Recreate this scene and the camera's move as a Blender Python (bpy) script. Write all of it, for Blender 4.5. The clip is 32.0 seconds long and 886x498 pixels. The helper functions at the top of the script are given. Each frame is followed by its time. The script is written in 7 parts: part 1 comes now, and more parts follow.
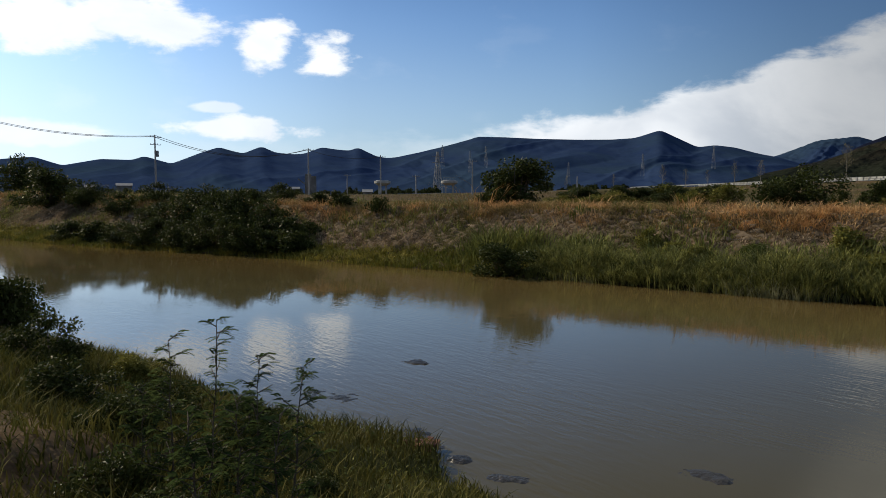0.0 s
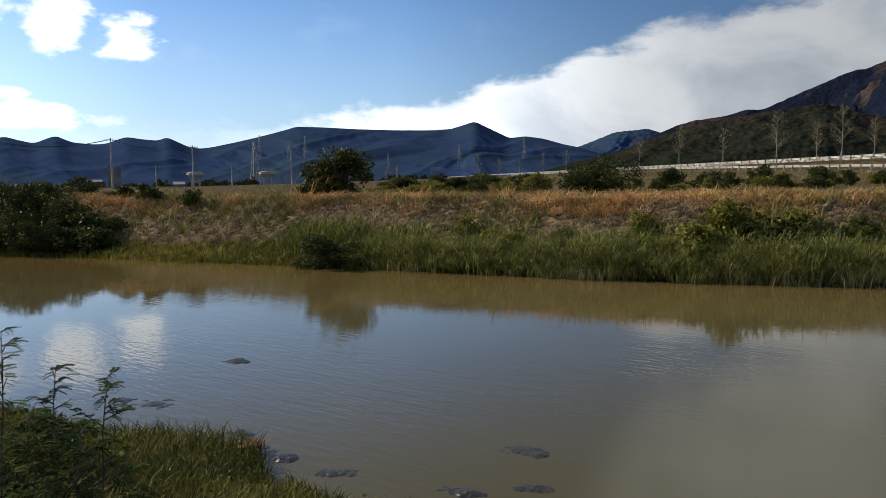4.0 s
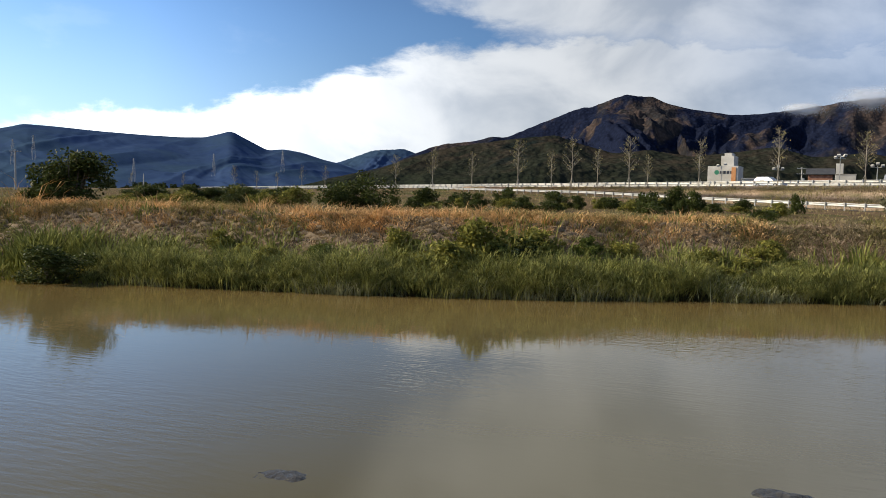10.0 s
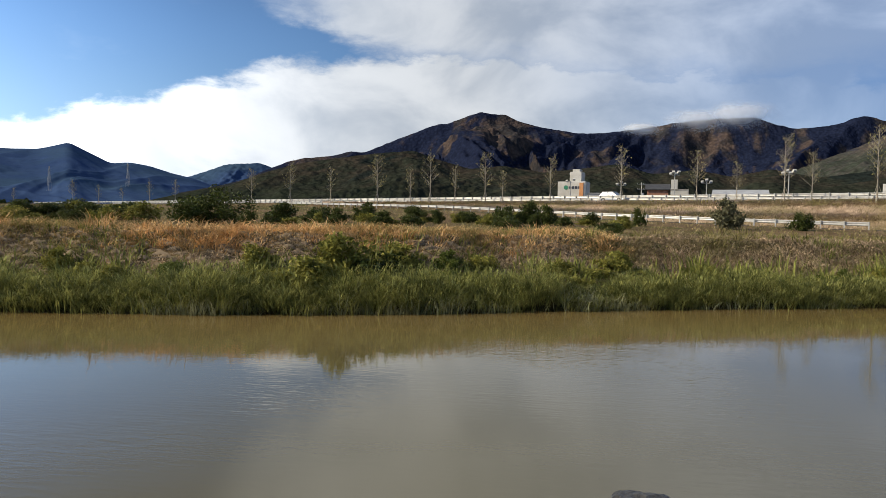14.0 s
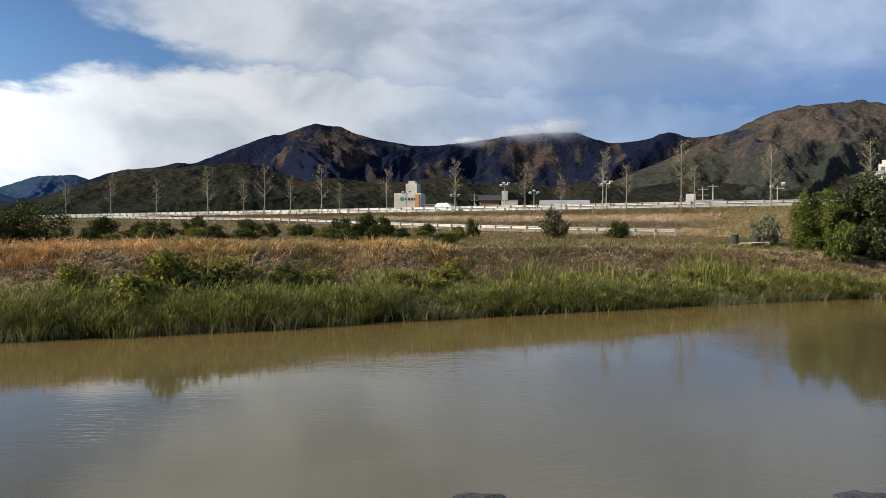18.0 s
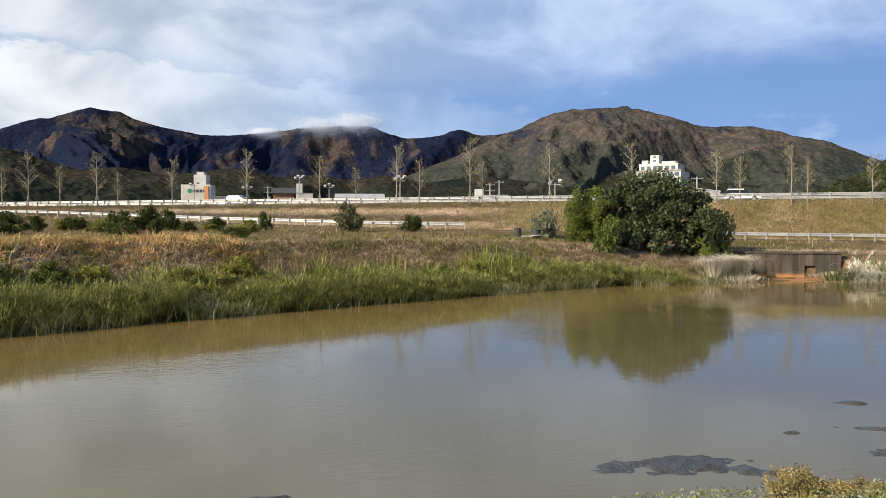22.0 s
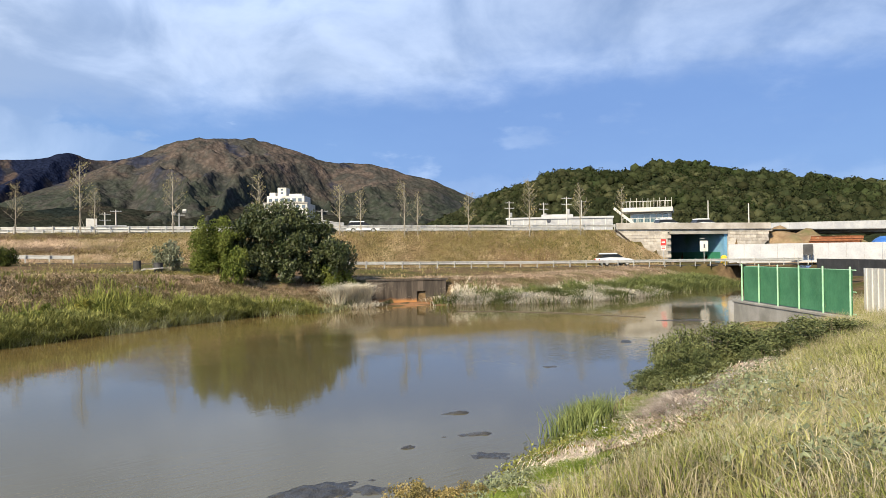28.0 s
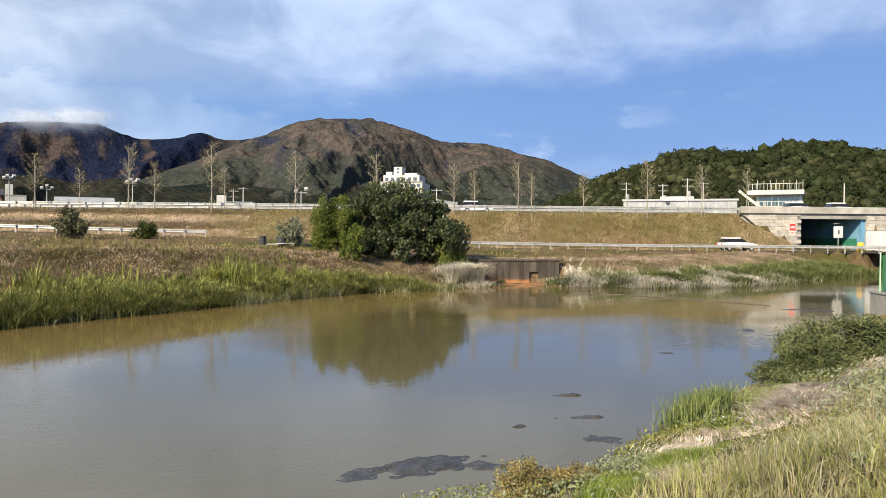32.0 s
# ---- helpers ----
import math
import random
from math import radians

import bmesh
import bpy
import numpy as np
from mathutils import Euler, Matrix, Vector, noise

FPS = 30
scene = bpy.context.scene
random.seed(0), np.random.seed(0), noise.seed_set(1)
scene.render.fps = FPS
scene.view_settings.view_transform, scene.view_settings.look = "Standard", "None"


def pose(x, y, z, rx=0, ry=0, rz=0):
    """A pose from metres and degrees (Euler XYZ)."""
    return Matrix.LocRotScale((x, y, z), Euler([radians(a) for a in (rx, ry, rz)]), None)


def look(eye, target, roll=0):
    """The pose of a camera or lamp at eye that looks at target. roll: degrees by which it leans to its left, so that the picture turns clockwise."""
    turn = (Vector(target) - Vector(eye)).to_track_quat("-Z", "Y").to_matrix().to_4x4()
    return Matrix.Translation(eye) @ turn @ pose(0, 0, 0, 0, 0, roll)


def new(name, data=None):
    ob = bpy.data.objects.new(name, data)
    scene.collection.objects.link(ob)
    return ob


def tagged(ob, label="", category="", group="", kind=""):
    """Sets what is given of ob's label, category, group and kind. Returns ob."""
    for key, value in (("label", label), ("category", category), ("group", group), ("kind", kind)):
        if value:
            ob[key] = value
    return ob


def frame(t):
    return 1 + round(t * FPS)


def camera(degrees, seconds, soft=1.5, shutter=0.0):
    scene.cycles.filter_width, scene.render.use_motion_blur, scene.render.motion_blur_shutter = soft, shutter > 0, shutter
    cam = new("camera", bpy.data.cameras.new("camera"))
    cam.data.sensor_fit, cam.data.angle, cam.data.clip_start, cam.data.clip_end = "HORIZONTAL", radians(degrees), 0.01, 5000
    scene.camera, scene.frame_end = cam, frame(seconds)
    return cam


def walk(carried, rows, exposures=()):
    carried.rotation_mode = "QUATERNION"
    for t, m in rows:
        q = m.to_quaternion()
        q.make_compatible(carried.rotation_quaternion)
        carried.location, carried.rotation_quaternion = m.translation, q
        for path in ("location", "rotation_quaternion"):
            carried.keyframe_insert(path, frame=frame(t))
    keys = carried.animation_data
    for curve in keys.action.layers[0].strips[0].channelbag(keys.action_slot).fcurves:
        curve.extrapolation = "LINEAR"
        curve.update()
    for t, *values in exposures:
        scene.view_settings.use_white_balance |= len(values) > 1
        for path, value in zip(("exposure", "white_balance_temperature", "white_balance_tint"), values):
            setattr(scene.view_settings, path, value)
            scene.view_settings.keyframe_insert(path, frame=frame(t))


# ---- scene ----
# camera: held by hand on the near bank, panning over the river
cam = camera(61.2, 32.0, 0.8)
ROWS = [
    (0, 0.086, -0.335, 3.624, -3.96, -55.07, -0.11),
    (0.5, 0.078, -0.318, 3.62, -3.94, -53.19, -0.14),
    (1, 0.056, -0.296, 3.61, -4.31, -51.27, -0.35),
    (1.5, 0.036, -0.253, 3.606, -4.68, -48.94, -0.64),
    (2, 0.032, -0.23, 3.6, -4.97, -47.13, -0.75),
    (2.5, 0.037, -0.228, 3.599, -4.62, -44.53, -0.98),
    (4.5, 0.064, -0.293, 3.646, -4.87, -40.01, -0.64),
    (5, 0.078, -0.29, 3.652, -4.75, -37.36, -0.6),
    (5.5, 0.061, -0.287, 3.654, -4.74, -35.49, -0.62),
    (6, 0.047, -0.272, 3.65, -4.92, -34.97, -0.38),
    (6.5, 0.036, -0.261, 3.653, -4.73, -33.9, -0.03),
    (7, 0.018, -0.257, 3.644, -4.45, -33.48, 0.32),
    (7.5, -0.002, -0.239, 3.632, -4.3, -32.71, 0.48),
    (8, -0.028, -0.215, 3.629, -4.44, -30.1, 0.53),
    (8.5, -0.052, -0.204, 3.627, -4.54, -29.04, 0.78),
    (9, -0.06, -0.182, 3.622, -4.4, -27.83, 1.01),
    (9.5, -0.081, -0.136, 3.613, -4.05, -25.42, 0.91),
    (10, -0.099, -0.093, 3.61, -3.56, -23.13, 1.31),
    (10.5, -0.12, -0.063, 3.602, -3.16, -20.74, 1.4),
    (11, -0.142, -0.049, 3.586, -3.1, -19.47, 1.36),
    (11.5, -0.156, -0.025, 3.589, -3.11, -18.1, 1.4),
    (12, -0.201, -0.015, 3.62, -2.97, -16.72, 1.31),
    (12.5, -0.208, 0.002, 3.617, -2.79, -14.62, 1.46),
    (13, -0.215, 0.02, 3.612, -2.62, -13.52, 1.1),
    (13.5, -0.218, 0.038, 3.601, -2.3, -12.93, 1.17),
    (14, -0.211, 0.065, 3.595, -2.22, -12.46, 0.98),
    (14.5, -0.19, 0.099, 3.589, -2.17, -10.99, 0.7),
    (15, -0.163, 0.122, 3.586, -1.77, -8.11, 0.85),
    (15.5, -0.14, 0.136, 3.598, -1.43, -5.08, 1.1),
    (17.5, -0.166, 0.013, 3.609, -0.62, -1.56, 0.53),
    (18, -0.181, -0.01, 3.616, -1.22, -0.13, 0.04),
    (18.5, -0.178, -0.034, 3.635, -2.23, 1.69, 0.04),
    (19, -0.164, -0.066, 3.663, -2.42, 3.22, 0.14),
    (19.5, -0.152, -0.077, 3.671, -2.32, 5.55, 0.57),
    (20, -0.151, -0.053, 3.667, -2.09, 6.61, 0.59),
    (20.5, -0.116, -0.034, 3.663, -1.66, 7.71, 0.52),
    (21, -0.087, 0.001, 3.654, -1.68, 10.05, 0.3),
    (21.5, -0.042, 0.034, 3.647, -1.55, 12.37, 0.21),
    (22, -0.004, 0.085, 3.626, -1.72, 15.33, -0.03),
    (22.5, 0.034, 0.138, 3.6, -1.98, 17.07, -0.96),
    (23, 0.089, 0.198, 3.587, -2.02, 18.55, -2.06),
    (23.5, 0.141, 0.239, 3.578, -1.76, 21.47, -1.93),
    (24, 0.162, 0.284, 3.568, -1.84, 24.74, -1.2),
    (24.5, 0.189, 0.305, 3.564, -1.5, 28.63, -1.53),
    (25, 0.22, 0.332, 3.556, -1.38, 32.68, -1.68),
    (25.5, 0.244, 0.348, 3.563, -0.51, 34.57, -1.66),
    (26, 0.272, 0.349, 3.568, -0.17, 37.4, -1.27),
    (26.5, 0.278, 0.346, 3.576, 0.73, 39.93, -0.74),
    (28.5, 0.216, 0.264, 3.598, 0.36, 43.32, -0.82),
    (29, 0.195, 0.244, 3.597, 0.33, 40.37, -0.52),
    (29.5, 0.166, 0.24, 3.6, 0.02, 37.93, -0.06),
    (30, 0.138, 0.237, 3.606, -0.24, 36.02, 0.55),
    (30.5, 0.106, 0.238, 3.593, -0.96, 34.61, 0.85),
    (31, 0.089, 0.235, 3.604, -1.01, 32.57, 0.13),
    (31.5, 0.108, 0.217, 3.609, -0.69, 33.18, 0.48),
    (32, 0.11, 0.219, 3.612, -1.01, 34.53, 0.38),
]
# stops along the pan
walk(cam, [(t, pose(x, y, z, 90 + p, 0, -a) @ pose(0, 0, 0, 0, 0, r)) for t, x, y, z, p, a, r in ROWS],
     exposures=[(0.0, -0.54), (1.5, -0.43), (2.5, -0.32), (5.0, -0.03), (8.0, 0.26), (13.0, 0.37), (18.0, 0.32), (19.5, 0.50), (23.0, 0.74), (26.0, 0.86), (29.0, 0.80), (32.0, 0.82)])

# ---- light: low sun to the left, broken cloud ----
SUN_AZ, SUN_EL = -109.0, 30.0


def heading(az, el=0.0):
    a, e = radians(az), radians(el)
    return Vector((math.sin(a) * math.cos(e), math.cos(a) * math.cos(e), math.sin(e)))


sun = new("sun", bpy.data.lights.new("sun", "SUN"))
sun.data.energy, sun.data.angle, sun.data.color = 5.0, radians(0.6), (1.0, 0.85, 0.61)
sun.matrix_world = look(heading(SUN_AZ, SUN_EL) * 50, (0, 0, 0))


class Nodes:
    """Short way to write node graphs."""

    def __init__(self, tree):
        self.t = tree
        tree.nodes.clear()

    def n(self, kind, ins=(), **props):
        node = self.t.nodes.new(kind)
        for k, v in props.items():
            setattr(node, k, v)
        for k, v in (ins.items() if isinstance(ins, dict) else enumerate(ins)):
            if v is None:
                continue
            if isinstance(v, bpy.types.NodeSocket):
                self.t.links.new(v, node.inputs[k])
            else:
                node.inputs[k].default_value = v
        return node

    def math(self, op, a, b=0.0, c=0.0, clamp=False):
        return self.n("ShaderNodeMath", [a, b, c], operation=op, use_clamp=clamp).outputs[0]

    def step(self, v, a, b):
        return self.n("ShaderNodeMapRange", {0: v, 1: a, 2: b, 3: 0.0, 4: 1.0}, interpolation_type="SMOOTHSTEP").outputs[0]

    def mix(self, f, a, b, blend="MIX"):
        m = self.n("ShaderNodeMix", data_type="RGBA", blend_type=blend)
        for k, v in ((0, f), (6, a), (7, b)):
            if isinstance(v, bpy.types.NodeSocket):
                self.t.links.new(v, m.inputs[k])
            else:
                m.inputs[k].default_value = (*v, 1) if isinstance(v, tuple) and len(v) == 3 else v
        return m.outputs[2]

    def ramp(self, f, stops, interp="LINEAR"):
        r = self.n("ShaderNodeValToRGB", [f])
        r.color_ramp.interpolation = interp
        el = r.color_ramp.elements
        while len(el) < len(stops):
            el.new(0.5)
        for e, (p, c) in zip(el, stops):
            e.position, e.color = p, (*c, 1) if isinstance(c, tuple) else (c, c, c, 1)
        return r.outputs[0]

    def noise(self, vec, scale, detail=4.0, rough=0.55, dist=0.0):
        return self.n("ShaderNodeTexNoise", {"Vector": vec, "Scale": scale, "Detail": detail, "Roughness": rough, "Distortion": dist}).outputs[0]


# sky with cloud banks
world = bpy.data.worlds.new("sky")
scene.world = world
world.use_nodes = True
g = Nodes(world.node_tree)
sky = g.n("ShaderNodeTexSky", sky_type="NISHITA", sun_disc=False, sun_elevation=radians(SUN_EL), sun_rotation=radians(SUN_AZ),
          air_density=1.0, dust_density=0.6, ozone_density=2.0)
co = g.n("ShaderNodeTexCoord").outputs["Generated"]
xyz = g.n("ShaderNodeSeparateXYZ", [co])
AZ = g.math("MULTIPLY", g.math("ARCTAN2", xyz.outputs[0], xyz.outputs[1]), 57.2958)
EL = g.math("MULTIPLY", g.math("ARCSINE", xyz.outputs[2]), 57.2958)
flat = g.n("ShaderNodeCombineXYZ", [g.math("MULTIPLY", AZ, 0.05), g.math("MULTIPLY", EL, 0.11), 0.0]).outputs[0]
big = g.noise(flat, 1.6, 6.0, 0.6, 0.3)
fine = g.noise(flat, 5.0, 8.0, 0.62, 0.2)
puff = g.math("ADD", g.math("MULTIPLY", g.math("SUBTRACT", big, 0.5), 4.0), g.math("MULTIPLY", g.math("SUBTRACT", fine, 0.5), 3.6))
ELN = g.math("ADD", EL, puff)


def along(az_stops, lo, hi):
    """A value that changes with the heading: stops of (azimuth, value)."""
    f = g.n("ShaderNodeMapRange", {0: AZ, 1: -180.0, 2: 180.0}).outputs[0]
    r = g.ramp(f, [((a + 180) / 360, (v - lo) / (hi - lo)) for a, v in az_stops])
    return g.n("ShaderNodeMapRange", {0: r, 1: 0.0, 2: 1.0, 3: lo, 4: hi}).outputs[0]


top = along([(-180, 30), (-100, 4.6), (-60, 4.4), (-53, 5.0), (-46, 5.9), (-40, 7.0), (-35, 8.4), (-30, 10.2), (-24, 11.2), (-19, 12.0), (-12, 12.6), (-5, 12.2), (8, 10.5), (40, 6), (180, 6)], 0, 40)
bank = g.math("MULTIPLY", g.step(g.math("SUBTRACT", top, ELN), -0.5, 0.9), g.step(EL, -3.0, 2.0))
lid = along([(-180, 60), (-70, 60), (-46, 34), (-34, 24), (-27.5, 15.5), (-24, 14.2), (-19, 12.6), (-13, 11.4), (-4, 10.0), (10, 9), (25, 10.5), (40, 12.0), (55, 13.0), (70, 13), (180, 14)], 0, 60)
sheet = g.step(g.math("SUBTRACT", g.math("ADD", EL, g.math("MULTIPLY", puff, 0.8)), lid), along([(-180, -1.5), (-40, -0.4), (-20, -0.5), (-8, -1.5), (180, -1.5)], -2, 0), g.math("ADD", along([(-180, 3.0), (-40, 0.7), (-20, 0.9), (-8, 3.0), (180, 3.0)], 0, 4), g.math("MULTIPLY", g.math("MAXIMUM", g.math("SUBTRACT", EL, 14.0), 0.0), 1.6)))
veil = along([(-180, 0.4), (-95, 0.2), (-28, 0.9), (-10, 0.85), (5, 0.72), (20, 0.66), (35, 0.72), (60, 0.7), (180, 0.6)], 0, 1)
bank_m = g.math("MULTIPLY", bank, along([(-180, 0.2), (-60, 0.12), (-54, 0.35), (-48, 1.0), (-10, 0.95), (0, 0.75), (14, 0.45), (30, 0.12), (180, 0.2)], 0, 1))
sheet_m = g.math("MULTIPLY", sheet, veil)
# single puffs: heading, elevation, half width, half height, density
PUFFS = ((-68.0, 10.9, 2.1, 1.7, 1.0), (-63.9, 10.0, 2.6, 1.6, 1.0), (-76.5, 12.0, 4.5, 1.9, 0.95), (-82.5, 11.2, 4.0, 2.0, 1.0), (-84.5, 14.0, 5.0, 2.0, 0.9), (-70.6, 4.9, 5.5, 0.9, 0.9), (-83.4, 4.3, 4.0, 0.8, 0.7), (-72.0, 6.5, 1.6, 0.35, 0.6),
         (14.5, 10.2, 2.2, 1.1, 0.4), (14.4, 14.4, 2.2, 1.0, 0.4), (8.3, 9.4, 3.0, 2.6, 0.4), (6.8, 16.3, 1.8, 1.4, 0.4), (-0.8, 7.9, 1.9, 0.6, 0.4))
wisps = g.math("MULTIPLY", g.step(g.noise(flat, 3.4, 5.0, 0.55), 0.56, 0.72), along([(-180, 0.2), (-15, 0.0), (0, 0.45), (30, 0.5), (45, 0.25), (60, 0.1), (180, 0.2)], 0, 1))
spots = None
for a, e, w, h, dens in PUFFS:
    r = g.math("SQRT", g.math("ADD", g.math("POWER", g.math("DIVIDE", g.math("SUBTRACT", AZ, a), w), 2.0), g.math("POWER", g.math("DIVIDE", g.math("SUBTRACT", EL, e), h), 2.0)))
    one = g.math("MULTIPLY", g.step(g.math("ADD", r, g.math("MULTIPLY", puff, 0.6)), 1.15, 0.55), dens)
    spots = one if spots is None else g.math("MAXIMUM", spots, one)
cover = g.math("MAXIMUM", g.math("MAXIMUM", bank_m, sheet_m), g.math("MAXIMUM", spots, wisps))
soft_co = g.n("ShaderNodeCombineXYZ", [g.math("MULTIPLY", AZ, 0.05), g.math("MULTIPLY", EL, 0.075), 3.0]).outputs[0]
grey = g.step(g.noise(soft_co, 2.2, 6.0, 0.54, 0.4), 0.34, 0.70)
shadow = along([(-180, 0.5), (-60, 0.25), (-40, 0.45), (-28, 0.62), (-12, 0.62), (0, 0.8), (180, 0.95)], 0, 1)
white = g.mix(g.math("MULTIPLY", g.math("ADD", grey, 0.25), shadow, clamp=True), (9.9, 10.2, 10.5), (4.6, 5.3, 6.3))
white = g.mix(1.0, white, g.mix(g.step(AZ, -12.0, 22.0), (1.0, 1.0, 1.0), (0.84, 0.95, 1.14)), "MULTIPLY")
clear = g.mix(1.0, sky.outputs[0], (0.72, 0.94, 1.22), "MULTIPLY")
# pale haze towards the sun, a slate-blue rain cloud away from it
glare = along([(-180, 1.2), (-105, 3.0), (-85, 2.7), (-62, 1.9), (-45, 1.85), (-30, 1.3), (-15, 1.0), (0, 1.0), (180, 1.0)], 0, 4)
clear = g.mix(g.math("MULTIPLY", g.step(EL, 15.0, 2.0), along([(-180, 0.6), (-90, 0.75), (-60, 0.4), (-40, 0.2), (-20, 0.0), (180, 0.0)], 0, 1)), clear, (7.0, 8.6, 10.2))
slate = g.mix(g.step(ELN, 4.0, 13.0), (2.25, 3.75, 7.0), (1.9, 3.3, 6.6))
clear = g.mix(along([(-180, 0.2), (-20, 0.0), (5, 0.5), (25, 0.75), (45, 0.95), (75, 0.9), (180, 0.2)], 0, 1), clear, slate)
bright = along([(-180, 1.2), (-105, 3.0), (-62, 2.4), (-48, 2.4), (-38, 2.25), (-28, 1.4), (-20, 1.1), (-12, 0.98), (0, 1.0), (180, 1.0)], 0, 4)
glare = g.math("MULTIPLY", glare, g.n("ShaderNodeMapRange", {0: g.step(EL, 12.0, 26.0), 3: 1.0, 4: 0.45}).outputs[0])
out = g.mix(cover, g.mix(1.0, clear, glare, "MULTIPLY"), g.mix(1.0, white, bright, "MULTIPLY"))
# unseen sky above the view, brightened to lift its reflection in the water
high = g.n("ShaderNodeMapRange", {0: g.math("MULTIPLY", g.step(EL, 15.0, 24.0), along([(-180, 0), (-36, 0), (-20, 1), (30, 1), (60, 0), (180, 0)], 0, 1)), 3: 1.0, 4: 1.6}).outputs[0]
out = g.mix(1.0, out, high, "MULTIPLY")
bg = g.n("ShaderNodeBackground", {"Color": out, "Strength": 0.064})
g.n("ShaderNodeOutputWorld", [bg.outputs[0]])


# ---- materials ----
def mat(name, a, b, scale=3.0, rough=0.85, bump=0.3, bscale=30.0, metal=0.0, island=0.0, thing=0.0, c=None, spec=0.3, big=None, trans=0.0, depth=0.05, k=1.0):
    """Two colours mixed at two scales, with relief. island, thing: how far single pieces vary in brightness."""
    spec = min(spec, 0.08) if island and spec <= 0.3 else spec
    a, b, c = (tuple(v * k for v in col) if col else None for col in (a, b, c))
    m = bpy.data.materials.new(name)
    m.use_nodes = True
    g = Nodes(m.node_tree)
    pos = g.n("ShaderNodeNewGeometry").outputs["Position"]
    f = g.noise(pos, scale, 5.0, 0.6)
    col = g.mix(g.step(f, 0.40, 0.61) if island else g.step(f, 0.32, 0.68), a, b)
    if c:
        col = g.mix(g.step(g.noise(pos, big or scale / 9, 3.0), 0.42, 0.66), col, c)
    f2 = g.noise(pos, bscale, 3.0, 0.6)
    col = g.mix(0.55, col, g.mix(f2, (0.35, 0.35, 0.35), (1.0, 1.0, 1.0)), "MULTIPLY") if bump else col
    if island:
        r = g.n("ShaderNodeNewGeometry").outputs["Random Per Island"]
        col = g.mix(1.0, col, g.ramp(r, [(0, 1 - island), (1, 1 + island)]), "MULTIPLY")
        col = g.mix(g.math("MULTIPLY", g.math("FRACT", g.math("MULTIPLY", r, 17.3)), 0.4), col, b)
    if thing:
        r = g.n("ShaderNodeObjectInfo").outputs["Random"]
        col = g.mix(1.0, col, g.ramp(r, [(0, 1 - thing), (1, 1 + thing)]), "MULTIPLY")
    ins = {"Base Color": col, "Roughness": rough, "Metallic": metal, "Specular IOR Level": spec}
    if bump:
        ins["Normal"] = g.n("ShaderNodeBump", {"Strength": bump, "Distance": depth, "Height": f2}).outputs[0]
    p = g.n("ShaderNodeBsdfPrincipled", ins)
    res = p.outputs[0]
    if trans:
        res = g.n("ShaderNodeMixShader", [trans, res, g.n("ShaderNodeBsdfTranslucent", {"Color": col}).outputs[0]]).outputs[0]
    g.n("ShaderNodeOutputMaterial", [res])
    return m


SOIL = mat("soil", (0.10, 0.066, 0.036), (0.21, 0.145, 0.082), 1.1, 0.95, 0.8, 6.0, c=(0.085, 0.085, 0.026), big=0.12, spec=0.05, k=0.95)
REED = mat("reed_blades", (0.048, 0.060, 0.017), (0.250, 0.250, 0.080), 2.2, 0.6, 0, island=0.45, trans=0.3, k=1.28)
DRY = mat("dry_grass", (0.33, 0.19, 0.08), (0.80, 0.52, 0.25), 1.2, 0.8, 0, island=0.28, trans=0.14, c=(0.13, 0.125, 0.048), big=0.22, k=1.05)
DRYR = mat("russet_grass", (0.16, 0.117, 0.076), (0.49, 0.375, 0.25), 1.6, 0.8, 0, island=0.28, trans=0.2, c=(0.12, 0.115, 0.028), big=0.25, k=1.05)
GOLD = mat("golden_grass", (0.29, 0.215, 0.125), (0.56, 0.44, 0.285), 0.7, 0.8, 0, island=0.10, trans=0.14, c=(0.27, 0.22, 0.095), big=0.16, k=1.1)
REEDG = mat("grey_reed", (0.065, 0.085, 0.028), (0.19, 0.21, 0.075), 0.9, 0.6, 0, island=0.4, trans=0.2, k=1.0)
STRAW = mat("straw", (0.36, 0.31, 0.19), (0.62, 0.56, 0.38), 0.5, 0.8, 0, island=0.4, trans=0.2, k=0.68)
GRASS = mat("meadow_grass", (0.15, 0.18, 0.038), (0.45, 0.445, 0.17), 0.9, 0.6, 0, island=0.45, trans=0.2, k=0.76)
GRASSD = mat("shore_grass", (0.055, 0.068, 0.016), (0.20, 0.205, 0.056), 2.4, 0.6, 0, island=0.4, trans=0.25, k=1.2)
LEAF = mat("leaves", (0.038, 0.055, 0.013), (0.088, 0.105, 0.028), 1.5, 0.5, 0, island=0.45, trans=0.2, spec=0.12, k=0.78)
LEAFL = mat("light_leaves", (0.085, 0.115, 0.02), (0.16, 0.185, 0.045), 0.6, 0.5, 0, island=0.4, trans=0.2, spec=0.12, k=0.78)
LEAFS = mat("silver_leaves", (0.15, 0.165, 0.10), (0.27, 0.28, 0.19), 0.6, 0.6, 0, island=0.3, trans=0.2, spec=0.12, k=0.78)
LEAFY = mat("sapling_leaves", (0.18, 0.175, 0.07), (0.36, 0.31, 0.14), 0.3, 0.6, 0, island=0.4, trans=0.2, spec=0.12, k=0.78)
BARK = mat("bark", (0.13, 0.10, 0.075), (0.24, 0.20, 0.15), 6.0, 0.9, 0.6, 40.0, k=0.78)
BARKL = mat("pale_bark", (0.30, 0.27, 0.22), (0.44, 0.40, 0.33), 4.0, 0.9, 0.4, 30.0, k=0.85)
ASPHALT = mat("asphalt", (0.05, 0.05, 0.05), (0.09, 0.088, 0.085), 2.0, 0.9, 0.3, 60.0, k=0.78)
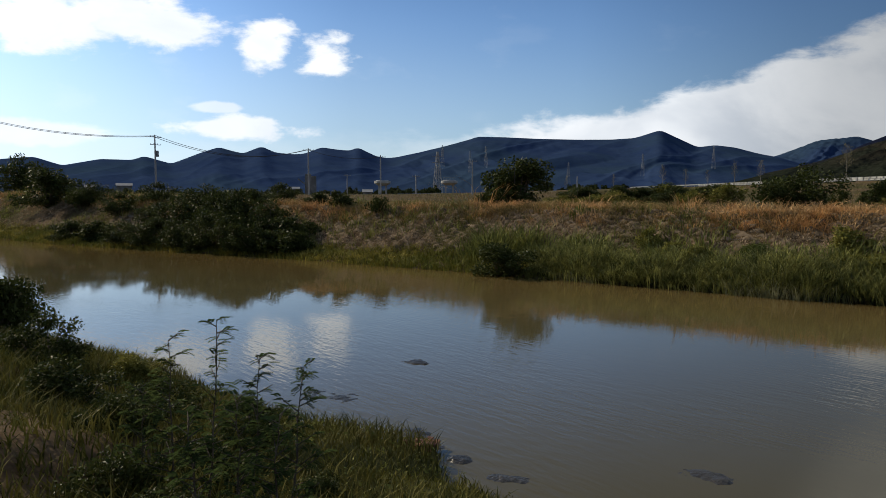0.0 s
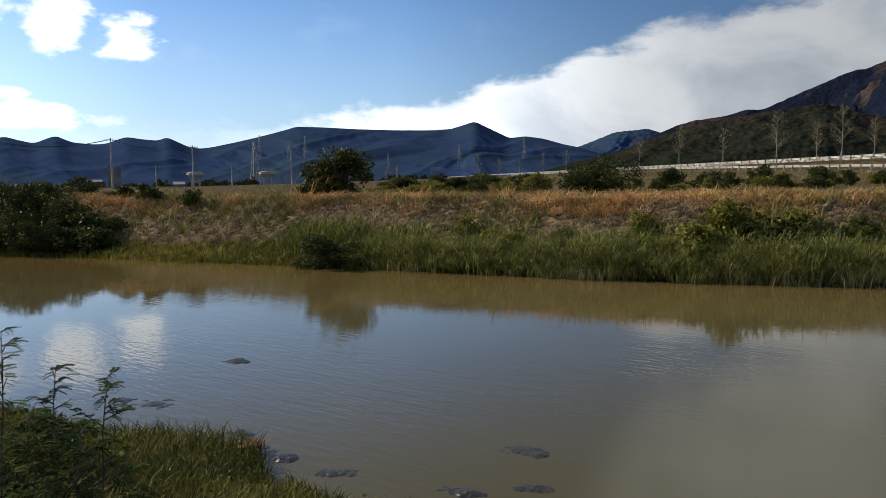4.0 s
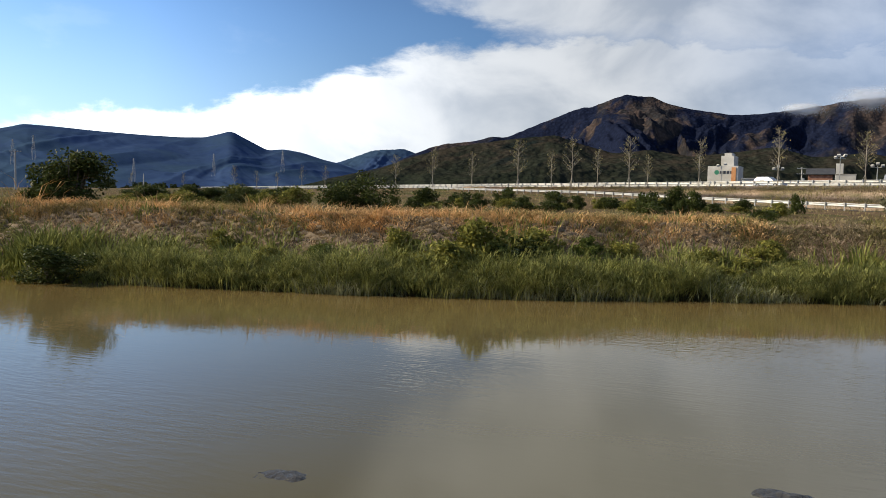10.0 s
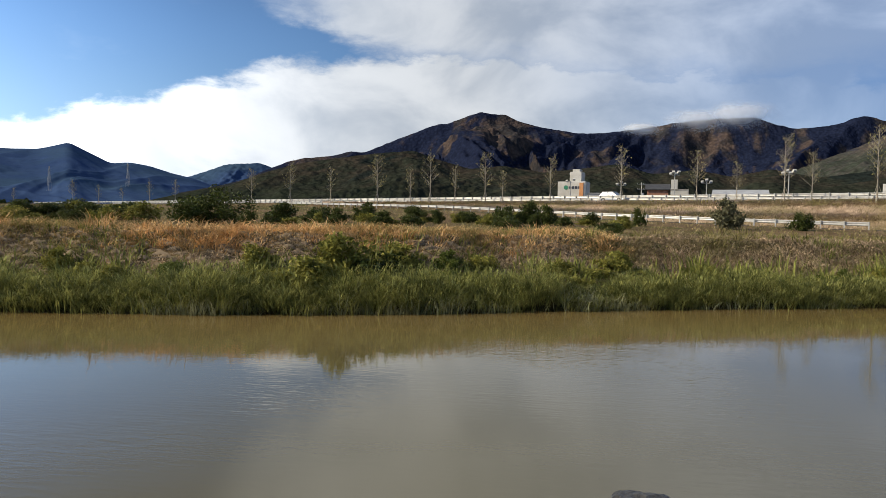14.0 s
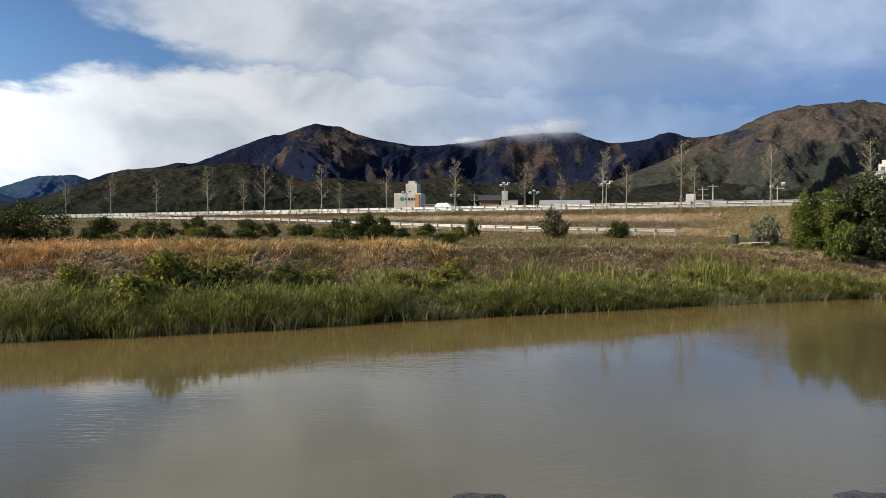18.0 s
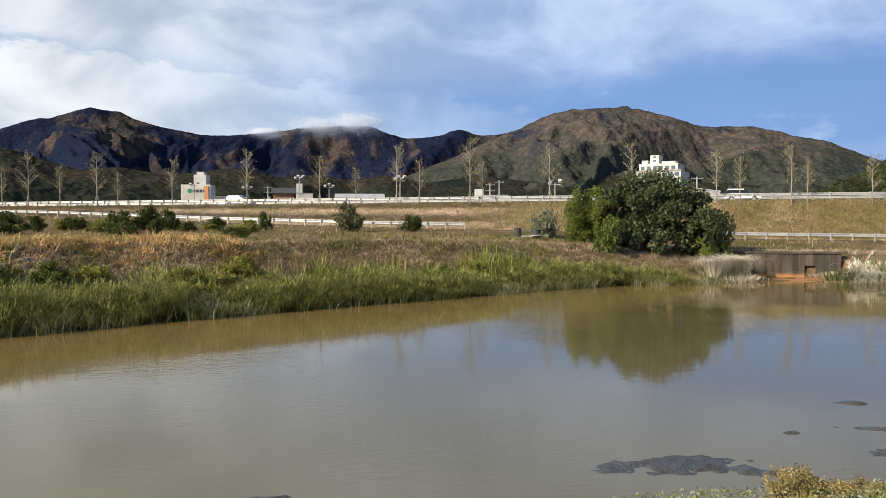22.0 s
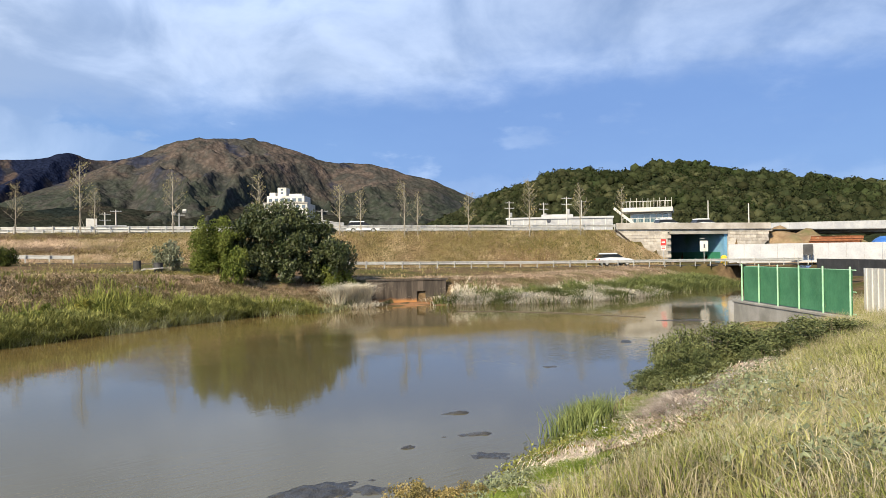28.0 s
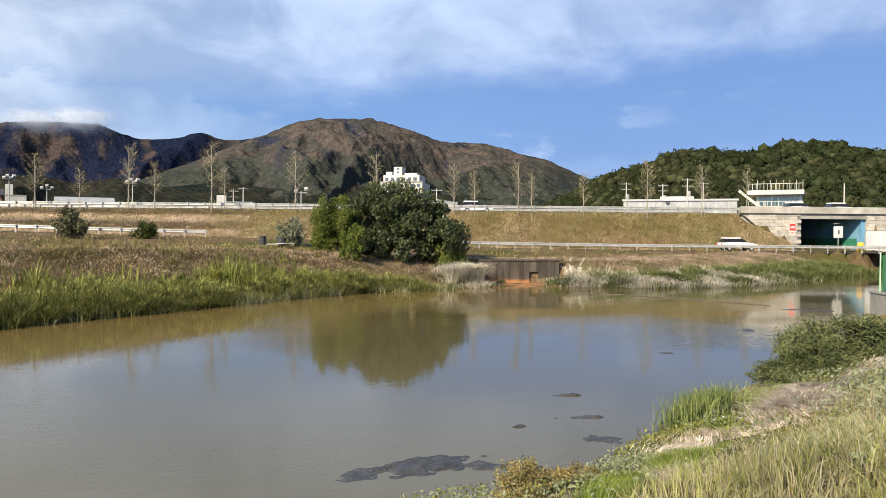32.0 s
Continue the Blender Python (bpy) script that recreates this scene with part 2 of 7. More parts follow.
STEEL = mat("galvanised_steel", (0.36, 0.36, 0.35), (0.48, 0.48, 0.46), 2.0, 0.45, 0.1, 30.0, metal=0.25, thing=0.08)
CONC = mat("concrete", (0.34, 0.33, 0.30), (0.46, 0.44, 0.40), 1.2, 0.9, 0.3, 20.0, c=(0.27, 0.26, 0.23), big=0.5, k=0.78)
WHITE = mat("white_paint", (0.72, 0.71, 0.67), (0.82, 0.81, 0.77), 0.8, 0.7, 0.05, 10.0, c=(0.62, 0.60, 0.55), big=0.3, k=0.76)
GLASS = mat("window_glass", (0.03, 0.04, 0.05), (0.06, 0.075, 0.09), 0.5, 0.08, 0, spec=0.8)
MUD = mat("wet_mud", (0.034, 0.033, 0.032), (0.066, 0.064, 0.060), 3.0, 0.3, 0.7, 14.0, k=1.08)


def water_material():
    m = bpy.data.materials.new("river_water")
    m.use_nodes = True
    g = Nodes(m.node_tree)
    pos = g.n("ShaderNodeNewGeometry").outputs["Position"]
    col = g.mix(g.step(g.noise(pos, 0.06, 3.0), 0.35, 0.65), (0.092, 0.079, 0.034), (0.106, 0.092, 0.045))
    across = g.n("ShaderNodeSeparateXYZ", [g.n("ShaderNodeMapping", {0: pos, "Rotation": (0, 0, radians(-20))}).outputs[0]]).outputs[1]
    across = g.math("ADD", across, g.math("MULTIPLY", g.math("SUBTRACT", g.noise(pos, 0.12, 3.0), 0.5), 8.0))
    # the far bank's tan reflection put into the colour, along with shallow silt
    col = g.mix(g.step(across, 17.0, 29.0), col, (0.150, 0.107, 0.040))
    turn = g.n("ShaderNodeMapping", {0: pos, "Rotation": (0, 0, radians(-25)), "Scale": (0.45, 1.6, 1.0)}).outputs[0]
    ripple = g.math("ADD", g.noise(turn, 5.0, 3.0, 0.5), g.math("MULTIPLY", g.noise(turn, 1.3, 2.0, 0.5), 0.8))
    gust = g.step(g.noise(pos, 0.09, 2.0), 0.42, 0.62)
    strength = g.n("ShaderNodeMapRange", {0: gust, 3: 0.035, 4: 0.18}).outputs[0]
    nor = g.n("ShaderNodeBump", {"Strength": strength, "Distance": 0.035, "Height": ripple}).outputs[0]
    p = g.n("ShaderNodeBsdfPrincipled", {"Base Color": col, "Roughness": 0.035, "IOR": 1.33, "Normal": nor})
    g.n("ShaderNodeOutputMaterial", [p.outputs[0]])
    return m


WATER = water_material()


# ---- mesh helpers ----
def raw(name, verts, faces, material, soft=False):
    """A mesh from arrays; faces is a list of int arrays (n, k)."""
    me = bpy.data.meshes.new(name)
    faces = [np.asarray(f) for f in faces if len(f)]
    loops = np.concatenate([f.ravel() for f in faces]).astype(np.int32)
    sizes = np.concatenate([np.full(len(f), f.shape[1]) for f in faces]).astype(np.int32)
    me.vertices.add(len(verts))
    me.vertices.foreach_set("co", np.asarray(verts, dtype=np.float32).ravel())
    me.loops.add(len(loops))
    me.loops.foreach_set("vertex_index", loops)
    me.polygons.add(len(sizes))
    starts = np.concatenate([[0], np.cumsum(sizes)[:-1]]).astype(np.int32)
    me.polygons.foreach_set("loop_start", starts)
    me.update(calc_edges=True)
    me.materials.append(material)
    if soft:
        me.shade_smooth()
    return me


def to_mesh(bm, name, material, soft=False):
    me = bpy.data.meshes.new(name)
    bm.to_mesh(me)
    bm.free()
    for m in (material if isinstance(material, (list, tuple)) else [material]):
        me.materials.append(m)
    if soft:
        me.shade_smooth()
    return me


def part(name, data, material=None, parent=None, label="", at=None):
    """Links a bmesh or mesh as one object under a thing or a part."""
    if isinstance(data, bmesh.types.BMesh):
        data = to_mesh(data, name, material)
    ob = new(name, data)
    if parent is not None:
        ob.parent = parent
    if at is not None:
        ob.matrix_local = at
    return tagged(ob, label)


def thing(name, label, category, at=None, group="", kind="", data=None):
    ob = new(name, data)
    if at is not None:
        ob.matrix_world = at
    return tagged(ob, label, category, group, kind)


def box(bm, size, at=(0, 0, 0), bevel=0.0, rz=0.0, m=None):
    made = bmesh.ops.create_cube(bm, size=1.0, matrix=(m or pose(*at, 0, 0, rz)) @ Matrix.Diagonal((*size, 1)))
    if bevel:
        es = {e for v in made["verts"] for e in v.link_edges}
        bmesh.ops.bevel(bm, geom=list(es), offset=bevel, segments=1, affect="EDGES")
    return bm


def boxed(size, at=(0, 0, 0), bevel=0.0, rz=0.0):
    return box(bmesh.new(), size, at, bevel, rz)


def tube(bm, a, b, ra, rb, sides=8):
    a, b = Vector(a), Vector(b)
    d = b - a
    m = Matrix.Translation((a + b) / 2) @ d.to_track_quat("Z", "Y").to_matrix().to_4x4()
    bmesh.ops.create_cone(bm, cap_ends=True, segments=sides, radius1=ra, radius2=max(rb, 0.001), depth=d.length, matrix=m)
    return bm


# ---- plan: river axis u, across v; main road axis q, across w (towards the viewer) ----
CU, SU = math.cos(radians(20)), math.sin(radians(20))
FAR_U = [-400, -120, -76, -57, -36, -21, -15, -11, -4, 3, 10, 18, 24, 30, 36, 39, 41, 45, 48, 50.5, 53, 63, 70, 84, 140, 400]
FAR_V = [60, 37, 32, 30.2, 30.8, 30.0, 29.5, 29.0, 28.4, 28.7, 29.8, 30.5, 30.8, 31.6, 31.3, 28.5, 29.4, 28.4, 26.0, 22.5, 18.0, 13.6, 12.6, 9.4, 9, 9]
NEAR_U = [-400, -60, -20, -12, -8.6, -7.2, -6.2, -5.4, -4.2, 7, 9, 11, 14.5, 21.5, 30, 41, 80, 400]
NEAR_V = [14, 11, 9.5, 8.7, 7.7, 8.1, 8.2, 7.3, 7.1, 6.4, 5.5, 4.9, 4.9, 4.5, 4.1, 3.9, 3.0, 3.0]
CREST_U = [-400, -85, -55, -35, -20, 0, 25, 36, 45, 60, 100]
CREST_Z = [4.4, 4.0, 3.15, 2.9, 2.9, 2.8, 2.8, 2.5, 1.9, 1.7, 1.8]
LOW_Q = [-60, -20, 18, 38, 55, 75, 93, 122, 183, 260]
LOW_W = [10, 10, 9.5, 11.5, 15, 17, 16, 11, 3, 2]
LOW_Z = [2.0, 2.0, 2.07, 2.3, 3.1, 3.5, 4.0, 5.0, 6.15, 6.4]
ROAD_Z = 6.65


def uv(x, y):
    return CU * x + SU * y, -SU * x + CU * y


def xy(u, v):
    return CU * u - SU * v, SU * u + CU * v


def qw(x, y):
    return (x - 86) * -0.857 + (y - 56) * 0.515, 92.3 - 0.515 * x - 0.857 * y


def road_xy(q, w):
    return 86 - 0.857 * q - 0.515 * w, 56 + 0.515 * q - 0.857 * w


def ease(t):
    t = np.clip(t, 0, 1)
    return t * t * (3 - 2 * t)


def wobble(x, y, k=1.0):
    return (np.sin(x * 0.9 * k + 1.3 * np.sin(y * 0.7 * k)) + np.sin(y * 1.1 * k + 1.7 * np.sin(x * 0.53 * k + 2)) + 0.5 * np.sin(2.3 * k * (x + y) + np.sin(x * k * 1.7))) / 2.5


def shore(x, y):
    """Distance past the far waterline, and past the near one (both away from the water)."""
    u, v = uv(x, y)
    w = 0.35 * wobble(u, u * 0.3, 1.1) + 0.15 * wobble(u, u, 3.1)
    return v - np.interp(u, FAR_U, FAR_V) - w, np.interp(u, NEAR_U, NEAR_V) - v + w * 0.6


def ground_z(x, y):
    x, y = np.asarray(x, float), np.asarray(y, float)
    u, v = uv(x, y)
    q, w = qw(x, y)
    sf, sn = shore(x, y)
    zc = np.interp(u, CREST_U, CREST_Z)
    bank = np.interp(sf, [-3, -1, 0, 1.2, 2.4, 7.8, 9.5], [-0.9, -0.35, 0, 0.22, 0.3, 0.97, 1])
    z = np.where(bank > 0.3, 0.4 + (zc - 0.4) * (bank - 0.3) / 0.7, np.where(bank > 0, bank * 1.33, bank))
    wl, zl = np.interp(q, LOW_Q, LOW_W), np.interp(q, LOW_Q, LOW_Z)
    past = np.maximum(sf - 9.5, 0)
    t = past / (past + np.maximum(w - wl, 0) + 1e-6)
    z = np.where(sf > 9.5, zc + (zl - zc) * ease(t) ** np.interp(q, [90, 180], [1.0, 4.0]), z)
    up = np.clip((wl - 4.9 - w) / np.maximum(wl - 5.9, 0.5), 0, 1)
    z2 = zl + (ROAD_Z - 0.12 - zl) * np.where(wl > 6.4, up, ease((wl + 6 - w) / (wl + 5)))
    cut = (q < -4.2) & (q > -14) & (w < 13) & (w > -26)
    z2 = np.where((q < 3.4) & (q >= -4.6) & (w > 1.6) & (w < 14), np.minimum(z2, 2.1 + np.clip(q + 4.2, 0, 9) * 0.6), z2)
    z2 = np.where(cut, 2.2, np.where(w < 1.0, ROAD_Z - 0.12, z2))
    z2 = np.where(w < -24, 5.2 - 0.0 * w, z2)
    z = np.where((w < wl) & (sf > 1.0), z2, z)
    near = np.interp(sn, [-2.5, -0.8, 0, 0.8, 6.6, 9, 14, 30], [-0.9, -0.3, 0, 0.3, 2.02, 2.15, 3.2, 3.3])
    near = np.where(near > 0, near * np.interp(u, [10, 18, 30], [1.0, 0.88, 0.66]), near)
    z = np.where(sn > -2.5, np.where(sf < 0, near, z), z)
    p, f = (x - 34.6) * 0.862 - (y - 45.3) * 0.507, -(x - 34.6) * 0.507 - (y - 45.3) * 0.862
    z = np.where((p > -0.3) & (p < 6.2) & (f > -0.15) & (f < 9), np.minimum(z, 0.07), z)
    r = np.hypot(x, y)
    rough = 0.06 * wobble(x, y, 1.6) + 0.03 * wobble(x, y, 4.3)
    return z + rough * np.clip(np.minimum(abs(sf), abs(sn)) * 0.7, 0, 1) * (r < 300)


# ---- ground: one sheet out to the horizon ----
def build_ground():
    az = np.radians(np.concatenate([np.arange(-100, 95, 0.55), np.arange(95, 260, 4.0)]))
    rr = np.concatenate([[0.4], np.geomspace(1.2, 22, 90), np.arange(22.4, 62, 0.5), np.geomspace(62.5, 180, 90), np.geomspace(185, 4600, 40)])
    A, R = np.meshgrid(az, rr)
    X, Y = R * np.sin(A), R * np.cos(A)
    Z = ground_z(X, Y)
    n, k = A.shape
    i = np.arange(n - 1)[:, None] * k + np.arange(k)[None, :]
    j = np.arange(n - 1)[:, None] * k + (np.arange(k)[None, :] + 1) % k
    quads = np.stack([i, j, j + k, i + k], -1).reshape(-1, 4)
    ring = np.arange(k)
    cap = np.stack([np.full(k, n * k), (ring + 1) % k, ring], -1)
    me = raw("ground", np.concatenate([np.stack([X, Y, Z], -1).reshape(-1, 3), [[0.0, 0.0, float(ground_z(0.0, 0.0))]]]), [quads, cap], SOIL, True)
    tagged(new("ground", me), "earth river banks and dry grassy embankment", "ground", kind="structure")


build_ground()
wm = bmesh.new()
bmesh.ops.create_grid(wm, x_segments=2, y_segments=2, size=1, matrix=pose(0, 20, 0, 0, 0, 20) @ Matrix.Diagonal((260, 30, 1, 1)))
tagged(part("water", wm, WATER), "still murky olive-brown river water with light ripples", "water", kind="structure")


# ---- distance ----
def range_sheet(name, label, stops, dist, material, depth=0.5, seed=0, spur=0.16, size=600.0, step=0.12, jag=0.05, along_slope=0.6, bend=0.45):
    """A mountain range whose crest stands at dist; stops of (heading, elevation angle). Spurs and gullies branch down from the crest."""
    a0, a1 = stops[0][0], stops[-1][0]
    az = np.arange(a0, a1 + step, step)
    el = np.interp(az, [s[0] for s in stops], [s[1] for s in stops])
    k = np.ones(5) / 5
    el = np.convolve(np.pad(el, 2, mode="edge"), k, "valid")
    ts = np.concatenate([np.linspace(0, 1, 110), [1.04, 1.1, 1.2]])
    verts = np.zeros((len(ts), len(az), 3))
    for n, t in enumerate(ts):
        r = dist * (1 - depth + depth * t)
        for m, a in enumerate(az):
            p = Vector((radians(a) * dist / size, (dist - r) / size, seed))
            q = p + Vector((noise.noise(p * 0.9 + Vector((7, 3, 0))), noise.noise(p * 0.9 + Vector((1, 9, 4))), 0)) * bend
            one = abs(noise.noise(Vector((q.x * 1.25 + q.y * 0.8, q.y * along_slope, seed + 3))))
            two = abs(noise.noise(Vector((q.x * 1.25 - q.y * 0.9, q.y * along_slope, seed + 9))))
            fork = abs(noise.noise(Vector((q.x * 3.4 + q.y * 1.6, q.y * along_slope * 2, seed + 5))))
            rill = abs(noise.noise(Vector((q.x * 8.0 - q.y * 2.5, q.y * along_slope * 4, seed + 1))))
            cut = -min(1.0, 2.6 * min(one, two + 0.06) + 0.5 * fork + 0.22 * rill)
            tiny = noise.fractal(p * 14, 0.8, 2.1, 3)
            shape = t ** 1.05 if t <= 1 else 1 - (t - 1) * 2
            low = 2.2 * t ** 0.75 * (1 - t) ** 0.62 if t <= 1 else 0
            h = shape + low * spur * (cut + 0.25) + jag * (0.5 * low + 0.22 * min(t, 1)) * tiny
            z = min(max(h, -0.02), 0.12 + 0.88 * t if t < 1 else 9) * dist * math.tan(radians(el[m])) + 4
            verts[n, m] = (r * math.sin(radians(a)), r * math.cos(radians(a)), z)
    n, k = verts.shape[:2]
    i = np.arange(n - 1)[:, None] * k + np.arange(k - 1)[None, :]
    quads = np.stack([i, i + 1, i + k + 1, i + k], -1).reshape(-1, 4)
    return tagged(new(name, raw(name, verts.reshape(-1, 3), [quads], material, True)), label, "mountain", kind="structure")


def forest(name, a, b, c, scale, big, bump=0.8, bscale=0.05, depth=14.0, k=0.7):
    return mat(name, a, b, scale, 1.0, bump, bscale, c=c, big=big, spec=0.0, depth=depth, k=k)


# blue aerial haze of the far ranges baked into their base colour
BLUE = forest("hazed_far_forest", (0.027, 0.051, 0.122), (0.037, 0.065, 0.138), (0.036, 0.066, 0.116), 0.007, 0.0022, 0.06, k=1.1)


def slope_woods(name, low, olive, tan, cloud_shade, belt, rag, amount, size=0.008):
    """Autumn slopes: olive woods below, tan scrub above, cloud shade put into the colour as ragged dark patches,
    tree-sized relief.
    """
    m = bpy.data.materials.new(name)
    m.use_nodes = True
    g = Nodes(m.node_tree)
    pos = g.n("ShaderNodeNewGeometry").outputs["Position"]
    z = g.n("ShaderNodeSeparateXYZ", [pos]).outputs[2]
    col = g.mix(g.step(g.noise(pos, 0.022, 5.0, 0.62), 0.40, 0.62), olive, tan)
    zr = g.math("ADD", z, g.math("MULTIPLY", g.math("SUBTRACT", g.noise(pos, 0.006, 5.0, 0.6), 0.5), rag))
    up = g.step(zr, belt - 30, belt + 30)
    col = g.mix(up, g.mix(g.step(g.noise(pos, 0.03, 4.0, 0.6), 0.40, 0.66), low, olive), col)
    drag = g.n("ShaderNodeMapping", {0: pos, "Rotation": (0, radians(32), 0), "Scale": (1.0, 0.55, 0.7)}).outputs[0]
    shade_patch = g.step(g.noise(drag, size, 6.0, 0.62, 0.6), amount, amount + 0.09)
    col = g.mix(g.math("MULTIPLY", shade_patch, g.math("ADD", g.math("MULTIPLY", up, 0.75), 0.25)), col, cloud_shade)
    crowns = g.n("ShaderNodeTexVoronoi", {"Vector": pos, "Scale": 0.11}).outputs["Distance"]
    # shade in the gaps between crowns, multiplied into the colour
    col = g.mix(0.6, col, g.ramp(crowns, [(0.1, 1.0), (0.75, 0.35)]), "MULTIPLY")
    nor = g.n("ShaderNodeBump", {"Strength": 0.7, "Distance": 9.0, "Height": g.math("SUBTRACT", g.noise(pos, 0.035, 5.0, 0.65), g.math("MULTIPLY", crowns, 0.35))}).outputs[0]
    g.n("ShaderNodeOutputMaterial", [g.n("ShaderNodeBsdfPrincipled", {"Base Color": col, "Roughness": 1.0, "Specular IOR Level": 0.0, "Normal": nor}).outputs[0]])
    return m


# dark and brown ranges: aerial haze put into the colours as bluer tones
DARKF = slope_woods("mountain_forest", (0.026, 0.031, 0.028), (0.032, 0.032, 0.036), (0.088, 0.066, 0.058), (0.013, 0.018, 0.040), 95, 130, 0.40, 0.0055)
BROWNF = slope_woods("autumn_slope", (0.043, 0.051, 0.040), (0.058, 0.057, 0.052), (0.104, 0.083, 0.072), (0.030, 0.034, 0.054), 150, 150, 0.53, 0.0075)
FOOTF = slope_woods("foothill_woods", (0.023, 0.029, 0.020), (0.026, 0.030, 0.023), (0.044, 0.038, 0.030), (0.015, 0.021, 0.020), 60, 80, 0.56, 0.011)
GREENF = forest("hill_wood", (0.034, 0.046, 0.024), (0.056, 0.066, 0.034), (0.042, 0.052, 0.028), 0.03, 0.01, 1.0, 0.2, 4.0)
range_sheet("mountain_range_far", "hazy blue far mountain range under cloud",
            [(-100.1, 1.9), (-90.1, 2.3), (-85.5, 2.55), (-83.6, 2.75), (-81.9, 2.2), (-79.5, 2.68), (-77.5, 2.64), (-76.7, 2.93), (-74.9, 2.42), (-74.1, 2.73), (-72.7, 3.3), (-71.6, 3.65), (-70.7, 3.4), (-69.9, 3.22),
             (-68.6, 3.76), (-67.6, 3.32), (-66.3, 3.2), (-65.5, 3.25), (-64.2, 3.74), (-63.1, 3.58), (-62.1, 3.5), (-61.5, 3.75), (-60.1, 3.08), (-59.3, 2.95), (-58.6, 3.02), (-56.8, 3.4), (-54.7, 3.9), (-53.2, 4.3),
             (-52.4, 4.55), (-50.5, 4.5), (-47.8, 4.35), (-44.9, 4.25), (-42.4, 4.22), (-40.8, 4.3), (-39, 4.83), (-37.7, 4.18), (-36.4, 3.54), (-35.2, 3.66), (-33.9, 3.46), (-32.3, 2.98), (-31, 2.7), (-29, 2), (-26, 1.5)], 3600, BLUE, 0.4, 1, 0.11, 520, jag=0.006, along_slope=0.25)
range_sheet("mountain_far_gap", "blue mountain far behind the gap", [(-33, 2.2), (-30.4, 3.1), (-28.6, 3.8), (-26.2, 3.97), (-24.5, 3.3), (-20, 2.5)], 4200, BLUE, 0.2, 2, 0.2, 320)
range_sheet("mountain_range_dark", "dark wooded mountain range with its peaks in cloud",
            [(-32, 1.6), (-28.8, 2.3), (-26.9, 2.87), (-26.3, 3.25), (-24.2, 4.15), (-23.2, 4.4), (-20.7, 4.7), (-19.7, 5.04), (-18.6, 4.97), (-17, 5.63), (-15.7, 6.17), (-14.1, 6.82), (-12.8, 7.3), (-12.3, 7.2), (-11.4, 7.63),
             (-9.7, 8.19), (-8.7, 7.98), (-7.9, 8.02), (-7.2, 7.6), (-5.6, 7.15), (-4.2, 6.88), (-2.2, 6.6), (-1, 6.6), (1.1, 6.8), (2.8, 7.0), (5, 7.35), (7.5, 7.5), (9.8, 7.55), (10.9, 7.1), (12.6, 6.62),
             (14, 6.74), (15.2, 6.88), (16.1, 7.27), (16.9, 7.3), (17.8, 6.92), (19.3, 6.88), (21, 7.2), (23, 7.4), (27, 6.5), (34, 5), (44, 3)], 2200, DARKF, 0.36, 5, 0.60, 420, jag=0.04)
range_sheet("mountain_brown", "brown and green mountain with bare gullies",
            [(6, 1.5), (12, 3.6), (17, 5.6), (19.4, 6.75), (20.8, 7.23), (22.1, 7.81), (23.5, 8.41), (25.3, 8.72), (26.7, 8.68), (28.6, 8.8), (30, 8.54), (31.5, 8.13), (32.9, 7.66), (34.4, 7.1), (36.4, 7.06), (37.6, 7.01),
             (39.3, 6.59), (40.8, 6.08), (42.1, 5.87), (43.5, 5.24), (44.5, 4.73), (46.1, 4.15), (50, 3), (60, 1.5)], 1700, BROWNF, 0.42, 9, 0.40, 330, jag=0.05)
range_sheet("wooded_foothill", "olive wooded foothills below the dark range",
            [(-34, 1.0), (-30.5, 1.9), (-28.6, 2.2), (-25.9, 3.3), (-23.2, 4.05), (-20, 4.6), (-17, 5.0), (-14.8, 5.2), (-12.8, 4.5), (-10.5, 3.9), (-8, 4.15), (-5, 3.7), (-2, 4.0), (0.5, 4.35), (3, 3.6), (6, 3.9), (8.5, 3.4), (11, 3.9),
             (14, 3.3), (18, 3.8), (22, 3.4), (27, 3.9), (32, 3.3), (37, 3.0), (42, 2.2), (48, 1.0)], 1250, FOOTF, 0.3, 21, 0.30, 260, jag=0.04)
range_sheet("wooded_hill", "green wooded hill behind the road",
            [(36, 0.9), (42, 2.0), (44.6, 3.2), (46, 4.0), (47.3, 4.6), (49.1, 5.05), (50.7, 5.75), (52.6, 6.25), (54.2, 6.12), (55.3, 5.9), (57.2, 5.95), (58.3, 6.3), (60.8, 6.5), (62.5, 6.2), (63.8, 5.8), (66.5, 5.3), (71.7, 4.6), (76, 3.8), (90, 2.0), (100, 1.0)], 620, GREENF, 0.45, 13, 0.12, 150, step=0.15, jag=0.16)


# woods far off
CANOPY = mat("canopy", (0.028, 0.038, 0.018), (0.054, 0.060, 0.028), 0.12, 1.0, 0, island=0.10, trans=0.45, spec=0.0, c=(0.03, 0.045, 0.016), big=0.02)


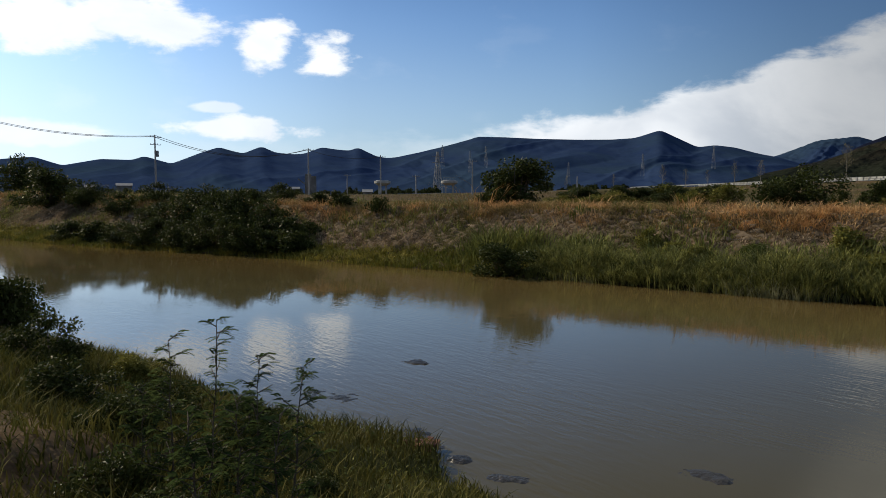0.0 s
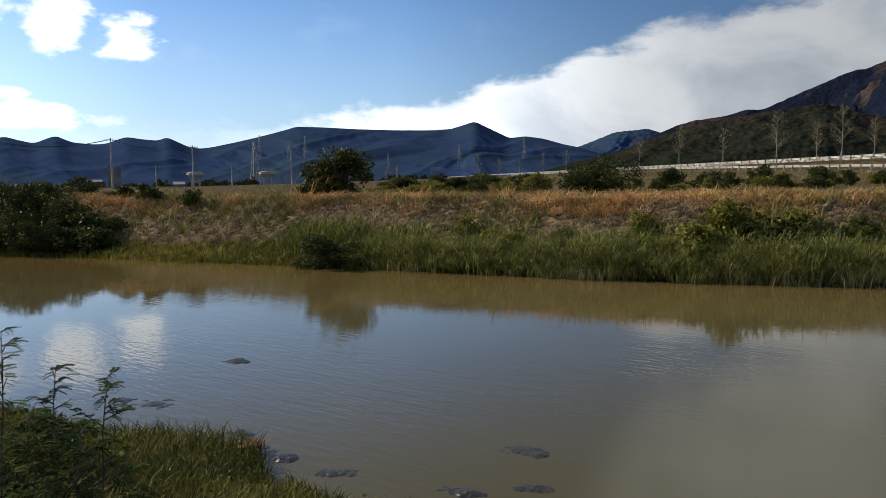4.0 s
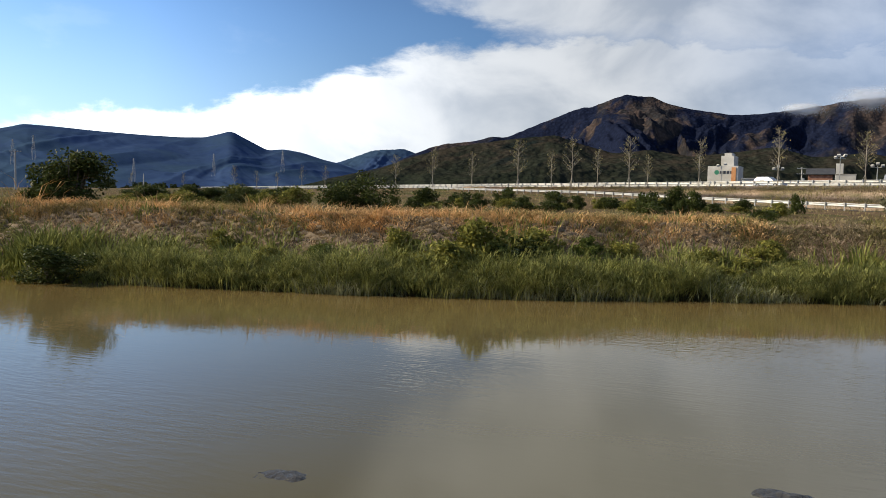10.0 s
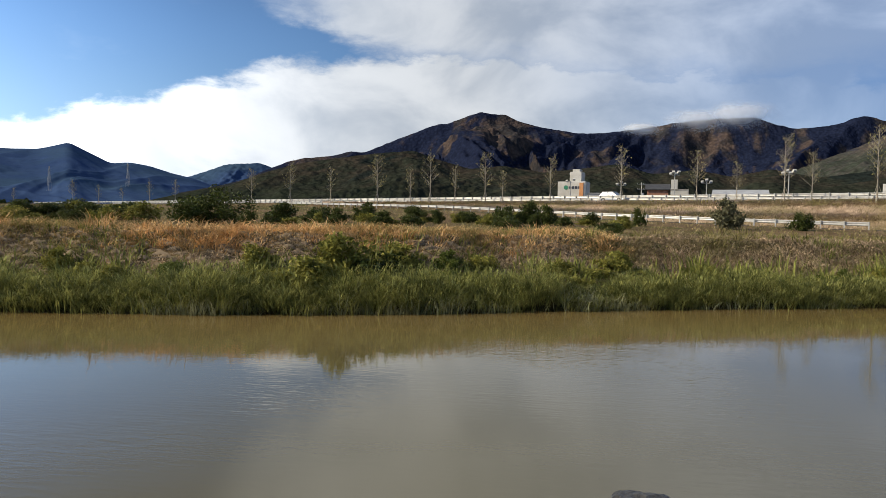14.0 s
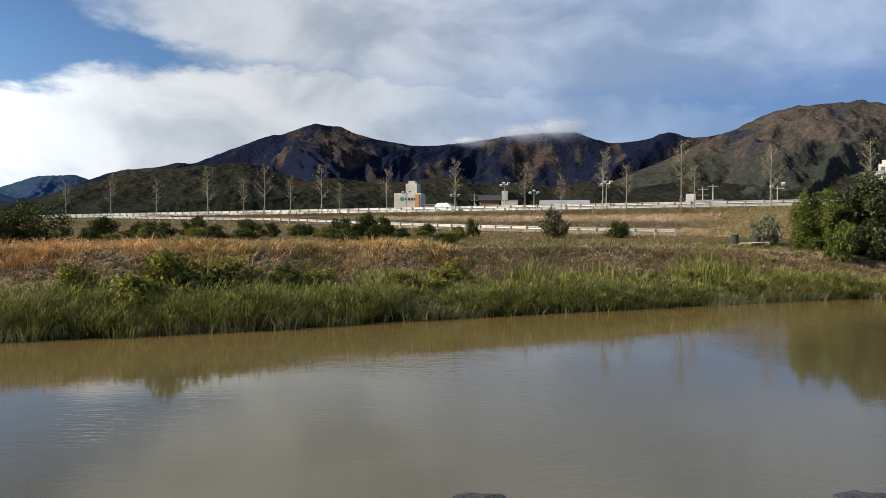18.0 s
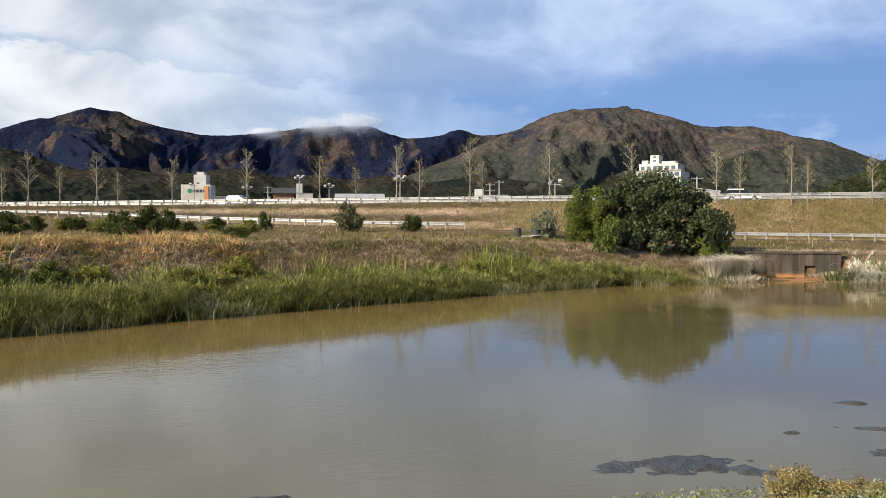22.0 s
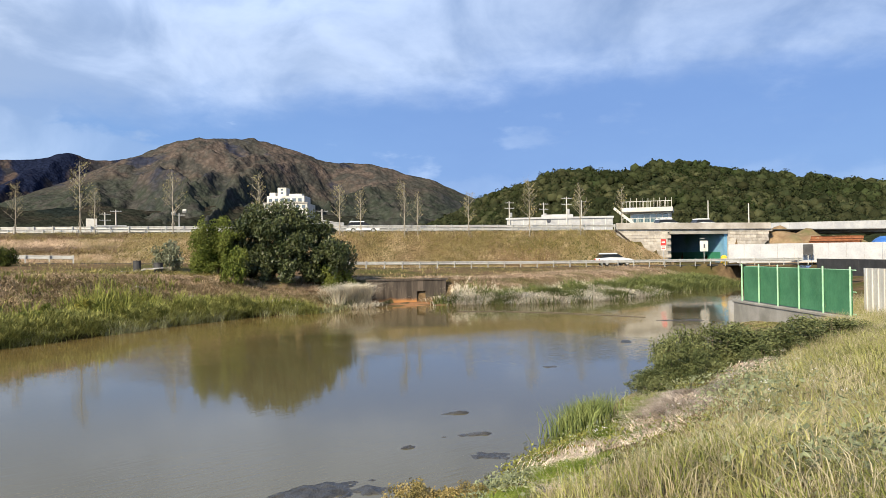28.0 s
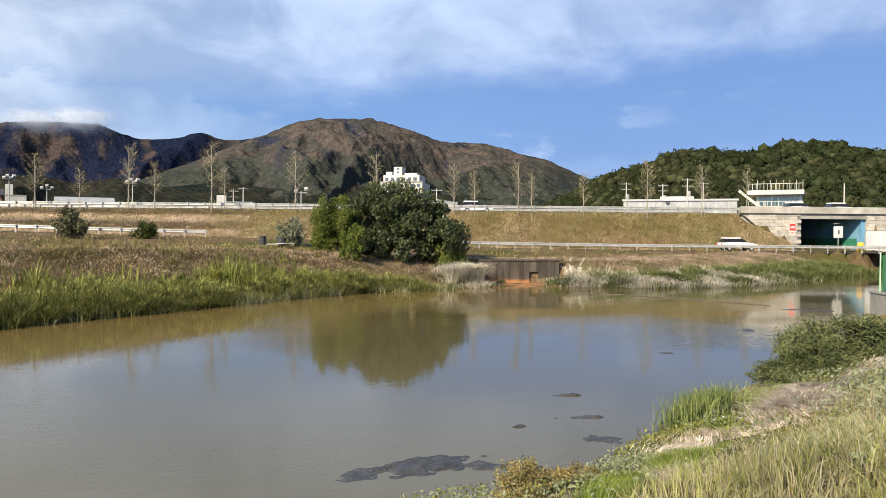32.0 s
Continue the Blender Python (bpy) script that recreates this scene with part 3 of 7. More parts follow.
def canopy(name, label, spots, r0, r1, seed, per=46, leaf=0.27):
    """Joined crowns of leaf clumps at the given spots."""
    rng = np.random.default_rng(seed)
    m = len(spots)
    r = r0 + (r1 - r0) * rng.uniform(0, 1, m) ** 2
    d = rng.normal(size=(m, per, 3))
    d /= np.linalg.norm(d, axis=2)[:, :, None]
    d[:, :, 2] = np.abs(d[:, :, 2]) * rng.uniform(0.8, 1.5, m)[:, None] - 0.25
    lump = 0.75 + 0.35 * np.sin(d[:, :, 0] * 4 + r[:, None] * 9) * np.sin(d[:, :, 1] * 4 + r[:, None] * 5)
    P = np.asarray(spots)[:, None, :] + d * (r[:, None] * lump)[:, :, None] + np.stack([rng.uniform(-3, 3, m), rng.uniform(-3, 3, m), r * 0.3], 1)[:, None, :]
    P = P.reshape(-1, 3)
    n = len(P)
    s = np.repeat(r, per)[:, None] * leaf
    nrm = d.reshape(-1, 3) + rng.normal(0, 0.45, (n, 3))
    t1 = np.cross(nrm, rng.normal(size=(n, 3)))
    t1 /= np.linalg.norm(t1, axis=1)[:, None]
    t2 = np.cross(nrm, t1)
    t2 /= np.linalg.norm(t2, axis=1)[:, None]
    V = np.stack([P - t1 * s, P + t2 * s, P + t1 * s, P - t2 * s], 1).reshape(-1, 3)
    tagged(new(name, raw(name, V, [np.arange(n * 4).reshape(-1, 4)], CANOPY)), label, "trees", kind="stuff")


CROWNS = mat("crown_tops", (0.019, 0.026, 0.013), (0.052, 0.055, 0.027), 0.05, 1.0, 0.9, 1.1, island=0.55, spec=0.0, depth=0.8, c=(0.026, 0.038, 0.014), big=0.012)


def crown_lumps(name, label, spots, r0, r1, seed):
    """Rounded, lumpy tree crowns standing close together, joined."""
    rng = np.random.default_rng(seed)
    bm = bmesh.new()
    bmesh.ops.create_icosphere(bm, subdivisions=1, radius=1)
    U = np.array([v.co[:] for v in bm.verts])
    T = np.array([[v.index for v in f.verts] for f in bm.faces])
    bm.free()
    m = len(spots)
    r = (r0 + (r1 - r0) * rng.uniform(0, 1, m) ** 1.6)[:, None]
    ph = rng.uniform(0, 6.28, (m, 3))
    lump = 1 + 0.22 * np.sin(U[None, :, 0] * 4.1 + ph[:, :1]) * np.sin(U[None, :, 1] * 3.7 + ph[:, 1:2]) + 0.16 * np.sin(U[None, :, 2] * 6 + ph[:, 2:]) * np.sin(U[None, :, 0] * 7 + ph[:, 1:2])
    lump = lump + rng.normal(0, 0.09, lump.shape)
    V = U[None] * (lump * r)[:, :, None] * np.stack([np.ones(m), np.ones(m), rng.uniform(0.7, 1.15, m)], 1)[:, None, :]
    V = V + (np.asarray(spots) + np.stack([rng.uniform(-2, 2, m), rng.uniform(-2, 2, m), r[:, 0] * 0.35], 1))[:, None, :]
    F = (T[None] + (np.arange(m) * len(U))[:, None, None]).reshape(-1, 3)
    tagged(new(name, raw(name, V.reshape(-1, 3), [F], CROWNS, True)), label, "trees", kind="stuff")


def hill_wood():
    rng = np.random.default_rng(4)
    hill = bpy.data.objects["wooded_hill"].data
    co = np.zeros(len(hill.vertices) * 3, dtype=np.float32)
    hill.vertices.foreach_get("co", co)
    co = co.reshape(-1, 3)
    d = np.hypot(co[:, 0], co[:, 1])
    co = co[(d > 390) & (d < 612) & (co[:, 2] > 9)]
    co = co[rng.choice(len(co), 7500)]
    crown_lumps("hill_trees", "dense green trees covering the hill", co, 1.6, 4.6, 5)
    canopy("hill_leaves", "ragged leafy crowns among the hill trees", co[:5000] + (0, 0, 1.2), 1.6, 5.0, 5, 52, 0.16)
    az, d = np.radians(rng.uniform(-92, -26, 1100)), rng.uniform(280, 460, 1100)
    x, y = d * np.sin(az), d * np.cos(az)
    ok = (qw(x, y)[1] > 4) & (wobble(az * 40, az * 15, 1.0) + rng.uniform(-0.6, 0.6, 1100) > -0.1)
    canopy("plain_trees", "dark line of trees across the plain", np.stack([x, y, ground_z(x, y) + 0.3], 1)[ok], 0.9, 2.2, 6)


hill_wood()


# cloud lying on the ridges
def cloud_material():
    m = bpy.data.materials.new("cloud_vapour")
    m.use_nodes = True
    g = Nodes(m.node_tree)
    oc = g.n("ShaderNodeTexCoord").outputs["Object"]
    sp = g.n("ShaderNodeSeparateXYZ", [oc])
    r = g.math("SQRT", g.math("ADD", g.math("POWER", sp.outputs[0], 2.0), g.math("POWER", sp.outputs[2], 2.0)))
    pos = g.n("ShaderNodeNewGeometry").outputs["Position"]
    n = g.noise(pos, 0.014, 5.0, 0.55, 0.3)
    body = g.step(g.math("ADD", r, g.math("MULTIPLY", g.math("SUBTRACT", n, 0.5), 1.5)), 1.0, 0.1)
    a = g.math("MULTIPLY", g.math("MULTIPLY", body, g.step(r, 0.98, 0.3)), 0.62)
    tone = (0.95, 0.96, 0.98, 1)
    dif = g.n("ShaderNodeMixShader", [0.5, g.n("ShaderNodeBsdfDiffuse", {"Color": tone}).outputs[0], g.n("ShaderNodeBsdfTranslucent", {"Color": tone}).outputs[0]])
    clear = g.n("ShaderNodeBsdfTransparent")
    g.n("ShaderNodeOutputMaterial", [g.n("ShaderNodeMixShader", [a, clear.outputs[0], dif.outputs[0]]).outputs[0]])
    return m


VAPOUR = cloud_material()


def cloud_cap(az, el, d, half_w, half_h):
    """A puff of vapour, hollow, open to the back."""
    bm = bmesh.new()
    bmesh.ops.create_uvsphere(bm, u_segments=28, v_segments=18, radius=1)
    bmesh.ops.delete(bm, geom=[v for v in bm.verts if v.co.y > 0.02], context="VERTS")
    me = to_mesh(bm, "cloud_cap", VAPOUR, True)
    ob = tagged(new("cloud_cap", me), "white cloud lying on the mountain ridge", "cloud", kind="structure")
    ob.matrix_world = pose(d * math.sin(radians(az)), d * math.cos(radians(az)), 3.6 + d * math.tan(radians(el)), 0, 0, -az) @ Matrix.Diagonal((half_w, 60, half_h, 1))


for az, el, d, w, h in ((2.2, 6.75, 1960, 70, 22), (5.6, 7.25, 1940, 110, 40), (8.8, 7.6, 1960, 120, 46)):
    cloud_cap(az, el, d, w, h)


# ---- roads and guard rails ----
def strip(name, label, wa, wb, za, q0, q1, material, step=3.0, thick=0.15):
    """A road slab between two offsets from the main road's axis."""
    qs = np.arange(q0, q1 + step, step)
    verts = []
    for q in qs:
        z = za(q)
        for w, dz in ((wa(q), 0), (wb(q), 0), (wb(q), -thick), (wa(q), -thick)):
            verts.append((*road_xy(q, w), z + dz))
    n = len(qs)
    i = np.arange(n - 1)[:, None] * 4
    quads = np.concatenate([np.concatenate([i + a, i + b, i + 4 + b, i + 4 + a], 1) for a, b in ((0, 1), (1, 2), (2, 3), (3, 0))])
    return tagged(new(name, raw(name, verts, [quads], material)), label, "road", kind="structure")


def low_w(q):
    return float(np.interp(q, LOW_Q, LOW_W))


def low_z(q):
    return float(np.interp(q, LOW_Q, LOW_Z))


strip("road_upper", "grey asphalt main road on the embankment", lambda q: 0.7, lambda q: -22.0, lambda q: ROAD_Z, -120, 620, ASPHALT)
strip("road_lower", "grey asphalt side road below the embankment", lambda q: low_w(q) - 0.5, lambda q: low_w(q) - 4.4, lambda q: low_z(q) + 0.03, -60, 170, ASPHALT)


def w_beam(length):
    """A corrugated guard-rail beam along x, 0.35 m deep."""
    prof = [(0.0, 0.175), (0.05, 0.13), (0.05, 0.07), (0.0, 0.02), (0.0, -0.02), (0.05, -0.07), (0.05, -0.13), (0.0, -0.175)]
    verts = [(x, y + d, z) for x in (-length / 2, length / 2) for d in (0, 0.012) for y, z in prof]
    n = len(prof)
    f = []
    for k in range(n - 1):
        f += [(k, k + 1, 2 * n + k + 1, 2 * n + k), (n + k, 3 * n + k, 3 * n + k + 1, n + k + 1)]
    f += [(0, 2 * n, 3 * n, n), (n - 1, 2 * n - 1, 4 * n - 1, 3 * n - 1)]
    return raw("beam", verts, [np.array(f)], STEEL)


BEAM = w_beam(4.02)
POST = to_mesh(box(boxed((0.11, 0.09, 0.95), (0, 0, 0.33), 0.012), (0.16, 0.10, 0.20), (0, -0.05, 0.58)), "post", STEEL)


def guard_rail(label, line, q0, q1, gaps=()):
    """Rail along a line of (x, y, z) given by q: posts 2 m apart, beams of 4 m."""
    x, y, z = line((q0 + q1) / 2)
    rail = thing("guard_rail", label, "guard rail", pose(x, y, z), group="road guard rails")
    inv = rail.matrix_world.inverted()
    q = q0
    while q < q1:
        a, b = Vector(line(q)), Vector(line(q + 4))
        d = (b - a)
        m = Matrix.Translation((a + b) / 2 + Vector((0, 0, 0.575))) @ d.to_track_quat("X", "Z").to_matrix().to_4x4()
        if not any(g0 < q < g1 for g0, g1 in gaps):
            part("beam", BEAM, parent=rail, at=inv @ m @ pose(0, -0.16, 0))
            for k in (0, 2):
                p = Vector(line(q + k))
                part("post", POST, parent=rail, at=inv @ Matrix.Translation(p) @ pose(0, 0, 0, 0, 0, math.degrees(math.atan2(d.y, d.x))))
        q += 4
    return rail


guard_rail("galvanised steel guard rail along the side road", lambda q: (*road_xy(q, low_w(q)), low_z(q)), -44, 172, gaps=((49, 63),))
guard_rail("galvanised steel guard rail along the main road edge", lambda q: (*road_xy(q, 0.35), ROAD_Z), -6, 330)
guard_rail("steel guard rail on the median of the main road", lambda q: (*road_xy(q, -10.0), ROAD_Z), 2, 290)


# ---- grass and reeds ----
RNG = np.random.default_rng(7)


def blades(name, x, y, h, width, lean, material, label, droop=0.25, seed=1, sink=0.03, z=None, aim=None):
    """Tapered, bent blades at (x, y) on the ground: one object of stuff."""
    rng = np.random.default_rng(seed)
    n = len(x)
    z = (ground_z(x, y) if z is None else z) - sink
    a = rng.uniform(0, 2 * np.pi, n)
    f = rng.uniform(0, 2 * np.pi, n)
    if aim is not None:
        a = aim + rng.normal(0, 0.45, n)
        f = a + np.pi / 2 + rng.normal(0, 0.35, n)
    L = h * lean * rng.uniform(0.3, 1.5, n)
    dx, dy = np.cos(a) * L, np.sin(a) * L
    wx, wy = np.cos(f) * width / 2, np.sin(f) * width / 2
    V = np.zeros((n, 5, 3))
    for k, (s, wd) in enumerate(((0.0, 1.0), (0.0, -1.0), (0.55, 0.8), (0.55, -0.8), (1.0, 0.0))):
        bend = s ** 2
        V[:, k, 0] = x + dx * bend + wx * wd
        V[:, k, 1] = y + dy * bend + wy * wd
        V[:, k, 2] = z + h * (s - droop * lean * s ** 3)
    b = np.arange(n)[:, None] * 5
    me = raw(name, V.reshape(-1, 3), [b + np.array([0, 1, 3, 2]), b + np.array([2, 3, 4])], material)
    return tagged(new(name, me), label, "grass", kind="stuff")


def field(n, test, x0, x1, y0, y1, seed, clump=0.35, grain=0.7):
    """Points over an area, kept where test(x, y) is true, drawn together in clumps."""
    rng = np.random.default_rng(seed)
    x, y = rng.uniform(x0, x1, n), rng.uniform(y0, y1, n)
    k = wobble(x, y, grain) + wobble(x + 31, y - 17, grain * 2.7) * 0.7
    keep = test(x, y) & (rng.uniform(-1.2, 1.2, n) < k + 1.2 - clump * 2)
    return x[keep], y[keep]


def along_bank(n, u0, u1, s0, s1, seed, far=True):
    rng = np.random.default_rng(seed)
    u, s = rng.uniform(u0, u1, n), rng.uniform(s0, s1, n)
    v = np.interp(u, FAR_U, FAR_V) + s if far else np.interp(u, NEAR_U, NEAR_V) - s
    x, y = xy(u, v)
    return x, y, u, s


def patchy(u, k=0.45, ph=0.0):
    return 0.5 + 0.5 * np.sin(u * k + 1.5 * np.sin(u * k * 0.37 + ph) + ph)


def tufts(n, u0, u1, s0, s1, seed, per=14, spread=0.22, keep=None, far=True):
    """Blades drawn together in tufts: x, y, u, s, a size and a draw for each tuft, and the heading out from its middle."""
    rng = np.random.default_rng(seed)
    m = n // per
    x, y, u, s = along_bank(m, u0, u1, s0, s1, seed + 500, far)
    if keep is not None:
        ok = keep(x, y, u, s, rng)
        x, y, u, s = x[ok], y[ok], u[ok], s[ok]
    m = len(x)
    size, draw = np.exp(rng.normal(0, 0.36, m)), rng.uniform(0, 1, m)
    rep = lambda v: np.repeat(v, per)
    sp = spread * rep(size)
    ox, oy = rng.normal(0, 1, m * per) * sp, rng.normal(0, 1, m * per) * sp
    return rep(x) + ox, rep(y) + oy, rep(u), rep(s), rep(size), rep(draw), np.arctan2(oy, ox)


# reeds along the far water's edge
def reed_height(u):
    return (0.6 + 0.3 * patchy(u, 0.8) + 0.25 * patchy(u, 2.3, 1.0)) * np.interp(u, [-16.5, -14.5, 8, 9.6, 11.2, 13, 20, 26, 28, 37], [0.45, 0.8, 0.8, 0.26, 0.26, 0.78, 0.72, 0.42, 0.58, 0.55])


x, y, u, s, size, draw, aim = tufts(64000, -16.3, 40.5, -0.1, 2.7, 11, 46, 0.2, lambda x, y, u, s, r: s > 0.45 * wobble(u, u * 0.6, 1.3) - 0.1)
h = reed_height(u) * RNG.uniform(0.5, 1.3, len(x)) * np.clip(size, 0.5, 1.6) * np.interp(s, [-0.3, 0.3, 1.2, 2.6], [0.7, 0.95, 1.15, 0.95])
blades("reeds", x, y, h * 1.08, 0.027, 0.85, REED, "dense olive-green reeds along the far water's edge", seed=12, z=np.maximum(ground_z(x, y), -0.12), aim=aim)
# low stalks coloured dark to put in the shade under the reeds
SHADEREED = mat("shade_reed_stalks", (0.030, 0.028, 0.012), (0.065, 0.058, 0.026), 1.5, 0.8, 0, island=0.5, k=0.8)
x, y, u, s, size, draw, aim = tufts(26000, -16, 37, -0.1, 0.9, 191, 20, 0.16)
blades("old_reeds", x, y, RNG.uniform(0.2, 0.55, len(x)) * reed_height(u), 0.03, 0.5, SHADEREED, "short stalks coloured dark for the shade at the foot of the reeds", seed=192, z=np.maximum(ground_z(x, y), -0.1), aim=aim)
REEDP = mat("pale_reed_leaves", (0.16, 0.175, 0.09), (0.36, 0.36, 0.21), 1.5, 0.6, 0, island=0.4, trans=0.25)
x, y, u, s, size, draw, aim = tufts(13500, -15, 43, -0.35, 0.15, 91, 12, 0.12, lambda x, y, u, s, r: wobble(u, u * 0.7, 0.9) + r.uniform(-0.5, 0.5, len(u)) > 0.0)
blades("reed_fringe", x, y, RNG.uniform(0.25, 0.65, len(x)) * size, 0.024, 0.8, REEDP, "pale bent reed stalks at the waterline", seed=92, z=np.maximum(ground_z(x, y), -0.1), aim=aim)
SWARD = mat("yellow_green_sward", (0.085, 0.095, 0.016), (0.40, 0.34, 0.075), 2.4, 0.7, 0, island=0.4, trans=0.14, c=(0.10, 0.12, 0.02), big=0.2, k=1)
# low green sward on the far bank's foot
x, y, u, s, size, draw, aim = tufts(52000, -85, -15, -0.2, 3.0, 13, 20, 0.2)
blades("bank_grass", x, y, RNG.uniform(0.12, 0.32, len(x)) * size, 0.05, 0.6, SWARD, "short yellow-green grass at the far water's edge", seed=14, z=np.maximum(ground_z(x, y), -0.1), aim=aim)
x, y, u, s, size, draw, aim = tufts(34000, -22, 40, 1.8, 4.2, 15, 40, 0.3, lambda x, y, u, s, r: wobble(x, y, 0.45) + r.uniform(-0.8, 0.8, len(x)) > -0.05 + 0.3 * (s - 2.5))
blades("weeds", x, y, RNG.uniform(0.35, 0.9, len(x)) * size, 0.07, 0.5, GRASSD, "green weeds on the foot of the bank", seed=16, aim=aim)
PALER = mat("bleached_reed", (0.46, 0.41, 0.32), (0.74, 0.69, 0.58), 0.9, 0.8, 0, island=0.4, trans=0.2, k=1.05)
# mixed pale and green reeds in the far corner
x, y, u, s, size, draw, aim = tufts(84000, 43.5, 88, -0.4, 3.6, 17, 120, 0.34, lambda x, y, u, s, r: ~((u > 42.5) & (u < 52.4) & (s > -2) & (s < 5.5) & (((x - 34.6) * 0.862 - (y - 45.3) * 0.507 > -0.2) & ((x - 34.6) * 0.862 - (y - 45.3) * 0.507 < 5.0))))
pale = (0.7 * wobble(x, y, 1.5) + draw - 0.5 > np.interp(u, [46, 50, 62, 70], [-0.5, -0.18, -0.12, 0.6])) & (u < 74)
h = np.interp(u, [39, 42.5, 44.5, 50, 80], [0.4, 0.5, 0.8, 0.95, 0.95]) * RNG.uniform(0.35, 1.1, len(u)) * np.clip(size, 0.5, 1.25)
gz = np.maximum(ground_z(x, y), -0.12)
blades("pale_reeds", x[pale], y[pale], h[pale], 0.035, 1.15, PALER, "pale dry reed tussocks in the river corner", seed=18, z=gz[pale], droop=0.6, aim=aim[pale])
blades("green_reeds", x[~pale], y[~pale], h[~pale] * 0.95, 0.05, 0.8, REEDG, "green reeds in the river corner", seed=19, z=gz[~pale], aim=aim[~pale])
rng = np.random.default_rng(93)
cx, cy = rng.normal(31.6, 0.8, 44), rng.normal(43.5, 0.4, 44)
ox, oy = rng.normal(0, 0.14, (44, 130)), rng.normal(0, 0.14, (44, 130))
h = rng.uniform(1.4, 2.2, (44, 1)) * rng.uniform(0.5, 1.15, (44, 130))
blades("pale_clump", (cx[:, None] + ox).ravel(), (cy[:, None] + oy).ravel(), h.ravel(), 0.03, 0.75, PALER, "clump of bleached bent reeds beside the culvert", seed=94, droop=0.55, aim=np.arctan2(oy, ox).ravel())
# slope: sparse russet tufts over bare earth
x, y, u, s, size, draw, aim = tufts(110000, -90, 43, 2.6, 8.6, 21, 26, 0.28, lambda x, y, u, s, r: wobble(x, y, 0.3) * 0.8 + wobble(x, y, 1.1) * 0.6 + r.uniform(-0.7, 0.7, len(x)) > -0.3)
blades("slope_grass", x, y, RNG.uniform(0.08, 0.30, len(x)) * size, 0.034, 1.3, DRYR, "russet grass tufts over the earth slope", seed=22, aim=aim)
x, y, u, s, size, draw, aim = tufts(40000, -90, 43, 2.4, 9.0, 95, 12, 0.2, lambda x, y, u, s, r: wobble(x + 9, y - 4, 0.33) + wobble(x, y, 0.9) * 0.5 + r.uniform(-0.5, 0.5, len(x)) > 0.4)
blades("slope_weeds", x, y, RNG.uniform(0.15, 0.5, len(x)) * size, 0.05, 0.6, GRASSD, "olive weeds in patches on the slope", seed=96, aim=aim)
OLIVEG = mat("olive_grass", (0.085, 0.085, 0.026), (0.30, 0.26, 0.095), 1.6, 0.8, 0, island=0.4, trans=0.14)
# crest: tan and orange grass
x, y, u, s, size, draw, aim = tufts(120000, -95, 14, 6.4, 10.5, 23, 45, 0.24, lambda x, y, u, s, r: wobble(x, y, 0.35) * 0.8 + wobble(x, y, 1.0) * 0.6 + r.uniform(-0.7, 0.7, len(x)) + np.interp(u, [-45, -30], [-0.3, 0.35]) > 0.0)
blades("crest_grass", x, y, RNG.uniform(0.18, 0.56, len(x)) * size * np.interp(s, [6.8, 8.5, 12.5], [0.7, 1, 1.05]), 0.036, 1.1, DRY, "tan and orange dry grass along the bank's crest", seed=24, aim=aim)
BENT = mat("bleached_grass", (0.26, 0.19, 0.135), (0.54, 0.41, 0.30), 1.3, 0.8, 0, island=0.14, trans=0.14, c=(0.20, 0.175, 0.085), big=0.3, k=0.95)
x, y, u, s, size, draw, aim = tufts(110000, 6, 45, 2.6, 12, 123, 30, 0.34, lambda x, y, u, s, r: wobble(x, y, 0.5) * 0.7 + wobble(x, y, 1.3) * 0.5 + r.uniform(-0.8, 0.8, len(x)) + np.interp(u, [6, 16], [-1.2, 0]) - np.interp(s, [6, 8.5], [0, 0.9]) > -0.45)
blades("bleached_slope_grass", x, y, RNG.uniform(0.08, 0.30, len(x)) * size, 0.026, 1.5, BENT, "bleached straw-coloured grass over the bank near the culvert", seed=124, aim=aim)
ROUGH = mat("rough_field", (0.105, 0.085, 0.050), (0.33, 0.245, 0.155), 1.1, 0.9, 0, island=0.2, trans=0.14, c=(0.085, 0.088, 0.036), big=0.45)
x, y, u, s, size, draw, aim = tufts(90000, 6, 45, 5.8, 17, 131, 34, 0.36, lambda x, y, u, s, r: wobble(x + 5, y - 8, 0.45) * 0.7 + r.uniform(-0.8, 0.8, len(x)) + np.interp(u, [6, 14], [-1.0, 0]) + np.interp(s, [5.8, 8.5], [-0.7, 0.3]) > -0.2)
k = qw(x, y)[1] > np.interp(qw(x, y)[0], LOW_Q, LOW_W) + 0.4
blades("rough_field", x[k], y[k], (RNG.uniform(0.06, 0.26, len(x)) * size)[k], 0.03, 1.4, ROUGH, "rough brown and olive growth below the side road", seed=132, aim=aim[k])
x, y, u, s, size, draw, aim = tufts(70000, 43, 90, 3.0, 12, 127, 40, 0.4)
k = (qw(x, y)[1] > np.interp(qw(x, y)[0], LOW_Q, LOW_W) + 0.3) & (ground_z(x, y) > 0.25)
blades("corner_dry_grass", x[k], y[k], RNG.uniform(0.08, 0.26, len(x))[k] * size[k], 0.03, 1.4, BENT, "bleached grass between the side road and the reeds", seed=128, aim=aim[k])
x, y, u, s, size, draw, aim = tufts(60000, -95, 44, 8.5, 15, 125, 40, 0.3, lambda x, y, u, s, r: wobble(x + 3, y + 8, 0.4) + r.uniform(-0.7, 0.7, len(x)) > 0.0)
blades("crest_olive_grass", x, y, RNG.uniform(0.2, 0.55, len(x)) * size, 0.035, 0.9, OLIVEG, "olive grass behind the bank's crest", seed=126, aim=aim)
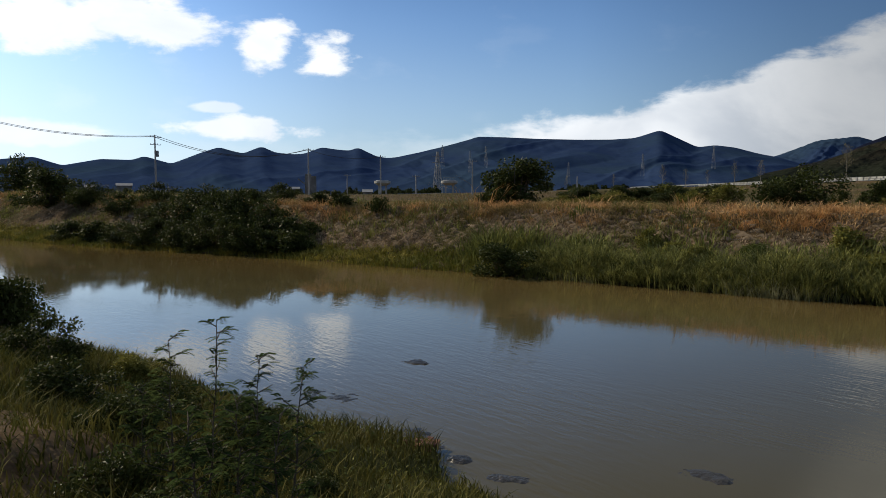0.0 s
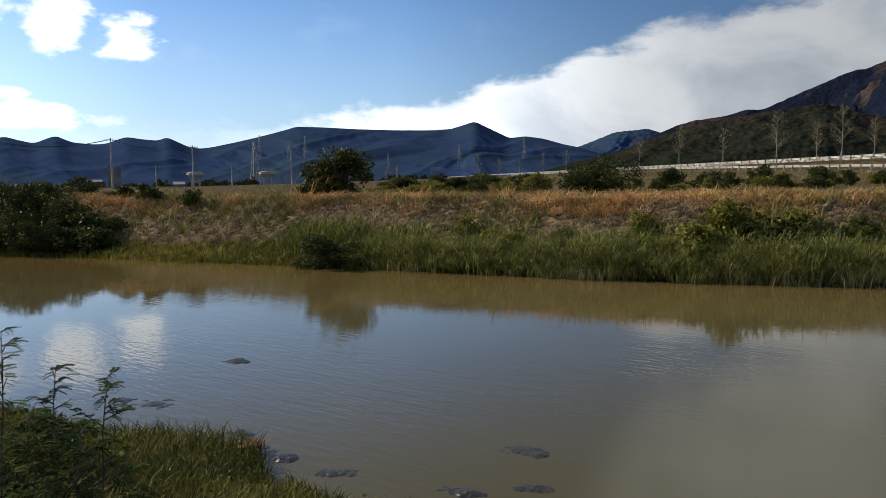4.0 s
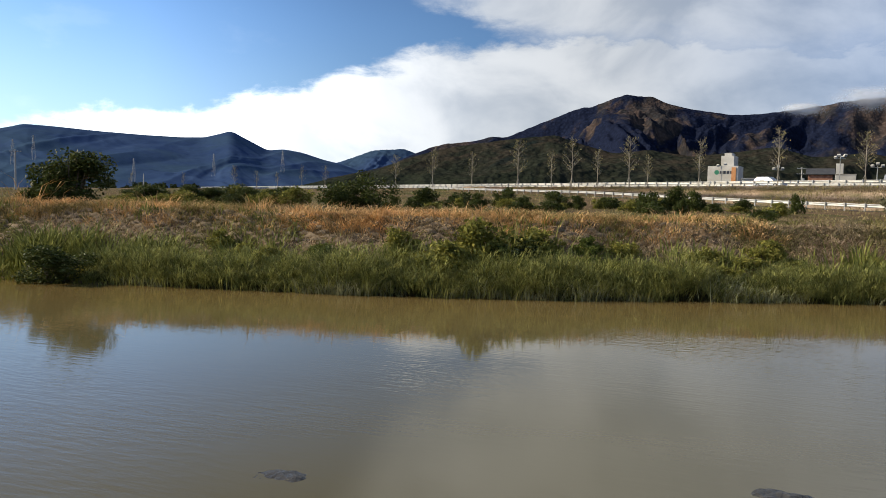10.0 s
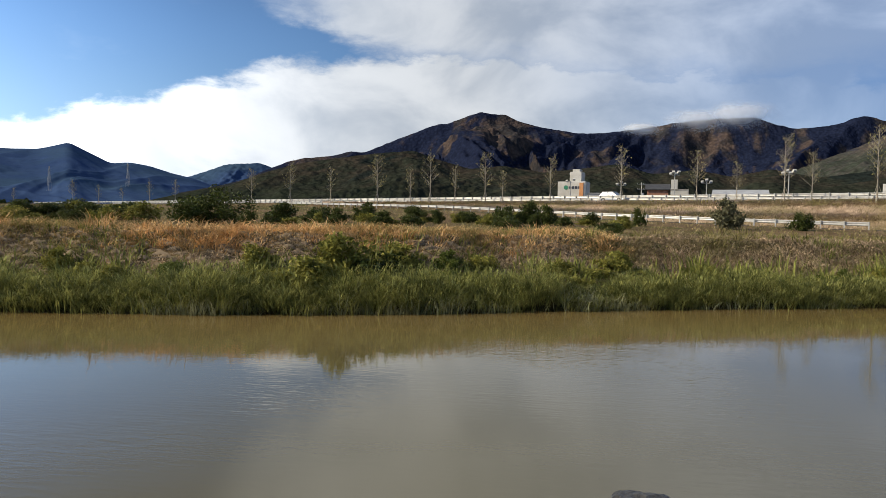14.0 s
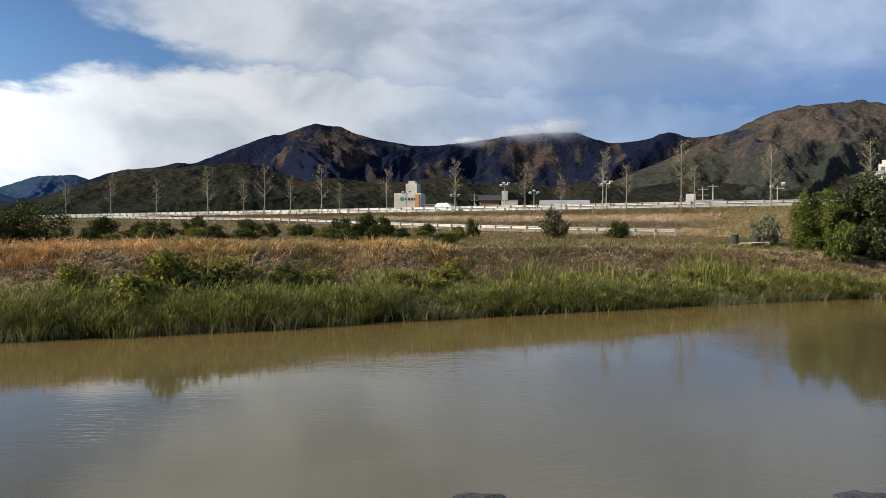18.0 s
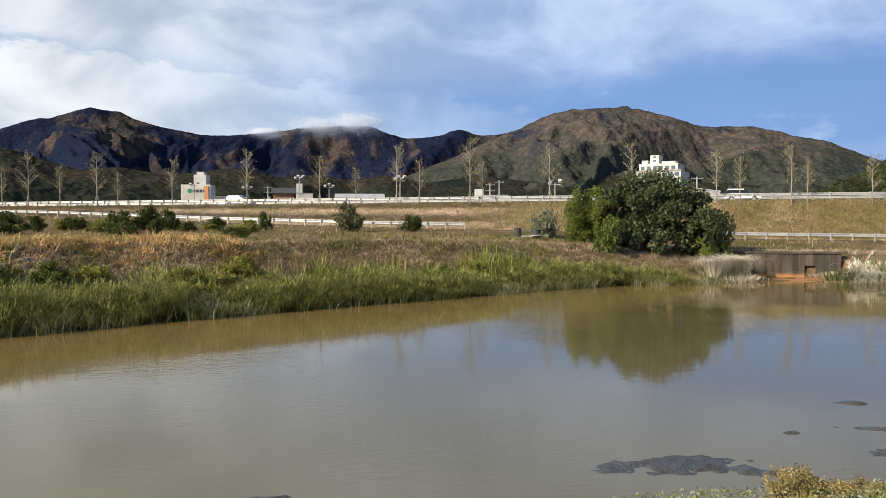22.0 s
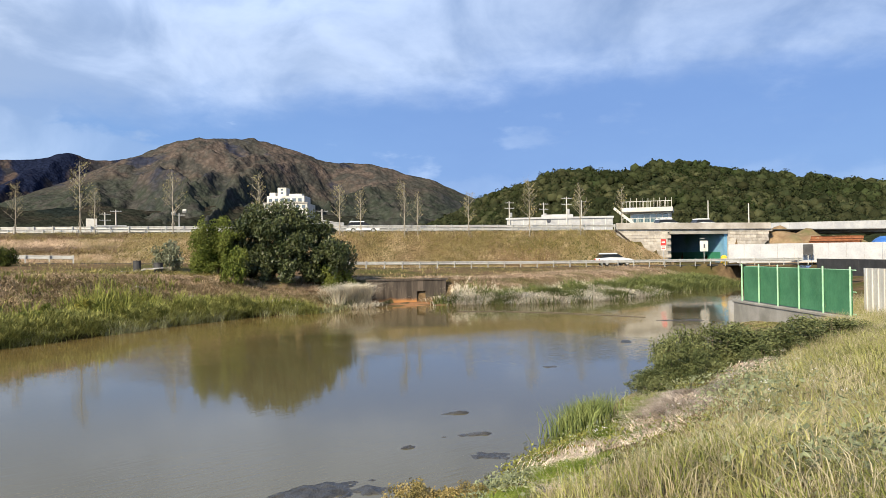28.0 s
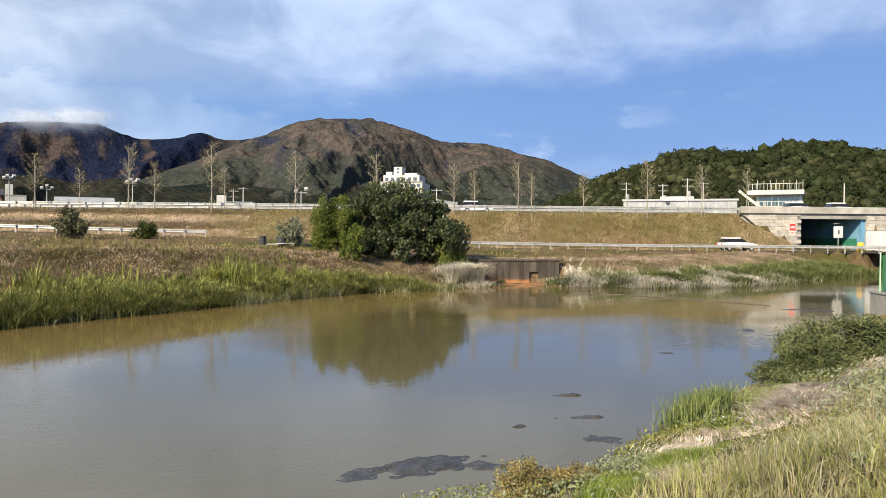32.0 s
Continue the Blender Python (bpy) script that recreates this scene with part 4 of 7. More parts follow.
x, y, u, s, size, draw, aim = tufts(30000, -95, 44, 7.0, 13, 97, 40, 0.3, lambda x, y, u, s, r: wobble(x - 7, y + 3, 0.4) + r.uniform(-0.5, 0.5, len(x)) + np.interp(u, [-60, -40, -25, 0], [0.5, 0.2, -0.25, -0.2]) > 0.45)
blades("crest_weeds", x, y, RNG.uniform(0.25, 0.7, len(x)) * size, 0.06, 0.5, GRASSD, "green weeds among the crest grass", seed=98, aim=aim)


def specks(name, label, material, n, u0, u1, s0, s1, low, high, size, seed, level=-0.3, grain=0.6):
    """Small leaves and seed heads scattered through the growth of the far bank."""
    rng = np.random.default_rng(seed)
    x, y, u, s = along_bank(n, u0, u1, s0, s1, seed)
    ok = wobble(x + seed, y, grain) + 0.6 * wobble(x, y + seed, grain * 3) + rng.uniform(-0.5, 0.5, n) > level
    x, y, u = x[ok], y[ok], u[ok]
    m = len(x)
    top = high * (0.5 + 0.5 * (wobble(x, y, 1.7) * 0.5 + 0.5))
    if low < 0:
        top = reed_height(u) * 1.25
    P = np.stack([x, y, np.maximum(ground_z(x, y), 0) + np.maximum(low, 0.0) + rng.uniform(0.05, 1, m) ** 0.7 * top], 1)
    t1, t2 = rng.normal(0, size, (m, 3)), rng.normal(0, size * 0.5, (m, 3))
    V = np.stack([P - t1, P + t2, P + t1, P - t2], 1).reshape(-1, 3)
    tagged(new(name, raw(name, V, [np.arange(m * 4).reshape(-1, 4)], material)), label, "grass", kind="stuff")


x, y, u, s, size, draw, aim = tufts(98000, -16.3, 37, -0.1, 2.7, 11, 75, 0.22, lambda x, y, u, s, r: s > 0.45 * wobble(u, u * 0.6, 1.3) - 0.1)
top = reed_height(u) * np.clip(size, 0.5, 1.6) * np.interp(s, [-0.3, 0.3, 1.2, 2.6], [0.7, 0.95, 1.15, 0.95])
blades("reed_leaves", x, y, RNG.uniform(0.16, 0.42, len(x)), 0.026, 1.1, REED, "arching green leaves of the reeds", seed=212, droop=0.45, aim=aim, z=np.maximum(ground_z(x, y), -0.05) + (0.22 + 0.78 * RNG.uniform(0, 1, len(x)) ** 0.7) * top)
specks("crest_seed_heads", "tan seed heads along the crest", DRY, 60000, -90, 14, 6.8, 12.0, 0.05, 0.55, 0.02, 202, 0.0)
specks("slope_litter", "brown leaf litter over the slope", DRYR, 110000, -90, 44, 2.6, 9.0, 0.0, 0.2, 0.034, 203, -0.4)
specks("slope_leaves", "olive leaves on the slope", GRASSD, 50000, -90, 44, 2.2, 9.5, 0.02, 0.35, 0.025, 204, 0.6, 0.45)


# ribbed erosion matting on the slope
def erosion_mat():
    V, F = [], []
    for row in range(16):
        s = 2.9 + row * 0.36
        us = np.arange(-62, 12, 0.19)
        n0 = len(V)
        for k, u in enumerate(us):
            zig = 0.05 * (1 if k % 2 else -1) + 0.06 * math.sin(u * 2.1 + row)
            v = float(np.interp(u, FAR_U, FAR_V)) + s + zig
            x, y = xy(u, v)
            z = float(ground_z(x, y))
            x2, y2 = xy(u, v + 0.16)
            V += [(x, y, z - 0.03), (*xy(u, v + 0.07), z + 0.05 + 0.15 * max(0.0, math.sin(u * 5.3 + row * 2.4 + 2 * math.sin(u * 0.7))) ** 0.5), (x2, y2, z + 0.0)]
        n = len(us)
        i = n0 + np.arange(n - 1)[:, None] * 3
        F.append(np.concatenate([np.concatenate([i, i + 3, i + 4, i + 1], 1), np.concatenate([i + 1, i + 4, i + 5, i + 2], 1)]))
    # ribs coloured paler than the soil so the gaps read as shadow lines
    m = mat("matting", (0.12, 0.092, 0.06), (0.30, 0.23, 0.155), 1.5, 0.95, 0.3, 10.0)
    tagged(new("erosion_mat", raw("erosion_mat", V, [np.concatenate(F)], m)), "brown ribbed erosion matting on the bank slope", "matting", kind="stuff")


erosion_mat()


# field between the crest and the side road
def in_field(x, y):
    sf, _ = shore(x, y)
    q, w = qw(x, y)
    return (sf > 12) & (w > np.interp(q, LOW_Q, LOW_W) + 0.4)


x, y = field(80000, in_field, -130, 75, 25, 150, 25)
FIELD = mat("field_grass", (0.13, 0.115, 0.05), (0.40, 0.31, 0.16), 0.8, 0.8, 0, island=0.4, trans=0.14, c=(0.13, 0.135, 0.05), big=0.2)
blades("field_grass", x, y, RNG.uniform(0.12, 0.42, len(x)), 0.06, 0.9, FIELD, "olive and yellowish grass between the bank and the road", seed=26)


def slope_points(n, q0, q1, seed):
    """Points on the road embankment, by road distance."""
    rng = np.random.default_rng(seed)
    q = rng.uniform(q0, q1, n)
    wl = np.interp(q, LOW_Q, LOW_W)
    x, y = road_xy(q, 0.9 + rng.uniform(0, 1, n) * np.maximum(wl - 5.3, 0.2))
    return x, y


THATCH = mat("grass_thatch", (0.27, 0.205, 0.125), (0.47, 0.37, 0.235), 0.9, 0.9, 0, island=0.10, c=(0.22, 0.19, 0.075), big=0.25, k=1.1)
x, y = slope_points(120000, -4.0, 150, 27)
blades("embankment_thatch", x, y, RNG.uniform(0.10, 0.26, len(x)), 0.038, 1.7, THATCH, "flattened straw thatch on the road embankment", seed=30, droop=0.2)
x, y = slope_points(45000, 62, 165, 28)
blades("embankment_grass", x, y, RNG.uniform(0.2, 0.5, len(x)), 0.06, 0.7, BENT, "tall dry grass on the road embankment", seed=28)
x, y = slope_points(95000, -4.0, 66, 29)
k = wobble(x, y, 0.35) + 0.5 * wobble(x, y, 1.1) + np.random.default_rng(5).uniform(-0.5, 0.5, len(x)) > -0.5
x, y = x[k], y[k]
blades("embankment_tufts", x, y, RNG.uniform(0.15, 0.5, len(x)) * (0.85 + 0.35 * wobble(x, y, 0.8)), 0.028, 1.1, GOLD, "tall golden grass above the side road", seed=29)
x, y = slope_points(60000, -3, 150, 31)
k = wobble(x, y, 0.3) + 0.5 * wobble(x, y, 1.3) + np.random.default_rng(6).uniform(-0.4, 0.4, len(x)) + np.interp(qw(x, y)[1], [1.5, 3.8], [1.1, -0.1]) > 0.5
blades("embankment_weeds", x[k], y[k], RNG.uniform(0.2, 0.5, int(k.sum())), 0.04, 0.6, OLIVEG, "yellow-green weeds on the embankment", seed=33)

# near bank: a belt of dry scrub, a strip of fine grass
SCRUB_LINE = [(8.6, 7.0), (10.0, 7.35), (11.2, 7.2), (12.4, 7.25), (14.0, 7.8), (17.0, 8.7), (19.5, 8.6)]
STRIP_LINE = [(9.3, 6.55), (8.0, 6.45), (6.6, 5.8), (5.0, 4.9)]
LITTER_LINE = [(7.4, 6.1), (6.8, 5.3), (6.1, 4.4)]


def clear_of(x, y, line, gap):
    """True where a point keeps its distance from a broken line in plan."""
    best = np.full(np.shape(x), 99.0)
    for (ax, ay), (bx, by) in zip(line, line[1:]):
        t = np.clip(((x - ax) * (bx - ax) + (y - ay) * (by - ay)) / ((bx - ax) ** 2 + (by - ay) ** 2), 0, 1)
        best = np.minimum(best, np.hypot(x - ax - t * (bx - ax), y - ay - t * (by - ay)))
    return best > gap


def near_field(n, x0, x1, y0, y1, seed, s0, s1):
    rng = np.random.default_rng(seed)
    x, y = rng.uniform(x0, x1, n), rng.uniform(y0, y1, n)
    _, sn = shore(x, y)
    k = (sn > s0) & (sn < s1) & (np.hypot(x, y) > 1.6)
    return x[k], y[k], sn[k]


x, y, sn = near_field(130000, -30, 4, -3, 9, 31, -0.1, 8)
h = RNG.uniform(0.15, 0.5, len(x)) * (0.7 + 0.4 * wobble(x, y, 1.2))
GRASSN = mat("near_bank_grass", (0.05, 0.065, 0.012), (0.23, 0.21, 0.05), 2.6, 0.7, 0, island=0.45, trans=0.14, c=(0.13, 0.12, 0.035), big=0.5, k=0.85)
blades("near_grass", x, y, np.maximum(h, 0.08), 0.017, 0.6, GRASSN, "olive-green grass on the near bank", seed=32)
x, y, sn = near_field(26000, -14, 14, -14, -1, 36, 6.0, 40)
blades("path_grass", x, y, RNG.uniform(0.05, 0.22, len(x)), 0.02, 0.7, GRASSN, "short trodden grass on top of the near bank", seed=37)
x, y, sn = near_field(430000, 3, 40, -6, 20, 33, 0.0, 8.5)
h = RNG.uniform(0.18, 0.58, len(x)) * np.interp(sn, [0, 2.0, 3.2, 4.3, 9], [0.15, 0.24, 0.45, 1.0, 1.0]) * (0.85 + 0.3 * wobble(x, y, 0.9))
k = clear_of(x, y, SCRUB_LINE, 0.55) & clear_of(x, y, STRIP_LINE, 0.28) & clear_of(x, y, LITTER_LINE, 0.2)
x, y, h = x[k], y[k], h[k]
straw = RNG.uniform(0, 1, len(x)) < 0.42 + 0.3 * wobble(x, y, 0.6)
blades("meadow", x[~straw], y[~straw], np.maximum(h[~straw], 0.08) * 0.85, 0.0075, 0.42, GRASS, "tall yellow-green grass on the near bank", seed=34)
blades("meadow_straw", x[straw], y[straw], np.maximum(h[straw], 0.08) * 1.08, 0.006, 0.42, STRAW, "dry straw among the near grass", seed=35)


# ---- trees and shrubs ----
def leaf_cloud(rng, blobs, n, size, gap=0.35):
    """Leaf quads over the shells of several ellipsoids, thinned by noise. blobs: (x, y, z, rx, ry, rz)."""
    vol = np.array([b[3] * b[4] + b[3] * b[5] for b in blobs])
    pick = rng.choice(len(blobs), n, p=vol / vol.sum())
    B = np.array(blobs)[pick]
    d = rng.normal(size=(n, 3))
    d /= np.linalg.norm(d, axis=1)[:, None]
    r = rng.uniform(0.15, 1.35, n) ** 0.6
    P = B[:, :3] + d * B[:, 3:6] * r[:, None]
    k = wobble(P[:, 0] * 3 + P[:, 2] * 2, P[:, 1] * 3 - P[:, 2] * 2.3, 1.0)
    P = P[k > -1 + gap]
    n = len(P)
    t1 = rng.normal(size=(n, 3))
    t1 /= np.linalg.norm(t1, axis=1)[:, None]
    t2 = np.cross(t1, rng.normal(size=(n, 3)))
    t2 /= np.linalg.norm(t2, axis=1)[:, None]
    s = size * rng.uniform(0.6, 1.4, n)[:, None]
    V = np.stack([P - t1 * s, P + t2 * s * 0.45, P + t1 * s, P - t2 * s * 0.45], 1)
    return V.reshape(-1, 3), np.arange(n * 4).reshape(-1, 4)


LEAFO = mat("olive_leaves", (0.075, 0.085, 0.018), (0.23, 0.215, 0.05), 3.0, 0.6, 0, island=0.45, trans=0.25, spec=0.12, k=1.15)


def shrub_mesh(seed, leaf, n, size):
    """Unit shrub about 2 wide and 1.5 high, as (stem, crown); its outline is uneven, with gaps."""
    rng = np.random.default_rng(seed)
    blobs = []
    for k in range(20):
        a, r = rng.uniform(0, 6.28), rng.uniform(0.0, 0.78) ** 0.8
        z = rng.uniform(0.18, 1.25) * (1 - 0.45 * r * r)
        q = rng.uniform(0.16, 0.34)
        blobs.append((r * math.cos(a), r * math.sin(a), z, q * rng.uniform(0.9, 1.3), q * rng.uniform(0.9, 1.3), q * rng.uniform(0.6, 1.0)))
    blobs.append((0, 0, 0.45, 0.5, 0.5, 0.42))
    V, F = leaf_cloud(rng, blobs, n, size, 0.45)
    V[:, 2] = np.maximum(V[:, 2], 0.0)
    bm = bmesh.new()
    for b in blobs[:12]:
        tube(bm, (b[0] * 0.1, b[1] * 0.1, -0.15), (b[0] * 0.85, b[1] * 0.85, b[2]), 0.028, 0.006, 5)
    return to_mesh(bm, "stem", BARK), raw("crown", V, [F], leaf)


LEAFD = mat("dull_leaves", (0.060, 0.062, 0.034), (0.135, 0.130, 0.075), 1.0, 0.7, 0, island=0.4, trans=0.2, spec=0.08)
LEAFH = mat("shore_bush_leaves", (0.052, 0.068, 0.026), (0.150, 0.165, 0.072), 2.0, 0.6, 0, island=0.45, trans=0.2, spec=0.12)
LEAFG = mat("yellowing_leaves", (0.13, 0.115, 0.042), (0.32, 0.25, 0.11), 4.0, 0.7, 0, island=0.4, trans=0.2, spec=0.08)
KINDS = {"dull": LEAFD, "dark": LEAF, "light": LEAFL, "silver": LEAFS, "olive": LEAFO, "shore": LEAFH, "yellow": LEAFG}
SHRUB_CACHE = {}


def shrub_parts(kind, variant, width):
    grade = 0 if width < 0.8 else 1 if width < 3.3 else 2
    key = (kind, variant % 3, grade)
    if key not in SHRUB_CACHE:
        SHRUB_CACHE[key] = shrub_mesh(40 + variant % 3 + 7 * grade, KINDS[kind], (1000, 2800, 7000)[grade], (0.12, 0.075, 0.042)[grade])
    return SHRUB_CACHE[key]


def polar(az, d, dz=0.0):
    x, y = d * math.sin(radians(az)), d * math.cos(radians(az))
    return x, y, float(ground_z(x, y)) + dz


def shrub(az, d, width, height, kind="dark", label="dark green leafy shrub", variant=0, name="shrub", group="", turn=None, sink=0.05):
    x, y, z = polar(az, d)
    st, cr = shrub_parts(kind, variant, 5.0 if d < 28 else width)
    t = thing(name, label, "shrub", pose(x, y, z - sink, 0, 0, (az * 77) % 360 if turn is None else turn), group)
    s = Matrix.Diagonal((width / 1.9, width / 1.9, height / 1.2, 1))
    part("stem", st, parent=t, at=s)
    part("crown", cr, parent=t, at=s)
    return t


def d_for(az, w):
    """Distance at which a heading meets the line w metres before the main road's edge."""
    return (92.3 - w) / (0.515 * math.sin(radians(az)) + 0.857 * math.cos(radians(az)))


def wide(az0, az1, d):
    return d * radians(az1 - az0)


# two round bushes on the crest
shrub(-49.7, 50, wide(-53.2, -46.2, 50), 3.0, "dark", "large round dark green bush on the bank's crest", 0, "bush")
shrub(-51.0, 49.5, 3.0, 2.3, "dark", "dark green bush on the bank's crest", 1, "bush")
shrub(-29.9, 52, wide(-32.9, -27.1, 52), 2.7, "dark", "spreading dark green bush on the crest", 1, "bush")
shrub(-27.4, 43, 1.0, 1.35, "dark", "small upright conifer shrub on the slope's edge", 2)
for az, d, w, h, v in ((-45, 66, 4.5, 1.3, 0), (-41.5, 66, 5, 1.5, 1), (-38.5, 68, 5, 1.5, 2), (-35.5, 66, 4, 1.4, 0), (-24.8, 68, 3, 1.5, 1), (-22.0, 68, 3.0, 1.6, 2), (-18.6, 67, 2.6, 1.6, 1),
                       (-14.6, 68, 3.6, 1.4, 0), (-8.0, 66, 2.6, 2.0, 2), (-6.2, 67, 2.4, 1.9, 1), (-5.0, 66, 2.2, 1.7, 0), (-1.6, 68, 2.0, 1.1, 1), (-20.4, 66, 1.8, 1.3, 0), (-10.6, 69, 2.2, 1.2, 2)):
    shrub(az, d, w, h, "dark", "low green shrub in the field below the road", v, group="shrubs below the road")
rs = np.random.default_rng(77)
for k in range(26):
    az = -46.5 + 12.5 * (k + rs.uniform(0, 0.9)) / 26
    shrub(az, rs.uniform(58, 72), rs.uniform(1.8, 4.2), rs.uniform(0.8, 1.5), "olive" if k % 3 else "dark", "tangled low green shrub in the field below the road", k, group="shrubs below the road")
for k in range(22):
    az = -26 + 27 * (k + rs.uniform(0, 0.9)) / 22
    shrub(az, rs.uniform(56, 70), rs.uniform(1.0, 2.6), rs.uniform(0.5, 1.2), "olive" if k % 2 else "dark", "tangled low green shrub in the field below the road", k, group="shrubs below the road")
shrub(0.2, 45, 0.95, 0.85, "dark", "small dark shrub on the slope's edge", 2)
shrub(2.0, 70, 1.5, 1.5, "dark", "round clipped green shrub by the side road", 1)
shrub(8.2, 70, 3.2, 2.5, "dull", "tall thin grey-green shrub by the side road", 0)
shrub(12.9, 73, 2.2, 1.9, "dark", "round dark green shrub in a wire pen", 2)
shrub(23.1, 68, 2.9, 2.3, "silver", "silvery grey shrub beside the big tree", 1)


def broad_tree(label, az, d, blobs, leaf, n, size, seed, trunks, tall=1.0):
    """A many-stemmed tree: trunk, limbs and a crown of leaves. blobs are given from the tree's foot, facing the river."""
    rng = np.random.default_rng(seed)
    x, y, z = polar(az, d)
    t = thing("tree", label, "tree", pose(x, y, z - 0.05, 0, 0, -az), group="trees by the culvert")
    bm = bmesh.new()
    for tx, ty in trunks:
        tube(bm, (tx, ty, -0.3), (tx * 1.2, ty, 1.6), 0.17, 0.11, 8)
        for b in rng.permutation(len(blobs))[:6]:
            p = Vector(blobs[b][:3])
            tube(bm, (tx * 1.2, ty, 1.55), p.lerp(Vector((tx, ty, 1.6)), 0.25), 0.08, 0.02, 6)
    part("trunk", bm, BARK, t)
    V, F = leaf_cloud(rng, blobs, n, size, 0.3)
    V[:, 2] *= tall
    V[:, 2] = np.maximum(V[:, 2], 0.0)
    part("crown", raw("crown", V, [F], leaf), parent=t)
    return t


LEAFT = mat("dark_tree_leaves", (0.022, 0.034, 0.012), (0.066, 0.078, 0.030), 0.9, 0.5, 0, island=0.5, trans=0.12, k=1.0, spec=0.31)
rb = np.random.default_rng(3)
dark = [(rb.uniform(-4.3, 4.4), rb.uniform(-1.8, 1.8), rb.uniform(0.35, 4.5), rb.uniform(0.35, 0.85), 0.8, rb.uniform(0.35, 0.7)) for k in range(120)]
dark = [b for b in dark if b[2] < 4.7 - 0.11 * (b[0] + 0.2) ** 2] + [(0.2, 0, 4.2, 1.2, 1.2, 0.9), (-1.6, 0, 4.0, 1.1, 1.1, 0.9), (1.8, 0.2, 3.6, 1.2, 1.2, 0.9), (4.4, 0, 1.4, 1.1, 1, 1.1)]
broad_tree("broad dark green tree on the river bank", 31.0, 57, dark, LEAFT, 54000, 0.125, 5, [(-1, 0), (1.5, 0.3)], 1.18)
lite = [(rb.uniform(-1.7, 1.6), rb.uniform(-1, 1), rb.uniform(0.4, 4.2), rb.uniform(0.3, 0.65), 0.6, rb.uniform(0.35, 0.8)) for k in range(60)]
lite = [b for b in lite if (b[0] / 1.7) ** 2 + ((b[2] - 1.9) / 2.5) ** 2 < 1]
broad_tree("lighter yellow-green tree beside the dark one", 26.6, 56, lite, LEAFL, 30000, 0.08, 6, [(0, 0)])
shrub(27.6, 53, 2.0, 2.3, "light", "yellow-green bush before the trees", 1, "bush")
shrub(35.0, 57, 2.6, 2.4, "light", "light green bush beside the trees", 2, "bush")


def sapling_mesh(seed, leafy):
    """A young roadside tree 6 m tall: (trunk, branches, leaves, stakes)."""
    rng = np.random.default_rng(seed)
    tr = bmesh.new()
    tube(tr, (0, 0, -0.2), (0.05, 0, 3.0), 0.065, 0.045, 7)
    tube(tr, (0.05, 0, 2.98), (0, 0.03, 6.0), 0.045, 0.008, 6)
    br, tips = bmesh.new(), []
    for k in range(26):
        z = 1.7 + 3.9 * k / 26
        a = rng.uniform(0, 6.28)
        L = (0.35 + 1.0 * math.sin(min(1, (6.2 - z) / 3.6) * 1.5)) * rng.uniform(0.6, 1.1)
        b = Vector((math.cos(a) * L * 0.85, math.sin(a) * L * 0.85, z + L * 0.8))
        tube(br, (0.03, 0, z), b, 0.018, 0.005, 4)
        for m in range(4):
            s = Vector((0.03, 0, z)).lerp(b, rng.uniform(0.35, 0.9))
            e = s + Vector((rng.uniform(-0.3, 0.3), rng.uniform(-0.3, 0.3), rng.uniform(0.15, 0.45)))
            tube(br, s, e, 0.009, 0.003, 3)
            tips += [s, e]
        tips.append(b)
    P = np.array([[*p] for p in tips])
    P = np.repeat(P, leafy, 0) + rng.normal(0, 0.12, (len(P) * leafy, 3))
    P = P[rng.uniform(0, 1, len(P)) < 0.6]
    n = len(P)
    t1, t2 = rng.normal(0, 0.042, (n, 3)), rng.normal(0, 0.028, (n, 3))
    V = np.stack([P - t1, P + t2, P + t1, P - t2], 1).reshape(-1, 3)
    stake = tube(bmesh.new(), (0.6, 0, -0.2), (0.06, 0, 1.3), 0.018, 0.018, 5)
    return to_mesh(tr, "trunk", BARKL), to_mesh(br, "branchwork", BARKL), raw("foliage", V, [np.arange(n * 4).reshape(-1, 4)], LEAFY), to_mesh(stake, "stake", BARKL)


SAPS = [sapling_mesh(s, 2 + s // 2) for s in range(4)]


def sapling(az, top_el, w=1.5, variant=0, d=None):
    d = d or d_for(az, w)
    x, y, z = polar(az, d)
    h = 3.6 + d * math.tan(radians(top_el)) - z
    t = thing("young_tree", "thin young roadside tree with sparse leaves", "tree", pose(x, y, z, 0, 0, (az * 131) % 360), "young roadside trees")
    s = Matrix.Diagonal((h / 6.3, h / 6.3, h / 6.1, 1))
    tr, br, lv, st = SAPS[variant % 4]
    part("trunk", tr, parent=t, at=s)
    part("branchwork", br, parent=t, at=s)
    part("foliage", lv, parent=t, at=s)
    for k in range(3):
        part("stake", st, parent=t, at=pose(0, 0, 0, 0, 0, 120 * k) @ s)


for n, (az, el) in enumerate(((-45.8, 1.65), (-42.3, 1.7), (-38.8, 2.4), (-37.2, 2.05), (-35.7, 1.95), (-33.9, 2.5), (-32.2, 2.6), (-26.9, 3.6), (-24.1, 4.15), (-21.1, 3.95), (-17.6, 4.9), (-15.1, 4.05), (-13.6, 5.1),
                              (-11.7, 4.25), (-9.4, 5.25), (-8.1, 3.9), (-4.5, 5.05), (0.7, 5.75), (6.0, 5.4), (8.7, 4.55), (11.8, 6.4), (13.5, 5.2), (17.4, 6.85), (18.3, 5.0), (23.4, 6.3), (29.4, 6.4),
                              (35.3, 5.5), (36.9, 5.05), (40.2, 5.8), (41.2, 4.75), (45.1, 4.85), (49.7, 5.7), (53.5, 5.3), (56.5, 4.95))):
    sapling(az, el, variant=n)

